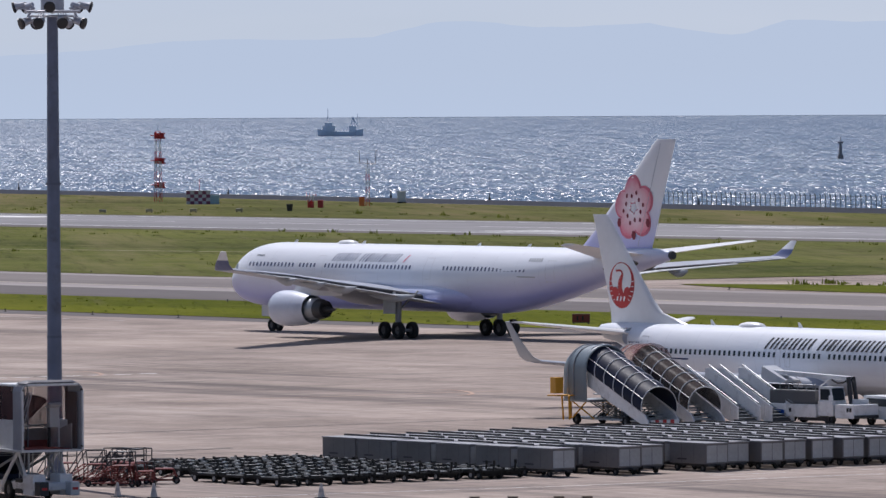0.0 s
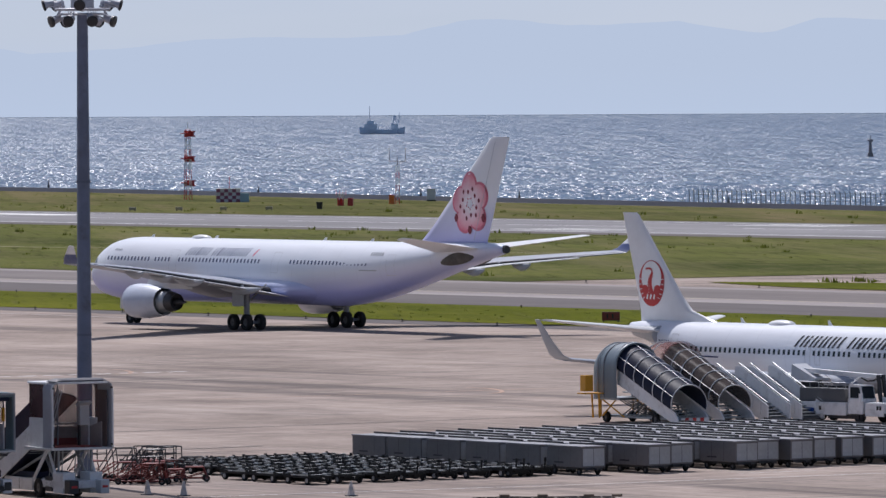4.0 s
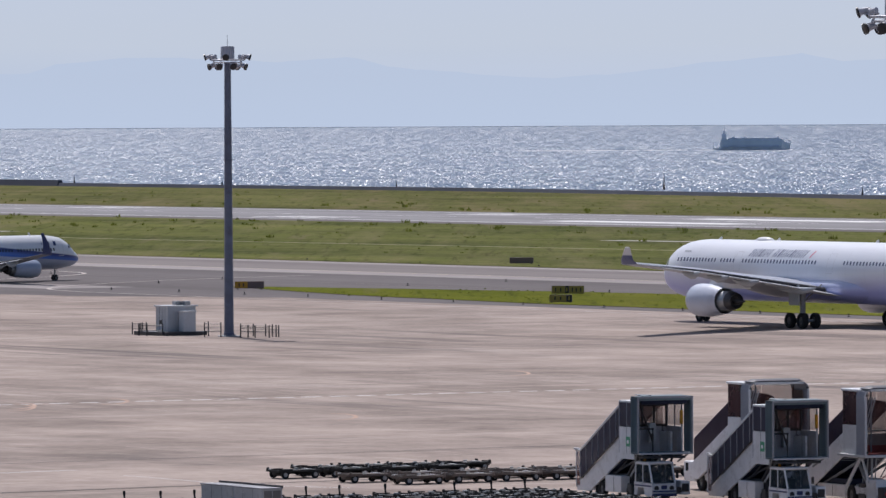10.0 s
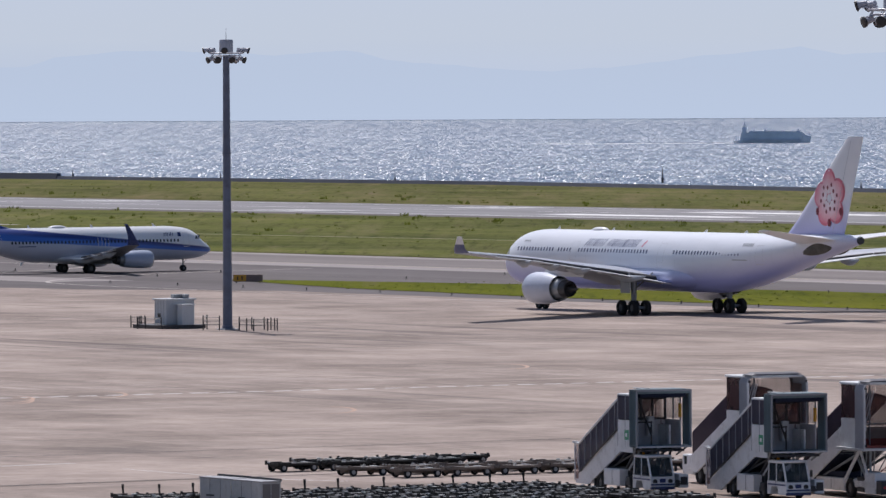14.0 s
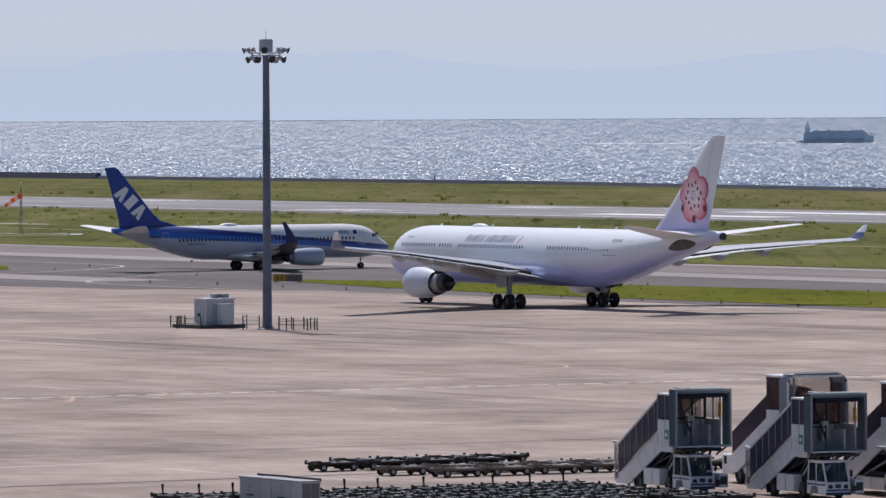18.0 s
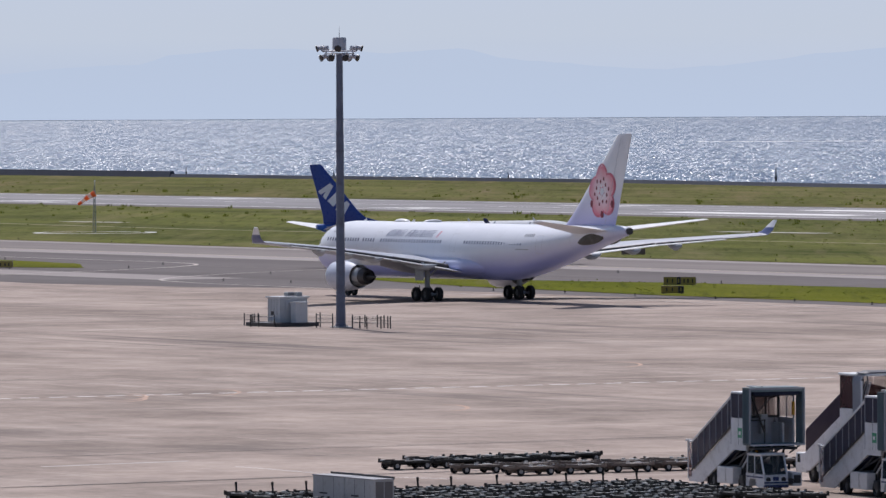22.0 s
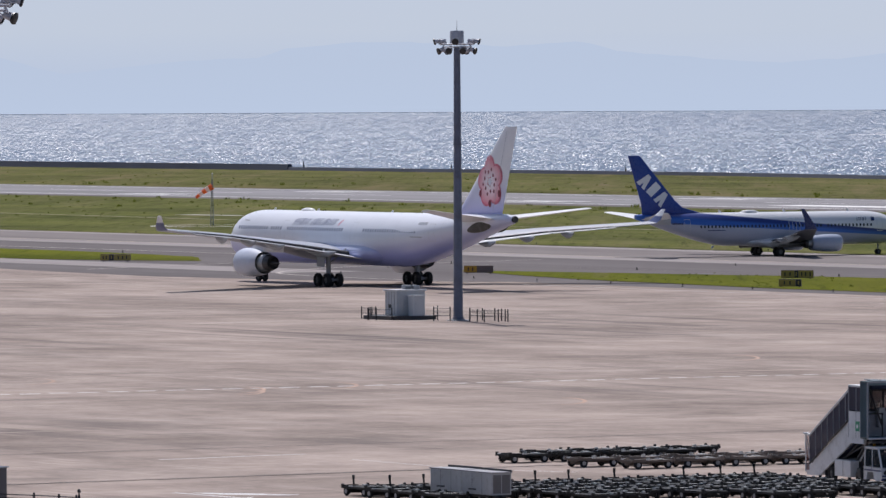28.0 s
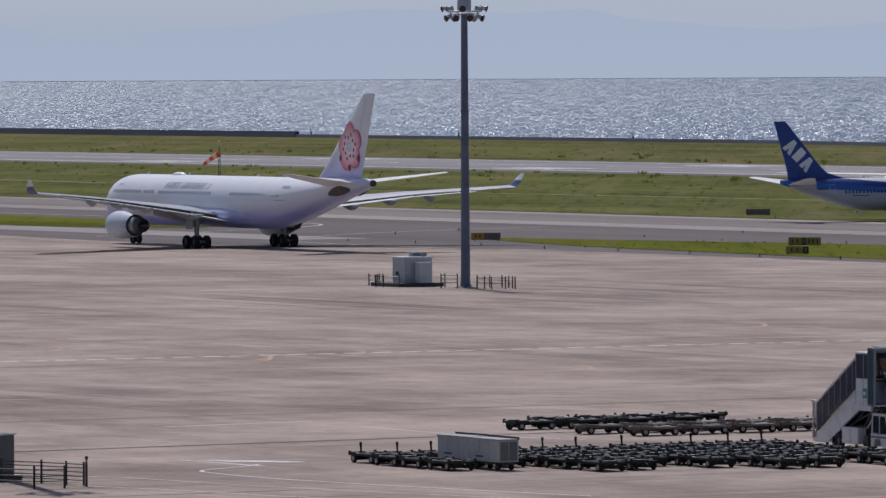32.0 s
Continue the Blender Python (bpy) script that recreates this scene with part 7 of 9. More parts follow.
    tube(bm, (2.9, 0.2, 2.95), (3.3, 0.2, 0.9), 0.14, seg=8)
    tube(bm, (2.9, -0.2, 2.95), (3.2, -0.2, 0.9), 0.14, seg=8)
    tube(bm, (2.6, 0, 2.7), (3.0, 0, 1.2), 0.07, seg=8)
    part("boom_mast", bm, DARK_METAL, t, "dark hydraulic mast")
    bm = bmesh.new()
    for a, b in zip([(1.2, 0, 2.75), (1.7, 0, 2.55), (2.3, 0, 2.6), (2.8, 0, 2.9)], [(1.7, 0, 2.55), (2.3, 0, 2.6), (2.8, 0, 2.9), (3.2, 0, 2.6)]):
        tube(bm, a, b, 0.05, seg=6)
    part("hose", bm, BLACK, t)
    boxed("generator", t, DARK_METAL, (-4.3, -3.4, -0.8, 0.8, 1.3, 2.4), 0.05)
    wheels(t, [(2.1, 1.0), (2.1, -1.0), (-2.4, 1.0), (-2.4, -1.0), (-3.5, 1.0), (-3.5, -1.0)], 1.1)
    return t


lift_truck()


def van():
    t = thing("van", "small white van beyond the service truck", "van", pose(-374.6, 310.6, 0, 0, 0, 4))
    bm = bmesh.new()
    prism(bm, [(-2.0, 0.35), (2.0, 0.35), (2.05, 0.9), (1.3, 1.1), (0.8, 1.75), (-1.9, 1.8), (-2.05, 1.1)], -0.8, 0.8)
    part("body", bm, WHITE, t)
    for s in (1, -1):
        bm = bmesh.new()
        prism(bm, [(-1.7, 1.15), (1.0, 1.15), (0.7, 1.6), (-1.65, 1.65)], s * 0.8 - 0.01, s * 0.8 + 0.012)
        part("side_window", bm, WINDOW, t)
    bm = bmesh.new()
    prism(bm, [(1.24, 1.12), (1.31, 1.12), (0.84, 1.7), (0.78, 1.7)], -0.7, 0.7)
    part("windscreen", bm, WINDOW, t)
    wheels(t, [(1.25, 0.72), (1.25, -0.72), (-1.3, 0.72), (-1.3, -0.72)], 0.72)


van()

# ---- carts and dollies ----
CART_WHEEL = wheel_mesh(0.2, 0.14, seg=12)
CART_GREY = plain("cart_panel_grey", (0.15, 0.144, 0.146), 0.55, wear=0.22, scale=0.7, dirt=(0.1, 0.1, 0.1))
ROOF_PALE = plain("cart_roof_pale", (0.27, 0.27, 0.29), 0.6, 0.1, wear=0.25)
CART_PALE = plain("cart_panel_pale", (0.4, 0.41, 0.42), 0.55, wear=0.25, scale=0.7, dirt=(0.2, 0.18, 0.17))


def container_cart(m, body, label, hw=0.78):
    """Closed baggage cart, hw its half width; x along the train."""
    t = thing("baggage_cart", label, "baggage cart", m, "baggage carts")
    boxed("box", t, body, (-1.55, 1.55, -hw, hw, 0.42, 1.5), 0.02)
    boxed("roof", t, ROOF_PALE, (-1.6, 1.6, -hw - 0.04, hw + 0.04, 1.5, 1.56), 0.015, "pale metal roof")
    bm = bmesh.new()
    box(bm, -1.55, 1.55, 0.18 - hw, hw - 0.18, 0.28, 0.42)
    tube(bm, (1.5, 0, 0.36), (1.95, 0, 0.32), 0.05, seg=6)
    part("frame", bm, DARK_METAL, t)
    bm = bmesh.new()
    box(bm, -1.6, 1.6, hw - 0.06, hw + 0.02, 1.555, 1.66)
    part("roof_rail", bm, DARK_METAL, t, "dark rail along the roof edge")
    for s in (1, -1):
        bm = bmesh.new()
        box(bm, -0.9, -0.1, s * (hw + 0.005) - 0.005, s * (hw + 0.005) + 0.005, 0.62, 0.7)
        part("label_bar", bm, DARK_METAL, t)
    bm = bmesh.new()
    box(bm, 1.552, 1.56, 0.08 - hw, -0.02, 0.5, 1.42)
    box(bm, 1.552, 1.56, 0.02, hw - 0.08, 0.5, 1.42)
    part("end_door", bm, CART_PALE if body is CART_GREY else CART_GREY, t, "paler end doors" if body is CART_GREY else "darker end doors")
    for x in (-0.52, 0.52):
        boxed("panel_seam", t, DARK_METAL, (x - 0.007, x + 0.007, -hw - 0.005, -hw + 0.002, 0.46, 1.48))
    for x in (-1.1, 1.1):
        for y in (0.18 - hw, hw - 0.18):
            share("wheel", CART_WHEEL, t, Matrix.Translation((x, y, 0.2)))
    return t


DOLLY_DARK = plain("dolly_black_grey", (0.036, 0.036, 0.036), 0.55, 0.0, wear=0.35, spec=0.2)
DOLLY_BROWN = plain("dolly_brown", (0.185, 0.155, 0.135), 0.6, 0.0, wear=0.35, spec=0.2)
ROLLER = plain("roller_steel", (0.14, 0.14, 0.135), 0.6, 0.0, wear=0.4, scale=2.0, spec=0.1)


BRIGHT_PLATE = plain("worn_bright_plate", (0.6, 0.59, 0.57), 0.45, 0.1)
HUB_GREY = plain("hub_grey_paint", (0.36, 0.36, 0.36), 0.5, 0.1)
TAN_ROLLER = plain("roller_tan", (0.3, 0.27, 0.245), 0.6, wear=0.4, scale=2.0, spec=0.1)


DOLLY_WHEEL = wheel_mesh(0.23, 0.15, seg=14)


def hub_mesh():
    bm = bmesh.new()
    bmesh.ops.create_cone(bm, cap_ends=True, segments=12, radius1=0.115, radius2=0.115, depth=0.156, matrix=pose(0, 0, 0, 90))
    me = bpy.data.meshes.new("hub")
    bm.to_mesh(me)
    bm.free()
    me.materials.append(HUB_GREY)
    return me


DOLLY_HUB = hub_mesh()


def dolly(m, mat, label, bar_up, q=0.76):
    """Flat roller dolly; x along the train, q its share of full length."""
    t = thing("cargo_dolly", label, "dolly", m, "cargo dollies")
    bm = bmesh.new()
    for s in (1, -1):
        box(bm, -1.62 * q, 1.62 * q, s * 0.74 - 0.04, s * 0.74 + 0.04, 0.37, 0.48)
    for x in (-1.58 * q, -0.55 * q, 0.55 * q, 1.58 * q):
        box(bm, x - 0.05, x + 0.05, -0.74, 0.74, 0.38, 0.47)
    for x in (-1.52 * q, 1.5 * q):
        for y in (-0.74, 0.74):
            box(bm, x - 0.06, x + 0.06, y - 0.05, y + 0.05, 0.46, 0.6)
    part("frame", bm, mat, t)
    bm = bmesh.new()
    box(bm, -1.5 * q, 1.5 * q, -0.14, 0.14, 0.24, 0.38)
    for x in (-1.15 * q, 1.15 * q):
        box(bm, x - 0.1, x + 0.1, -0.6, 0.6, 0.14, 0.38)
        box(bm, x - 0.32, x + 0.32, -0.5, 0.5, 0.3, 0.38)
    part("underframe", bm, mat, t)
    for s in (1, -1):
        boxed("side_stop", t, mat, (-1.5 * q, -0.3, s * 0.74 - 0.025, s * 0.74 + 0.025, 0.478, 0.53))
    bm = bmesh.new()
    ridge = [(-1.5 * q, 0.39)]
    for k in range(10):
        ridge += [(q * (-1.47 + k * 0.3), 0.42), (q * (-1.37 + k * 0.3), 0.472), (q * (-1.27 + k * 0.3), 0.472), (q * (-1.19 + k * 0.3), 0.42)]
    prism(bm, ridge + [(1.52 * q, 0.39)], -0.66, 0.66)
    part("roller_bed", bm, TAN_ROLLER if mat is DOLLY_BROWN else ROLLER, t, "worn steel roller bed")
    boxed("turntable_plate", t, BRIGHT_PLATE, (0.85 * q, 1.1 * q, -0.3, 0.42, 0.482, 0.52), 0.0, "bright worn plate")
    boxed("corner_plate", t, BRIGHT_PLATE, (-1.55 * q, -1.3 * q, 0.4, 0.66, 0.482, 0.53), 0.0, "bright worn plate")
    boxed("edge_plate", t, BRIGHT_PLATE, (-0.62 * q, -0.3 * q, -0.8, -0.7, 0.478, 0.53), 0.0, "bright worn plate")
    boxed("edge_plate", t, BRIGHT_PLATE, (0.5 * q, 0.72 * q, 0.68, 0.8, 0.478, 0.54), 0.0)
    for x in (-1.58 * q, 1.58 * q):
        bm = bmesh.new()
        prism(bm, [(x - 0.03, 0.48), (x + 0.03, 0.48), (x + 0.03, 0.54), (x - 0.03, 0.54)], -0.76, 0.2)
        part("end_stop", bm, mat, t)
    bm = bmesh.new()
    if bar_up:
        tube(bm, (-1.66 * q, 0, 0.4), (-1.75 * q, 0, 0.8), 0.05, seg=6)
        tube(bm, (-1.75 * q, 0, 0.8), (-1.75 * q, 0, 1.0), 0.075, seg=6)
    else:
        tube(bm, (1.6 * q, 0, 0.36), (2.0 * q, 0, 0.3), 0.05, seg=6)
    part("tow_bar", bm, mat, t)
    for x in (-1.15 * q, 1.15 * q):
        for y in (-0.66, 0.66):
            w = share("wheel", DOLLY_WHEEL, t, Matrix.Translation((x, y, 0.23)))
            share("hub", DOLLY_HUB, w, Matrix.Identity(4))
    return t


def lay(first, spots):
    """Copies of a thing at (x, y, turn)."""
    for x, y, a in spots:
        copy_thing(first, pose(x, y, 0, 0, 0, a))


rng = random.Random(7)
cart0 = container_cart(pose(-354.6, 255.0, 0, 0, 0, 0), CART_GREY, "closed grey baggage cart with pale roof, parked in a row")
spots = []
for r in range(15):
    y = 255.0 + r * 1.98
    n = 6 if r not in (1, 4) else 5
    for k in range(n):
        if r == 0 and k == 0:
            continue
        spots.append((-354.8 + k * 3.62 + rng.uniform(-0.1, 0.1) + (0.6 if r in (2, 5, 7) else 0.0), y + rng.uniform(-0.06, 0.06), rng.uniform(-0.8, 0.8)))
lay(cart0, spots)
pale = container_cart(pose(-345.2, 189.1, 0, 0, 0, 1), CART_PALE, "closed pale grey baggage cart among empty dollies", 0.55)
lay(pale, [(-341.7, 188.95, -1)])

dol_down = dolly(pose(-356.2, 252.6, 0), DOLLY_DARK, "empty dark roller dolly standing in a dense row", False)
dol_up = dolly(pose(-337.3, 251.0, 0, 0, 0, 180), DOLLY_DARK, "empty dark roller dolly with its tow bar raised", True)
spots, ups = [], []
# field beside the baggage carts
for r in range(8):
    y = 252.6 - r * 2.05
    for k in range(7):
        if r == 0 and k == 0 or r == 7 and k < 4:
            continue
        q = (-356.2 + k * 3.1 + rng.uniform(-0.15, 0.15), y + rng.uniform(-0.14, 0.14), rng.uniform(-3, 3))
        if k == 6 and r < 6:
            ups.append((q[0], q[1], q[2] + 180))
        else:
            spots.append(q)
# great field: rows end raggedly towards the service road
ROW_ENDS = (4, 1, 3, 5, 5, 4, 5, 6, 6, 5, 6, 6)
for r, n in enumerate(ROW_ENDS):
    y = 186.9 if r == 0 else 186.4 + r * 2.1 + (0.35 if r > 6 else 0.0)
    for k in range(n):
        x = (-350.6 + k * 2.75) if r == 0 else (-349.7 + k * 2.98)
        q = (x + rng.uniform(-0.15, 0.15), y + rng.uniform(-0.14, 0.14), rng.uniform(-3, 3))
        if k == 0 and r not in (3, 4, 8):
            ups.append(q)
        else:
            spots.append(q)
lay(dol_down, spots)
# dark train behind the stairs
train = dolly(pose(-377.6, 211.1, 0, 0, 0, 90), DOLLY_DARK, "short dark dolly standing in a train behind others", False, 0.82)
lay(train, [(x + rng.uniform(-0.15, 0.15), 211.1 + k * 3.1 + c * 2.9, 90 + rng.uniform(-2, 2)) for c, x in enumerate((-377.6, -380.2)) for k in range(4) if c + k])
lay(dol_up, ups)
brown = dolly(pose(-371.2, 211.8, 0, 0, 0, 90), DOLLY_BROWN, "empty brown roller dolly standing in a line", False, 0.8)
spots = []
for c, x in enumerate((-367.8, -371.2)):
    for k in range(6):
        if c == 1 and k == 0:
            continue
        spots.append((x + rng.uniform(-0.2, 0.2), 213.2 + k * 3.1 - c * 1.4, 90 + rng.uniform(-2, 2)))
lay(brown, spots)


# ---- red ladder carts ----
RUST = plain("ladder_rust_red", (0.2, 0.035, 0.03), 0.6, 0.1, wear=0.35)


def ladder_cart(m, h):
    t = thing("ladder_cart", "rusty red wheeled service ladder with guard rails", "ladder", m, "service ladders")
    bm = bmesh.new()
    for s in (1, -1):
        tube(bm, (-1.4, s * 0.45, 0.2), (0.0, s * 0.45, h * 0.6), 0.035, seg=6)
        tube(bm, (0.0, s * 0.45, h * 0.6), (1.0, s * 0.45, h * 0.6), 0.035, seg=6)
        tube(bm, (1.0, s * 0.45, h * 0.6), (1.2, s * 0.45, 0.2), 0.035, seg=6)
        tube(bm, (0.0, s * 0.45, h * 0.6), (0.0, s * 0.45, 0.2), 0.03, seg=6)
        tube(bm, (-1.4, s * 0.45, 0.2), (1.2, s * 0.45, 0.2), 0.035, seg=6)
        tube(bm, (0.0, s * 0.45, 0.2), (1.1, s * 0.45, h * 0.4), 0.025, seg=6)
    part("ladder_frame", bm, RUST, t)
    bars = [((1.0, -0.45, h), (1.0, 0.45, h), 0.03)]
    for q in (0.45, -0.45):
        bars += [((-0.9, q, h * 0.35), (-0.1, q, h), 0.03), ((-0.1, q, h), (1.0, q, h), 0.03), ((1.0, q, h), (1.0, q, h * 0.6), 0.03), ((-0.1, q, h), (0.0, q, h * 0.6), 0.03), ((0.0, q, h * 0.8), (1.0, q, h * 0.8), 0.025)]
    rods("guard_rail", t, BLACK_STEEL, bars)
    boxed("platform", t, RUST, (0.0, 1.0, -0.45, 0.45, h * 0.6, h * 0.6 + 0.04))
    for k in range(5):
        u = (k + 0.5) / 5
        boxed("rung", t, RUST, (-1.4 + 1.4 * u - 0.08, -1.4 + 1.4 * u + 0.08, -0.45, 0.45, 0.2 + (h * 0.6 - 0.2) * u, 0.23 + (h * 0.6 - 0.2) * u))
    for x in (-1.3, 1.15):
        for y in (-0.45, 0.45):
            share("wheel", CART_WHEEL, t, Matrix.Translation((x, y, 0.2)) @ Matrix.Diagonal((0.9, 0.8, 0.9, 1)) @ Matrix.Translation((0, 0, -0.02)))
    return t


lad = ladder_cart(pose(-345.0, 231.0, 0, 0, 0, 70), 1.85)
lay(lad, [(-345.2, 234.0, 75), (-344.2, 232.9, 100), (-346.0, 233.2, 85), (-342.9, 231.4, 35), (-347.2, 230.6, 90)])
low = ladder_cart(pose(-344.2, 234.8, 0, 0, 0, 60), 1.3)
lay(low, [(-342.5, 233.0, -30), (-347.8, 233.9, 80), (-344.6, 232.6, 160)])

# ---- traffic cones ----
CONE_WHITE = plain("cone_faded_white", (0.6, 0.56, 0.54), 0.6)


def traffic_cone(m):
    t = thing("traffic_cone", "faded pale traffic cone on the apron", "traffic cone", m, "traffic cones")
    bm = bmesh.new()
    tube(bm, (0, 0, 0.05), (0, 0, 0.75), 0.2, 0.05, 14)
    part("cone", bm, CONE_WHITE, t, "", True)
    bm = bmesh.new()
    tube(bm, (0, 0, 0.3), (0, 0, 0.48), 0.148, 0.108, 14)
    part("band", bm, plain("cone_band_grey", (0.42, 0.4, 0.4), 0.6), t)
    bm = bmesh.new()
    box(bm, -0.25, 0.25, -0.25, 0.25, 0, 0.05, 0.01)
    part("foot", bm, BLACK, t)
    return t


cone0 = traffic_cone(pose(-333.9, 225.5, 0))
lay(cone0, [(-331.8, 226.3, 0), (-326.0, 232.6, 0)])

# ---- pile of dismantled dolly frames ----
def scrap_rack(m):
    t = thing("dolly_stack", "stack of rusty dolly frames lying on the apron", "frame stack", m)
    r = random.Random(3)
    for k in range(12):
        x = -3.4 + (k % 6) * 1.15
        bm = bmesh.new()
        box(bm, x - 0.75, x + 0.55, -0.8, -0.68, 0.0, 0.13)
        box(bm, x - 0.75, x + 0.55, 0.68, 0.8, 0.0, 0.13)
        for q in range(3):
            box(bm, x - 0.7 + q * 0.55, x - 0.6 + q * 0.55, -0.7, 0.7, 0.02, 0.11)
        part("dolly_frame", bm, DOLLY_BROWN, t, "", local=Matrix.Translation((0, r.uniform(-0.2, 0.2), 0.14 * (k // 6))))
    for x in (-2.6, -0.7, 1.6, 3.0):
        boxed("timber", t, plain("weathered_timber", (0.2, 0.15, 0.11), 0.8), (x - 0.25, x + 0.25, -0.5, 0.5, 0.29, 0.42), 0.01)
    return t


scrap_rack(pose(-314.0, 236.6, 0, 0, 0, 55))

# ---- airfield signs ----
SIGN_YELLOW = plain("sign_faded_yellow", (0.36, 0.27, 0.06), 0.5, wear=0.2)
SIGN_DARK = plain("sign_back_brown", (0.19, 0.135, 0.12), 0.6, wear=0.25)
SIGN_ORANGE = plain("sign_orange", (0.55, 0.28, 0.02), 0.5, wear=0.2)


def guidance_sign(m, w, h, panels, label):
    """Low sign box on short legs; its face looks along -y. panels: (from, to, material, bars)."""
    t = thing("guidance_sign", label, "airfield sign", m, "guidance signs")
    bm = bmesh.new()
    box(bm, -w / 2, w / 2, -0.12, 0.12, 0.15, 0.15 + h, 0.02)
    part("housing", bm, SIGN_DARK, t)
    for s in (-0.4, 0.4):
        bm = bmesh.new()
        tube(bm, (s * w, 0, 0), (s * w, 0, 0.16), 0.06, seg=8)
        part("leg", bm, DARK_METAL, t)
    for a, b, mat, bars in panels:
        for side in (-1, 1):
            bm = bmesh.new()
            box(bm, a * w - w / 2 + 0.03, b * w - w / 2 - 0.03, side * 0.125 - 0.006, side * 0.125 + 0.006, 0.2, 0.1 + h)
            part("panel", bm, mat, t)
            for c in bars:
                bm = bmesh.new()
                x = c * w - w / 2
                box(bm, x - 0.07, x + 0.07, side * 0.134 - 0.004, side * 0.134 + 0.004, 0.15 + h * 0.25, 0.15 + h * 0.75)
                part("sign_bar", bm, BLACK if mat is not BLACK else SIGN_YELLOW, t)
    return t


FACE = 52.0
guidance_sign(pose(-729.4, 441.7, 0, 0, 0, FACE), 3.5, 0.85, [(0, 0.42, SIGN_YELLOW, (0.12, 0.28)), (0.42, 0.53, BLACK, (0.47,)), (0.53, 1, SIGN_YELLOW, (0.64, 0.76, 0.9))], "faded yellow and black taxiway guidance sign on the grass")
guidance_sign(pose(-698.3, 422.0, 0, 0, 0, FACE), 2.35, 0.75, [(0, 0.75, SIGN_YELLOW, (0.25, 0.5)), (0.75, 1, BLACK, (0.87,))], "shorter faded yellow taxiway guidance sign on the grass")
guidance_sign(pose(-774.9, 427.6, 0, 0, 0, FACE), 3.3, 0.8, [(0, 0.45, SIGN_ORANGE, (0.15, 0.3))], "orange and brown guidance sign at the grass tip")
guidance_sign(pose(-875.5, 523.2, 0, 0, 0, FACE), 3.1, 0.75, [], "brown back of a guidance sign on grass")
guidance_sign(pose(-861.0, 424.8, 0, 0, 0, FACE), 3.7, 0.8, [(0, 0.3, SIGN_YELLOW, (0.1, 0.2)), (0.3, 0.45, BLACK, (0.37,)), (0.45, 1, SIGN_YELLOW, (0.6, 0.75, 0.88))], "dark yellow guidance sign on the grass point")
guidance_sign(pose(-560.5, 428.5, 0, 0, 0, FACE), 1.6, 0.8, [(0, 1, plain("sign_red", (0.2, 0.03, 0.03), 0.5), (0.3, 0.6))], "dark red guidance sign beside the apron")


# ---- windsock ----
def cloth(name, color):
    """Thin cloth that lets the sun glow through."""
    n = Nodes(name)
    n.out(n.mix(n.noise(n.coord(), 2.0, 4), shade(color, 0.85), color), 0.9)
    thru, both = n.add("ShaderNodeBsdfTranslucent"), n.add("ShaderNodeMixShader")
    thru.inputs["Color"].default_value = (*color, 1)
    both.inputs[0].default_value = 0.55
    n.t.links.new(n.b.outputs[0], both.inputs[1])
    n.t.links.new(thru.outputs[0], both.inputs[2])
    n.t.links.new(both.outputs[0], n.t.nodes["Material Output"].inputs["Surface"])
    return n.m


SOCK_ORANGE, SOCK_WHITE = cloth("sock_orange", (0.85, 0.22, 0.07)), cloth("sock_white", (0.85, 0.8, 0.78))


def windsock():
    t = thing("windsock", "orange and white windsock on a lattice mast", "windsock", pose(-1085.6, 552.3, 0))
    bm = bmesh.new()
    for a in (0, 2.1, 4.2):
        x, y = 0.3 * math.cos(a), 0.3 * math.sin(a)
        tube(bm, (x, y, 0), (x * 0.35, y * 0.35, 7.2), 0.05, seg=6)
        for k in range(8):
            b = a + 2.1
            tube(bm, (x * (1 - k * 0.08), y * (1 - k * 0.08), k * 0.9), (0.3 * math.cos(b) * (1 - (k + 1) * 0.08), 0.3 * math.sin(b) * (1 - (k + 1) * 0.08), (k + 1) * 0.9), 0.03, seg=5)
    part("mast", bm, STEEL, t)
    bm = bmesh.new()
    tube(bm, (0, 0, 7.2), (0, 0, 7.9), 0.06, seg=8)
    bmesh.ops.create_icosphere(bm, subdivisions=1, radius=0.16, matrix=Matrix.Translation((0, 0, 8.0)))
    part("top_lamp", bm, LIGHT_GREY, t)
    for k in range(5):
        u0, u1 = k / 5, (k + 1) / 5
        def c(u):
            return (0.08 - 2.6 * u * 0.62, -2.6 * u * 0.78, 6.1 - 1.2 * u - 0.5 * u * u)
        bm = bmesh.new()
        tube(bm, c(u0), c(u1), 0.48 - 0.26 * u0, 0.48 - 0.26 * u1, 14, caps=False)
        part("sock_band", bm, SOCK_ORANGE if k % 2 == 0 else SOCK_WHITE, t, "orange band" if k % 2 == 0 else "white band", True)
    bm = bmesh.new()
    ring = [(0.5 * math.cos(q) * 0.78, -0.5 * math.cos(q) * 0.62, 6.1 + 0.5 * math.sin(q)) for q in [2 * math.pi * k / 12 for k in range(12)]]
    for p, q in zip(ring, ring[1:] + ring[:1]):
        tube(bm, p, q, 0.04, seg=5)
    part("hoop", bm, STEEL, t)
    return t


windsock()
# pale circle of the windsock yard
bm = bmesh.new()
inner, outer = [], []
for k in range(72):
    a = 2 * math.pi * k / 72
    outer.append(bm.verts.new((-1085.6 + 9.6 * math.cos(a), 552.3 + 9.6 * math.sin(a), 0.07)))
    inner.append(bm.verts.new((-1085.6 + 8.3 * math.cos(a), 552.3 + 8.3 * math.sin(a), 0.07)))
for k in range(72):
    bm.faces.new((outer[k], outer[(k + 1) % 72], inner[(k + 1) % 72], inner[k]))
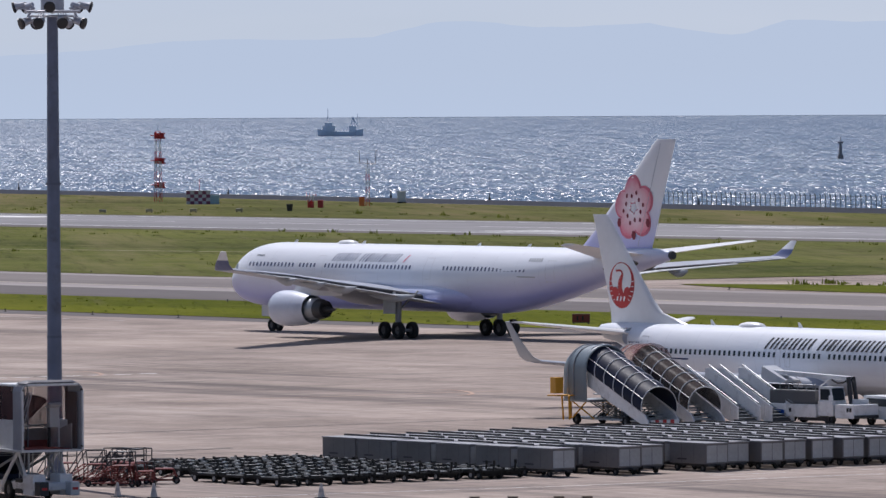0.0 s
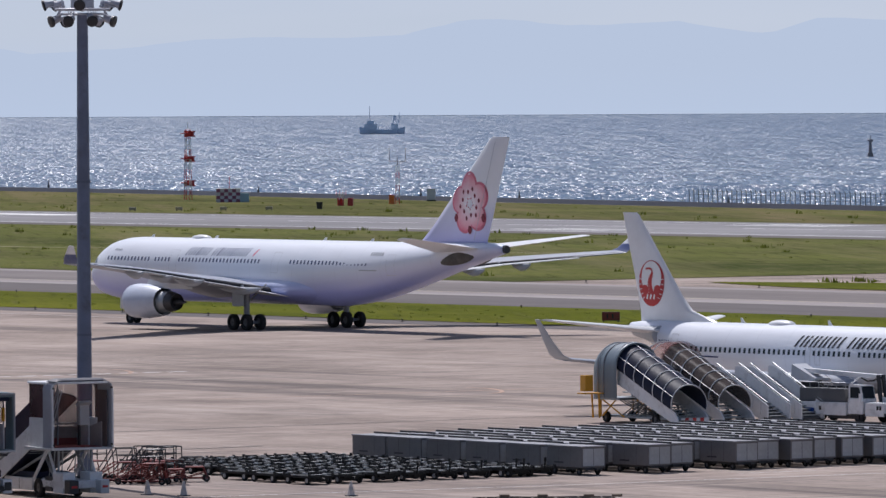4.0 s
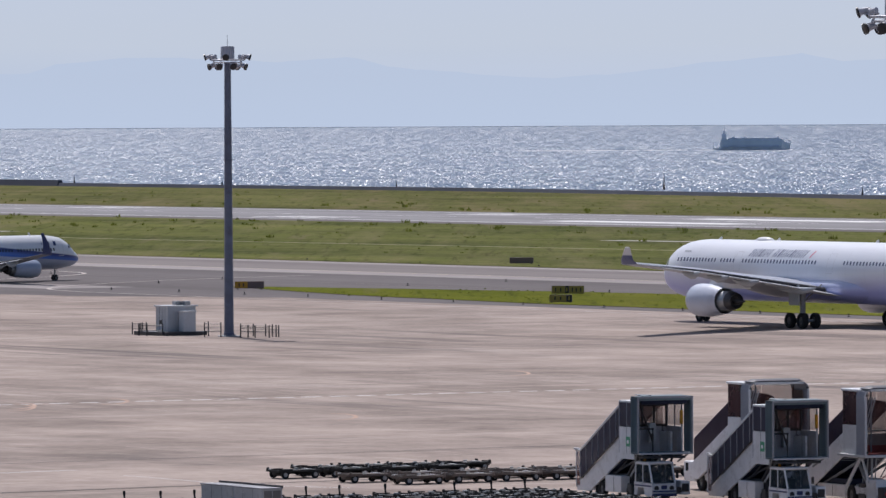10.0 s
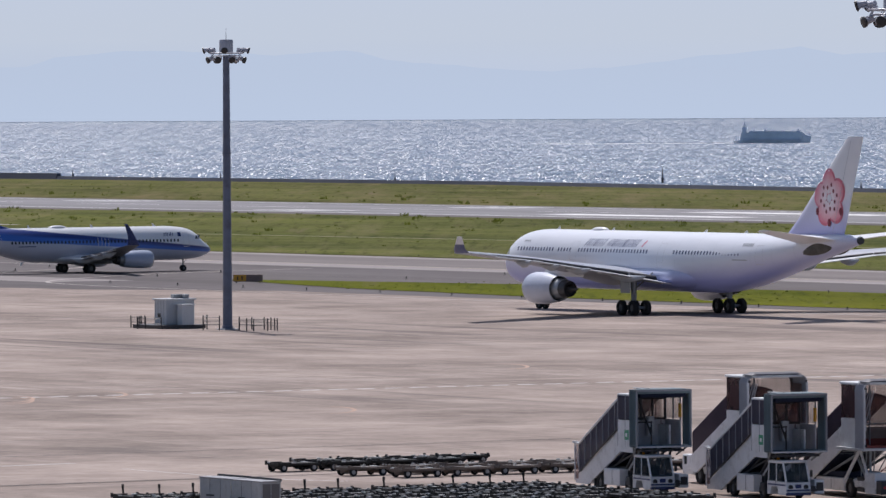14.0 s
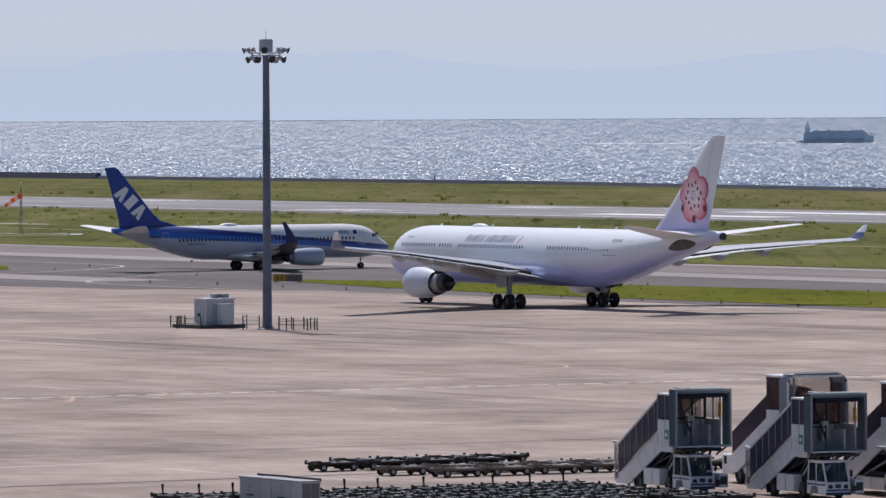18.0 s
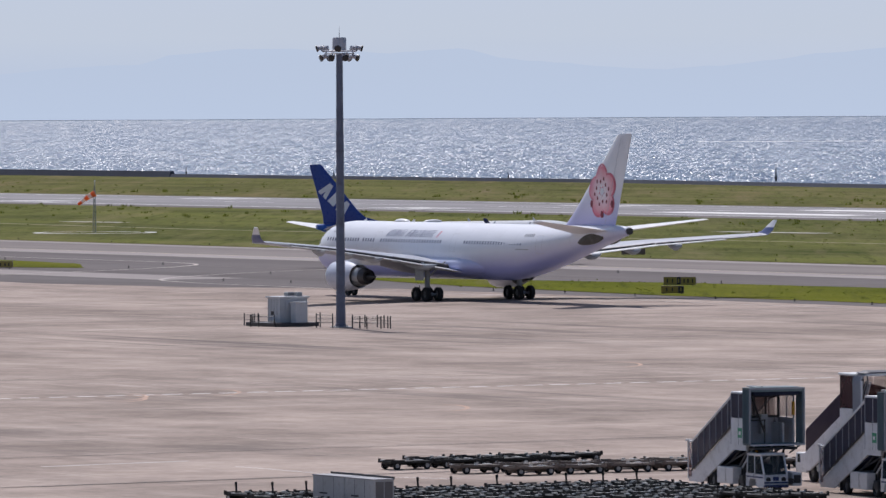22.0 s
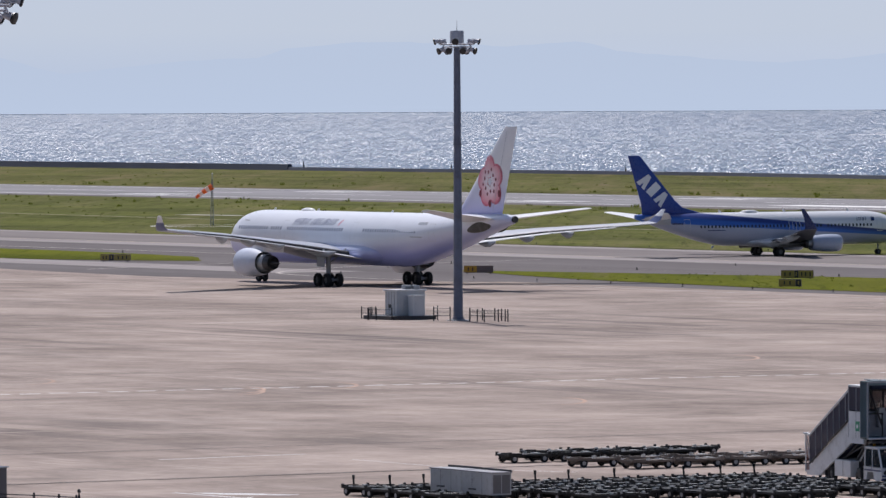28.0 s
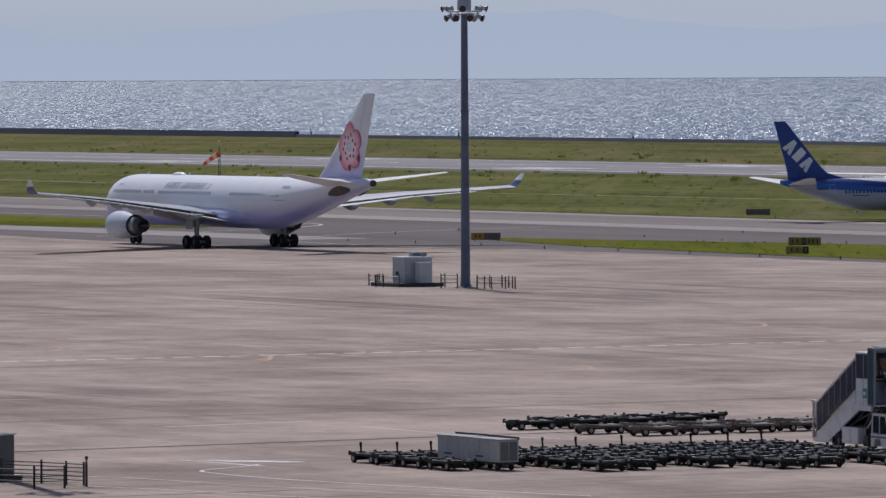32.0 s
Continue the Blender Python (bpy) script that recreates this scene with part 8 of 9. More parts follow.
tagged(part("ground_ring", bm, LINE_WHITE), "white ring painted round the windsock", "marking", kind="structure")


# ---- localiser mast, huts and aerials by the shore ----
def lattice(t, name, h, w0, w1, n, mats, r=0.06):
    """A square lattice tower in coloured stages."""
    for k in range(n):
        za, zb = h * k / n, h * (k + 1) / n
        wa, wb = w0 + (w1 - w0) * k / n, w0 + (w1 - w0) * (k + 1) / n
        bm = bmesh.new()
        for sx, sy in ((1, 1), (1, -1), (-1, -1), (-1, 1)):
            tube(bm, (sx * wa, sy * wa, za), (sx * wb, sy * wb, zb), r, seg=5)
        for (ax, ay), (bx, by) in (((1, 1), (1, -1)), ((1, -1), (-1, -1)), ((-1, -1), (-1, 1)), ((-1, 1), (1, 1))):
            tube(bm, (ax * wa, ay * wa, za), (bx * wb, by * wb, zb), r * 0.7, seg=5)
            tube(bm, (ax * wb, ay * wb, zb), (bx * wb, by * wb, zb), r * 0.7, seg=5)
        part(name, bm, mats[k % len(mats)], t)


def antenna_tower():
    t = thing("antenna_tower", "red and white lattice antenna tower on the grass verge", "antenna tower", pose(-1294.7, 884.5, 0, 0, 0, 35))
    lattice(t, "lattice_stage", 14.0, 0.62, 0.42, 7, (RED, WHITE))
    for z in (3.4, 8.2, 13.2):
        boxed("antenna_box", t, RED, (-1.0, 1.0, 0.6, 1.0, z - 0.5, z + 0.5), 0.05, "red boxed antenna")
        boxed("antenna_bar", t, RED, (-1.2, 1.2, 1.0, 1.1, z - 0.65, z - 0.4), 0.02)
        boxed("antenna_bar", t, RED, (-1.2, 1.2, 1.0, 1.1, z + 0.3, z + 0.5), 0.02)
        boxed("antenna_arm", t, RED, (-1.3, 0.2, -0.7, 0.6, z - 0.1, z + 0.1), 0.02)
    bm = bmesh.new()
    tube(bm, (0, 0, 14), (0, 0, 15.4), 0.05, seg=6)
    part("rod", bm, WHITE, t)


def mast_aerial():
    t = thing("weather_mast", "thin red and white lattice mast with forked top", "mast", pose(-1210.0, 874.5, 0, 0, 0, 50))
    lattice(t, "lattice_stage", 7.2, 0.35, 0.28, 6, (RED, WHITE), 0.05)
    bm = bmesh.new()
    tube(bm, (-1.5, 0, 8.0), (1.5, 0, 8.0), 0.06, seg=6)
    tube(bm, (-1.5, 0, 8.0), (-1.6, 0, 10.5), 0.06, seg=6)
    tube(bm, (1.5, 0, 8.0), (1.6, 0, 10.5), 0.06, seg=6)
    tube(bm, (0, 0, 7.2), (0, 0, 8.9), 0.06, seg=6)
    tube(bm, (-1.2, 0, 7.0), (1.2, 0, 8.0), 0.04, seg=6)
    for x in (-1.6, 1.6):
        tube(bm, (x - 0.2, 0, 10.5), (x + 0.2, 0, 10.5), 0.05, seg=6)
    part("fork", bm, DARK_METAL, t, "dark forked sensor arm")


def checker_hut():
    t = thing("equipment_hut", "equipment hut in red and white checks with a blue annex", "hut", pose(-1258.8, 869.4, 0, 0, 0, 54))
    CHECK_RED = plain("check_dark_red", (0.24, 0.07, 0.13), 0.6)
    CHECK_WHITE = plain("check_white", (0.6, 0.58, 0.62), 0.6)
    w, h, cols, rows = 4.6, 2.6, 6, 4
    boxed("hut_core", t, CHECK_WHITE, (-w / 2 + 0.02, w / 2 - 0.02, -1.7, 1.7, 0, h), 0.0)
    for r in range(rows):
        for c in range(cols):
            bm = bmesh.new()
            x0, z0 = -w / 2 + c * w / cols, r * h / rows
            box(bm, x0, x0 + w / cols, -1.74, -1.7, z0, z0 + h / rows)
            part("check_panel", bm, CHECK_RED if (r + c) % 2 else CHECK_WHITE, t)
    boxed("roof", t, LIGHT_GREY, (-w / 2 - 0.1, w / 2 + 0.1, -1.8, 1.8, h, h + 0.12), 0.02)
    boxed("annex", t, plain("annex_blue_grey", (0.35, 0.48, 0.55), 0.6), (w / 2, w / 2 + 1.7, -1.2, 1.2, 0, 1.8), 0.03, "pale blue annex")
    bm = bmesh.new()
    tube(bm, (0.2, 0, h), (0.2, 0, h + 2.3), 0.06, seg=6)
    part("whip_aerial", bm, RED, t)


def red_box(m, h, label):
    t = thing("equipment_box", label, "equipment box", m, "red equipment boxes")
    boxed("body", t, ORANGE if h > 1.5 else RED, (-0.5, 0.5, -0.5, 0.5, 0, h), 0.04)
    boxed("lid", t, RED, (-0.56, 0.56, -0.56, 0.56, h, h + 0.08), 0.02)
    return t


antenna_tower()
mast_aerial()
checker_hut()
box_a = red_box(pose(-1196.6, 854.0, 0, 0, 0, 50), 1.4, "small red equipment box on the grass verge")
lay(box_a, [(-1198.9, 853.4, 40)])
red_box(pose(-1208.4, 872.0, 0, 0, 0, 50), 1.7, "orange-red equipment box beside the mast")
t = thing("glide_aerial", "small red aerial frame above equipment boxes", "aerial", pose(-1197.6, 852.6, 0, 0, 0, 50))
lattice(t, "frame_stage", 2.4, 0.4, 0.35, 2, (RED, WHITE), 0.05)
bm = bmesh.new()
tube(bm, (-1.0, 0, 2.4), (1.0, 0, 2.4), 0.05, seg=6)
for x in (-0.9, -0.3, 0.3, 0.9):
    tube(bm, (x, 0, 2.0), (x, 0, 2.9), 0.04, seg=6)
part("aerial_comb", bm, RED, t)
t = thing("equipment_cabinet", "small pale equipment cabinet beside the sea wall", "cabinet", pose(-1236.2, 901.5, 0, 0, 0, 50))
boxed("body", t, LIGHT_GREY, (-0.8, 0.8, -0.5, 0.5, 0.3, 2.3), 0.04)
boxed("lid", t, WHITE, (-0.9, 0.9, -0.6, 0.6, 2.3, 2.4), 0.02)
boxed("plinth", t, DARK_METAL, (-0.85, 0.85, -0.55, 0.55, 0, 0.3), 0.02)


def marker_drum(m, mat, label):
    t = thing("marker_light", label, "edge light", m, "airfield edge lights")
    bm = bmesh.new()
    tube(bm, (0, 0, 0), (0, 0, 0.2), 0.04, seg=8)
    tube(bm, (0, 0, 0.18), (0, 0, 0.3), 0.08, 0.06, 10)
    part("lamp", bm, mat, t)
    bm = bmesh.new()
    tube(bm, (0, 0, 0), (0, 0, 0.04), 0.2, seg=10)
    part("foot", bm, DARK_METAL, t)
    return t


edge0 = marker_drum(pose(-560, 415.5, 0), BLACK_STEEL, "small dark edge light on a stem")
spots = [(-560 - k * 15.0, 415.5 + (0.5 if k % 3 else 0), 0) for k in range(1, 16)] + [(-560 - k * 30.0, 516.5, 0) for k in range(0, 18)] + [(-560 - k * 44.0, 451, 0) for k in range(0, 10)]
spots += [(-812, 436, 0), (-852, 438, 0), (-790, 470, 0)]
lay(edge0, spots)
papi = thing("approach_light", "low approach slope lamp unit on short legs", "approach light", pose(-1174.0, 790.0, 0, 0, 0, 50), "approach lights")
boxed("housing", papi, plain("lamp_unit_tan", (0.4, 0.35, 0.25), 0.6), (-0.6, 0.6, -0.45, 0.45, 0.25, 0.75), 0.05)
for x in (-0.45, 0.45):
    bm = bmesh.new()
    tube(bm, (x, 0, 0), (x, 0, 0.27), 0.08, seg=8)
    part("leg", bm, DARK_METAL, papi)
lay(papi, [(-1169.5, 797, 50), (-1165, 803.5, 50), (-1160, 810, 50)])
bm = bmesh.new()
t = thing("marker_barrel", "dark marker barrel standing on the verge", "barrel", pose(-1167, 826, 0))
tube(bm, (0, 0, 0), (0, 0, 1.2), 0.45, 0.6, 12)
part("barrel", bm, DARK_METAL, t)
bm = bmesh.new()
tube(bm, (0, 0, 1.2), (0, 0, 1.3), 0.64, seg=12)
part("rim", bm, BLACK, t)

# ---- fence and posts on the sea wall ----
def wall_fence():
    f = thing("wall_fence", "curved pale fence posts standing on the sea wall", "fence")
    bm = bmesh.new()
    tube(bm, (0, 0, 0), (0, 0, 2.0), 0.1, 0.09, 6)
    tube(bm, (0, 0, 2.0), (0.3, -0.45, 2.35), 0.09, 0.07, 6)
    me = part("fence_post", bm, STEEL, f, local=Matrix.Translation((-1135, wall_y(-1135), 0.85))).data
    x = -1133.2
    while x < -1015:
        share("fence_post", me, f, Matrix.Translation((x, wall_y(x), 0.85)))
        x += 1.8
    bm = bmesh.new()
    for z in (1.45, 2.25, 2.85):
        for k in range(12):
            xa, xb = -1135 + k * 10, -1135 + (k + 1) * 10
            tube(bm, (xa, wall_y(xa), z), (xb, wall_y(xb), z), 0.03, seg=4)
    part("wire", bm, STEEL, f)


wall_fence()


def shore_post(m, h):
    t = thing("shore_post", "slim dark post standing on the sea wall", "post", m, "shore posts")
    bm = bmesh.new()
    tube(bm, (0, 0, 0), (0, 0, h * 0.75), 0.15, 0.12, 8)
    tube(bm, (0, 0, h * 0.75), (0, 0, h), 0.08, 0.05, 8)
    part("post", bm, DARK_METAL, t)
    bm = bmesh.new()
    box(bm, -0.2, 0.2, -0.2, 0.2, h * 0.05, h * 0.32)
    part("housing", bm, DARK_METAL, t)
    return t


sp = shore_post(pose(-1569.8, 977, 0.8), 3.8)
for x, h in ((-1862, 2.2), (-1690, 1.6), (-1440, 2.0), (-1330, 1.5), (-1250, 1.8), (-1120, 1.4), (-1780, 1.5), (-1205, 1.6)):
    q = copy_thing(sp, pose(x, wall_y(x), 0.8))
    q.matrix_basis = pose(x, wall_y(x), 0.8) @ Matrix.Diagonal((0.8, 0.8, h / 3.8, 1))

# ---- shapes on the sea ----
# ship paints lightened: the sea haze over them is put into the colour
SHIP_DARK = plain("ship_hazed_blue_grey", (0.74, 0.77, 0.84), 0.7, wear=0.2, scale=0.2)
SHIP_GREY = plain("ship_hazed_grey", (0.84, 0.85, 0.86), 0.7, wear=0.2, scale=0.2)
SHIP_DECK = plain("ship_house_hazed", (0.8, 0.82, 0.86), 0.7, wear=0.15, scale=0.2)


def work_ship():
    t = thing("work_ship", "small dark work ship with masts and crane", "ship")
    bm = bmesh.new()
    rings = []
    for x, w, zt in ((-11.5, 2.2, 3.6), (-9, 3.0, 3.4), (-3, 3.2, 2.4), (4, 3.2, 2.3), (8, 2.6, 2.9), (11.6, 0.3, 3.6)):
        rings.append([(x, -w, zt), (x, w, zt), (x * 0.97, w * 0.8, -1), (x * 0.97, -w * 0.8, -1)])
    loft(bm, rings)
    part("hull", bm, SHIP_DARK, t)
    boxed("deckhouse", t, SHIP_DECK, (-9.0, -2.5, -2.4, 2.4, 2.6, 5.2), 0.1)
    boxed("bridge", t, SHIP_DECK, (-7.8, -4.0, -2.0, 2.0, 5.2, 6.8), 0.1)
    boxed("fore_house", t, SHIP_DECK, (4.5, 8.0, -2.0, 2.0, 2.3, 5.2), 0.1)
    bm = bmesh.new()
    tube(bm, (-6.2, 0, 6.8), (-6.2, 0, 14.0), 0.22, 0.12, 6)
    part("main_mast", bm, SHIP_DARK, t)
    bm = bmesh.new()
    tube(bm, (5.4, -0.9, 5.2), (6.3, 0, 9.6), 0.3, seg=6)
    tube(bm, (7.2, 0.9, 5.2), (6.3, 0, 9.6), 0.3, seg=6)
    tube(bm, (6.3, 0, 9.6), (8.4, 0, 5.6), 0.2, seg=6)
    tube(bm, (8.6, 0, 5.0), (8.7, 0, 11.0), 0.12, seg=6)
    part("crane", bm, SHIP_DARK, t)
    bm = bmesh.new()
    for k in range(4):
        tube(bm, (-1.5 + k * 1.6, 0, 2.3), (-1.5 + k * 1.6, 0, 4.2), 0.3, 0.1, 6)
    part("deck_gear", bm, SHIP_DARK, t)
    return t


def cargo_ship():
    t = thing("cargo_ship", "boxy grey cargo ship trailing a white wake", "ship")
    bm = bmesh.new()
    rings = []
    for x, w, zt in ((-15.0, 2.0, 1.0), (-12.2, 3.2, 1.2), (-11.9, 3.6, 4.4), (-4, 4.0, 4.4), (8, 4.0, 4.5), (11.6, 3.4, 4.5), (12.6, 2.2, 3.4), (14.6, 0.5, 2.6)):
        rings.append([(x, -w, zt), (x, w, zt), (x * 0.97, w * 0.85, -1), (x * 0.97, -w * 0.85, -1)])
    loft(bm, rings)
    part("hull", bm, SHIP_GREY, t)
    boxed("cargo_house", t, SHIP_DARK, (-8.8, 10.6, -3.6, 3.6, 4.42, 5.0), 0.1)
    boxed("hull_band", t, SHIP_DARK, (-11.0, 10.6, -4.06, 4.06, 1.3, 2.2), 0.02, "darker band along the hull")
    boxed("bridge", t, SHIP_DECK, (-11.6, -9.8, -2.6, 2.6, 4.42, 6.6), 0.1)
    boxed("bridge_window", t, SHIP_DARK, (-11.65, -9.75, -2.65, 2.65, 5.7, 6.2))
    boxed("funnel", t, SHIP_DARK, (-11.2, -10.2, -0.8, 0.8, 6.6, 7.9), 0.15)
    for x in (-7.6, -3.2, 9.4):
        boxed("deck_vent", t, SHIP_DARK, (x, x + 0.9, -1, 1, 5.0, 5.6), 0.05)
    bm = bmesh.new()
    tube(bm, (-10.7, 0, 7.9), (-10.7, 0, 9.0), 0.15, seg=6)
    part("mast", bm, SHIP_DARK, t)
    bm = bmesh.new()
    hoop = [(12.2 + 2.3 * math.sin(a), 0, 0.6 + 3.6 * (1 - (a / 3.0) ** 2)) for a in [0.3 * k for k in range(11)]]
    loft(bm, [[(x + 0.28 * math.cos(b) * math.cos(a), 0.28 * math.sin(b), z + 0.28 * math.cos(b) * math.sin(a)) for b in [math.pi * k / 3 for k in range(6)]] for (x, _, z), a in zip(hoop, [0.28 * k - 0.2 for k in range(11)])])
    part("bow_hoop", bm, SHIP_DARK, t, "open hoop frame at the bow")
    bm = bmesh.new()
    tube(bm, (-14.5, 0, 1.0), (-14.5, 0, 2.6), 0.14, seg=6)
    tube(bm, (-13.4, 0, 1.0), (-12.4, 0, 3.0), 0.14, seg=6)
    part("stern_gear", bm, SHIP_DARK, t)
    FOAM = plain("sea_foam", (0.8, 0.82, 0.84), 0.8)
    r = random.Random(5)
    bm = bmesh.new()
    for k in range(30):
        x = 15.5 - abs(r.gauss(0, 9))
        bmesh.ops.create_icosphere(bm, subdivisions=1, radius=1.0, matrix=Matrix.Translation((x, r.choice((-1, 1)) * r.uniform(3.2, 5.0), -0.1)) @ Matrix.Diagonal((r.uniform(0.6, 1.8), r.uniform(0.4, 1.0), r.uniform(0.2, 0.55), 1)))
    part("bow_wave", bm, FOAM, t, "white foam along the hull")
    bm = bmesh.new()
    for k in range(90):
        x = -15 - 75 * r.random() ** 1.5
        bmesh.ops.create_icosphere(bm, subdivisions=1, radius=1.0, matrix=Matrix.Translation((x, r.uniform(-4, 4) * (1 - x / 60), 0.0)) @ Matrix.Diagonal((r.uniform(1.0, 2.6), r.uniform(0.5, 1.2), r.uniform(0.1, 0.28), 1)))
    tagged(part("wake", bm, FOAM, t, "long white wake behind the stern"), kind="stuff")
    t.scale = (1.22, 1.22, 1.16)
    return t


def sea_at(r):
    return -4.5 + 13.2 * max(0.0, (r - 2300) / 2650) ** 1.7


def on_sea(r, ang, turn, dz=0.0):
    a = radians(ang)
    return pose(r * math.cos(a), r * math.sin(a), sea_at(r) + dz, 0, 0, turn)


worker, cargo = work_ship(), cargo_ship()
BEACON = plain("beacon_weathered", (0.3, 0.26, 0.25), 0.7, wear=0.3)
t = thing("sea_beacon", "slim dark sea beacon standing in the water", "beacon", on_sea(2980, 140.72, 0))
t.scale = (1.25, 1.25, 1.25)
bm = bmesh.new()
tube(bm, (0, 0, -1), (0, 0, 1.2), 1.0, 0.8, 10)
part("base", bm, BEACON, t)
bm = bmesh.new()
tube(bm, (0, 0, 1.2), (0, 0, 4.6), 0.55, 0.4, 8)
part("column", bm, BEACON, t)
bm = bmesh.new()
box(bm, -0.6, 0.6, -0.6, 0.6, 4.6, 5.2, 0.05)
tube(bm, (0, 0, 5.2), (0, 0, 6.6), 0.12, seg=6)
part("lantern", bm, BEACON, t)

# ---- painted markings ----
COAT = iter(range(100000))


def stroke(name, pts, w, mat, label, z=0.006, dash=0.0, gap=None):
    """A painted line along pts of width w, in dashes when dash is set; each coat lies on the last."""
    z += 0.002 * (next(COAT) % 12)
    bm = bmesh.new()
    for (xa, ya), (xb, yb) in zip(pts, pts[1:]):
        d = Vector((xb - xa, yb - ya))
        L = d.length
        d.normalize()
        nrm = Vector((-d.y, d.x)) * w / 2
        u = 0.0
        while u < L:
            v = min(L, u + dash) if dash else L
            a, b = Vector((xa, ya)) + d * u, Vector((xa, ya)) + d * v
            bm.faces.new([bm.verts.new((p.x, p.y, z)) for p in (a + nrm, b + nrm, b - nrm, a - nrm)])
            u = v + (dash if gap is None else gap) if dash else L
    tagged(part(name, bm, mat), label, "marking", kind="structure")


stroke("marking_dash", [(-484, 205), (-483, 330)], 0.62, LINE_FAINT, "worn white dashed line across the apron", dash=1.5, gap=0.7)
for x, y in ((-481.2, 247), (-484.6, 256), (-451.2, 255.2), (-516.8, 307.7), (-503.9, 242), (-478, 245.3), (-486, 325), (-437, 322.6)):
    arc = [(x + 0.49 * 1.5 * math.cos(a) - 0.87 * 5.5 * math.sin(a), y + 0.87 * 1.5 * math.cos(a) + 0.49 * 5.5 * math.sin(a)) for a in [radians(-95 + 16 * k) for k in range(13)]]
    stroke("marking_arc", arc, 0.3, LINE_ORANGE, "faded orange guide arc on the concrete")
JOINT = plain("joint_filler_dark", (0.07, 0.065, 0.065), 0.9, wear=0.3, scale=0.3, fine=2)
stroke("marking_joint", [(-370, 160), (-373, 203), (-376, 262)], 0.35, JOINT, "dark filled joint across the apron")
stroke("marking_joint", [(-402, 190), (-404, 245)], 0.22, JOINT, "dark filled joint across the apron")
stroke("marking_joint", [(-398, 262), (-399, 330)], 0.25, JOINT, "dark filled joint across the apron")
stroke("marking_lane", [(-392, 196), (-393.5, 206)], 0.3, LINE_FAINT, "worn white service road line")
stroke("marking_line", [(-437, 300), (-437, 330)], 0.3, LINE_ORANGE, "faded orange guide line on the concrete")
stroke("marking_lane", [(-359, 180.3), (-351, 180.9)], 0.3, LINE_WHITE, "white service road line")
stroke("marking_lane", [(-356.5, 182.0), (-353.5, 184.6)], 0.35, LINE_WHITE, "white service road line")
for k in range(4):
    stroke("marking_lane", [(-358.2 + 0.75 * k, 181.0 + 0.12 * k), (-355.2 + 0.75 * k, 183.6 + 0.1 * k)], 0.3, LINE_WHITE, "white hatch stroke on the service road")
stroke("marking_lane", soften([(-352.5, 181.5), (-350.6, 179.4), (-349.2, 176.6), (-347.5, 175.6), (-340, 175.7), (-331, 177.5), (-318, 181)]), 0.18, LINE_WHITE, "curved white service road line")
stroke("marking_lane", [(-352, 166), (-345, 170.3), (-338, 171.2), (-326, 174.5), (-310, 180)], 0.12, LINE_WHITE, "thin white service road line")
stroke("marking_lane", [(-339.5, 165.0), (-334, 167), (-326.7, 168.8), (-312, 173)], 0.15, LINE_WHITE, "thin white service road line")
stroke("marking_lane", [(-330, 226), (-327, 250), (-325, 300)], 0.15, LINE_WHITE, "thin white service road line")
stroke("marking_lane", [(-331.5, 262), (-329.5, 300)], 0.15, LINE_WHITE, "thin white service road line", dash=5.0)
stroke("marking_lane", [(-386, 205), (-372, 205), (-366, 208)], 0.12, LINE_WHITE, "thin white service road line")
stroke("marking_taxi", [(-3000, 484), (400, 484)], 0.3, LINE_YELLOW, "faint yellow taxi line", 0.03)
LINE_PALE = plain("line_paint_pale_pink", (0.48, 0.42, 0.38), 0.7, wear=0.25, scale=0.2, fine=3)
stroke("marking_taxi", soften([(-1200, 458), (-905, 458), (-884, 458.6), (-868, 456.5), (-857, 448.5), (-846, 436), (-836, 418), (-826, 404)]), 0.55, LINE_PALE, "pale curved taxi line into the crossing", 0.03)
stroke("marking_taxi", soften([(-836, 470), (-826, 446), (-815, 431.5), (-806, 420.5), (-794, 411.5), (-782, 408.6), (-769, 407.4), (-600, 406)]), 0.55, LINE_PALE, "pale curved taxi line out of the crossing", 0.03)
for k in range(-14, 8):
    stroke("marking_runway", [(-1000 + k * 60, 744), (-964 + k * 60, 744)], 0.9, LINE_WHITE, "white runway centre line dash", 0.032)
stroke("marking_runway", [(-3000, 712), (500, 712)], 0.9, LINE_WHITE, "white runway edge line", 0.034)
stroke("marking_runway", [(-3000, 772), (500, 772)], 0.9, LINE_WHITE, "white runway edge line", 0.032)
for x0 in (-1457, -1300, -965, -820):
    for y in (719, 723, 727, 761, 765, 769):
        stroke("marking_runway", [(x0, y), (x0 + 24, y)], 2.0, LINE_WHITE, "white touchdown zone bar", 0.033)
for y in (728, 758):
    stroke("marking_runway", [(-1206, y), (-1144, y)], 8.0, LINE_WHITE, "broad white aiming point bar", 0.033)
stroke("marking_path", [(-1300, 590), (-1100, 578), (-900, 590), (-800, 612)], 1.6, plain("gravel_path", (0.24, 0.22, 0.12), 0.9), "pale gravel track across the grass", 0.066)
stroke("marking_path", [(-1190, 600), (-1172, 602)], 4.0, plain("gravel_patch", (0.42, 0.4, 0.36), 0.9), "pale concrete pad on the grass", 0.066)
stroke("marking_path", [(-1020, 625), (-995, 628)], 4.0, plain("gravel_patch", (0.42, 0.4, 0.36), 0.9), "pale concrete pad on the grass", 0.067)

# ---- weeds on the grass ----
WEED = cloth("weed_leaves", (0.13, 0.15, 0.025))


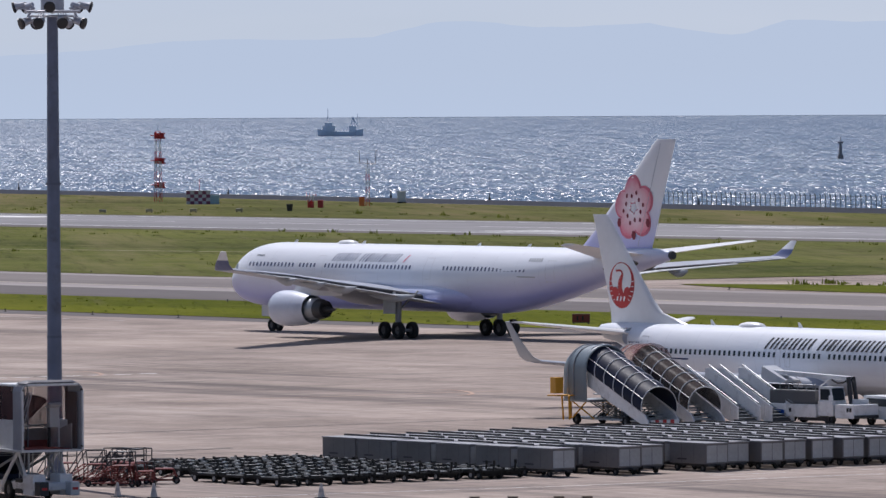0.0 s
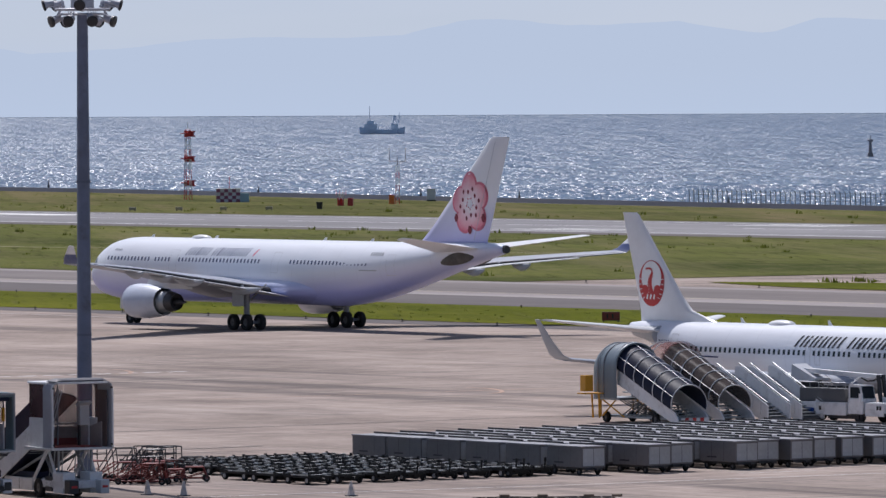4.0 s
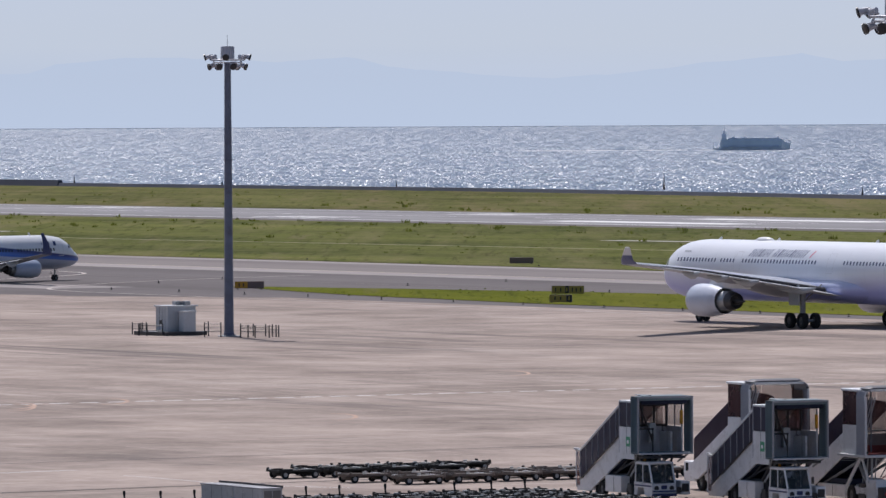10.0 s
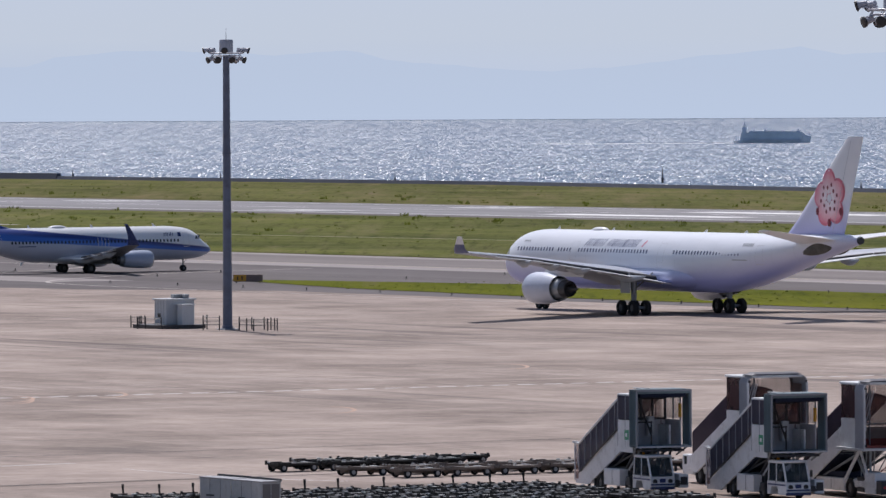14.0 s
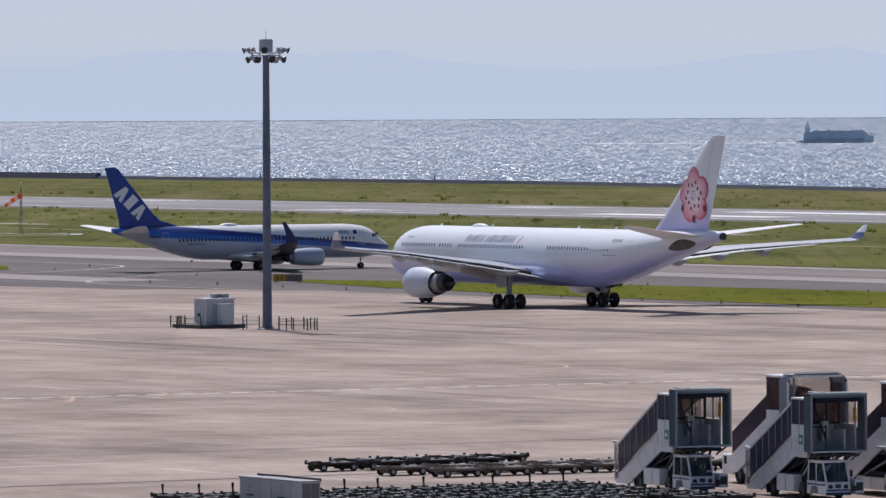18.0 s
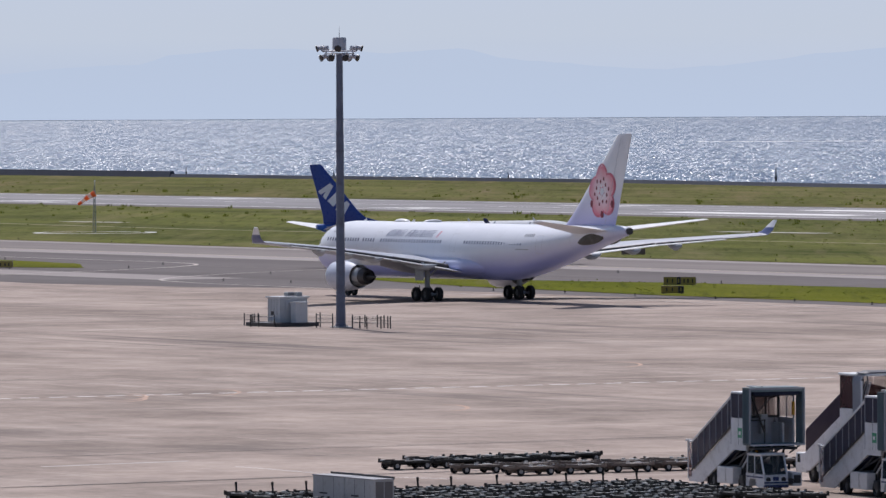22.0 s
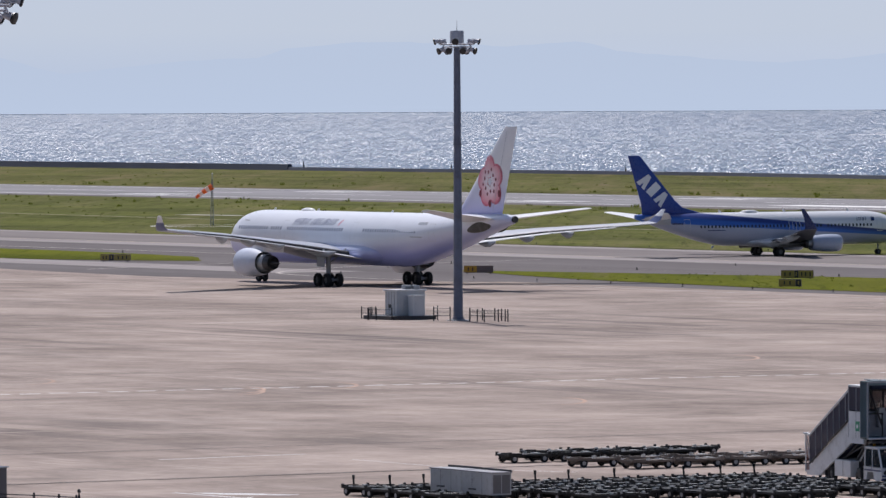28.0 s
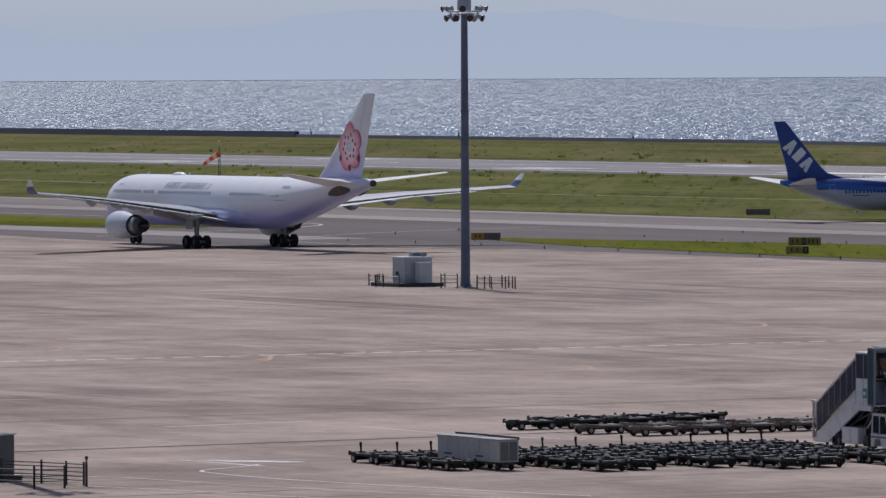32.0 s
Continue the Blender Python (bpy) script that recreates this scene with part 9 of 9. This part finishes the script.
def weeds(name, n, area, size, seed, label):
    """Clumps of upright leaf blades scattered over area(u, v)."""
    r = random.Random(seed)
    verts, faces = [], []
    for _ in range(n):
        x, y = area(r)
        s = size * r.uniform(0.4, 1.5)
        for _ in range(r.randint(8, 16)):
            a = r.uniform(0, 2 * math.pi)
            d = s * r.uniform(0.1, 1.6)
            bx, by = x + d * math.cos(a), y + 0.6 * d * math.sin(a)
            h = s * r.uniform(0.35, 1.0)
            w = s * r.uniform(0.08, 0.22)
            b = r.uniform(0, math.pi)
            cx, cy = math.cos(b) * w, math.sin(b) * w
            lx, ly = r.uniform(-0.3, 0.3) * s, r.uniform(-0.3, 0.3) * s
            i = len(verts)
            verts += [(bx - cx, by - cy, 0.03), (bx + cx, by + cy, 0.03), (bx + cx * 0.8 + lx * 0.5, by + cy * 0.8 + ly * 0.5, h * 0.6), (bx + lx, by + ly, h), (bx - cx * 0.8 + lx * 0.5, by - cy * 0.8 + ly * 0.5, h * 0.6)]
            faces.append((i, i + 1, i + 2, i + 3, i + 4))
    me = bpy.data.meshes.new(name)
    me.from_pydata(verts, [], faces)
    me.materials.append(WEED)
    tagged(new(name, me), label, "weeds", kind="stuff")


def area_mid(r):
    x = r.uniform(-1500, -560)
    return x, 520 + 172 * r.random() ** 0.6 if x < -690 else r.uniform(600, 690)


weeds("weeds", 600, area_mid, 0.24, 1, "dark weeds scattered over the wide grass field")
weeds("weeds", 170, lambda r: (r.uniform(-1500, -690), 697 - 75 * r.random() ** 1.6), 0.55, 7, "dark bushy weeds crowding the far side of the grass field")
weeds("weeds", 110, lambda r: (r.uniform(-2000, -900), 783 + 60 * r.random() ** 1.4), 0.6, 8, "dark bushy weeds on the verge beside the runway")
weeds("weeds", 60, area_mid, 0.5, 2, "dark bushy weed clumps on the grass field")
weeds("weeds", 500, lambda r: (r.uniform(-2000, -900), r.uniform(784, 930)), 0.3, 3, "dark weeds on the grass verge by the sea wall")
weeds("weeds", 30, lambda r: (r.uniform(-1900, -1000), r.choice((784, 790)) + r.uniform(0, 25)), 0.7, 4, "bushy weeds beside the runway edge")
weeds("weeds", 500, lambda r: (r.uniform(-760, -500), r.uniform(421, 450)), 0.18, 5, "short tufts in the near grass strip")
weeds("weeds", 90, lambda r: (r.uniform(-670, -560), r.uniform(534, 542)), 0.5, 6, "weeds along the grass island edge")


# ---- tyre smoke: rigid puffs that drift apart ----
SMOKE_PUFF = Nodes("tyre_smoke")
_clear, _lit, _blend = (SMOKE_PUFF.add(k) for k in ("ShaderNodeBsdfTransparent", "ShaderNodeBsdfTranslucent", "ShaderNodeMixShader"))
_lit.inputs["Color"].default_value = (0.85, 0.86, 0.88, 1)
_blend.inputs[0].default_value = 0.05
SMOKE_PUFF.t.links.new(_clear.outputs[0], _blend.inputs[1])
SMOKE_PUFF.t.links.new(_lit.outputs[0], _blend.inputs[2])
SMOKE_PUFF.t.links.new(_blend.outputs[0], SMOKE_PUFF.t.nodes["Material Output"].inputs["Surface"])
rs = random.Random(11)
puffs = []
for k in range(40):
    bm = bmesh.new()
    bmesh.ops.create_icosphere(bm, subdivisions=3, radius=1.0)
    for v in bm.verts:
        v.co *= 1 + 0.35 * noise.noise(v.co * 1.4 + Vector((k * 3.1, 0, 0)))
        v.co.x *= 2.6
        v.co.z *= 0.75
    q = tagged(part("smoke_puff", bm, SMOKE_PUFF.m, None, "", True), "thin white puff of tyre smoke over the runway", "smoke", "tyre smoke")
    s = rs.uniform(0.9, 2.6)
    q.scale = (s, s, s)
    puffs.append((q, rs.uniform(-1.0, 1.0), s))


# ---- what moves ----
def motions():
    walk(wide, [(t, pose(x, y, 0, 0, 0, 180.2)) for t, x, y in ((0, -539, 398.0), (6, -578.2, 397.2), (13, -626, 396.3), (19, -670.4, 395.6), (23, -699.2, 394.5), (28, -735.2, 393.0), (32, -766.2, 392.3))])
    walk(taxiing, [(t, pose(x, y, 0, 0, 0, a)) for t, x, y, a in ((0, -802, 372, 118), (5, -815, 395, 117), (9, -827, 413.8, 113), (10, -829, 419, 108.5), (11, -831, 424, 104.6), (13, -834.5, 433, 98.5), (15.5, -836, 444.5, 94.5), (17.5, -836.5, 453.8, 91.5), (19, -836.5, 460.7, 88.5), (25, -836.5, 487.9, 88), (27.5, -836.5, 499.8, 87.8), (31, -836.5, 517.3, 88), (32, -836.5, 522, 88))])
    walk(lander, [(t, pose(x, 750, z, 0, -p, c)) for t, x, z, p, c in ((0, -1531, 16, 4.0, 4.5), (4.5, -1203, 1.1, 4.8, 4.5), (5, -1167, 0.55, 4.8, 4.5), (5.5, -1132, 0.2, 4.8, 4.5), (6, -1098, 0.0, 4.8, 4.5), (6.5, -1064.5, 0.0, 4.7, 4.3), (7, -1030.5, 0.0, 4.4, 4.0), (7.5, -1000.5, 0.0, 4.0, 3.5), (10, -856, 0.0, 0.0, 0.0), (20, -260, 0.0, 0.0, 0.0), (32, 180, 0.0, 0.0, 0.0))])
    walk(worker, [(t, on_sea(3980, a, 54)) for t, a in ((0, 144.34), (6, 144.21), (32, 143.65))])
    walk(cargo, [(t, on_sea(3690, a, 54)) for t, a in ((0, 147.97), (5, 147.74), (9, 147.51), (13, 147.345), (19, 147.095), (32, 146.55))])
    for k, (q, side, s) in enumerate(puffs):
        # each puff waits low behind the wheels' touchdown point, then lifts and drifts downwind
        x0 = -1074 + k * 0.9
        y0 = 746 + 5 * side
        born = 6.1 + k * 0.02
        walk(q, [(t, pose(x, y, z, 0, 0, 10 * k)) for t, x, y, z in ((0, x0, y0, -3.0), (born, x0, y0, -3.0), (born + 0.3, x0 - 1, y0, 1.3), (born + 1.2, x0 - 7 - k * 0.2, y0 + 1, 2.0 + 0.9 * (k % 6)), (born + 4.5, x0 - 30 - k * 0.8, y0 + 5, 7 + 1.2 * (k % 5)), (32, x0 - 60, y0 + 300, 120))])


motions()
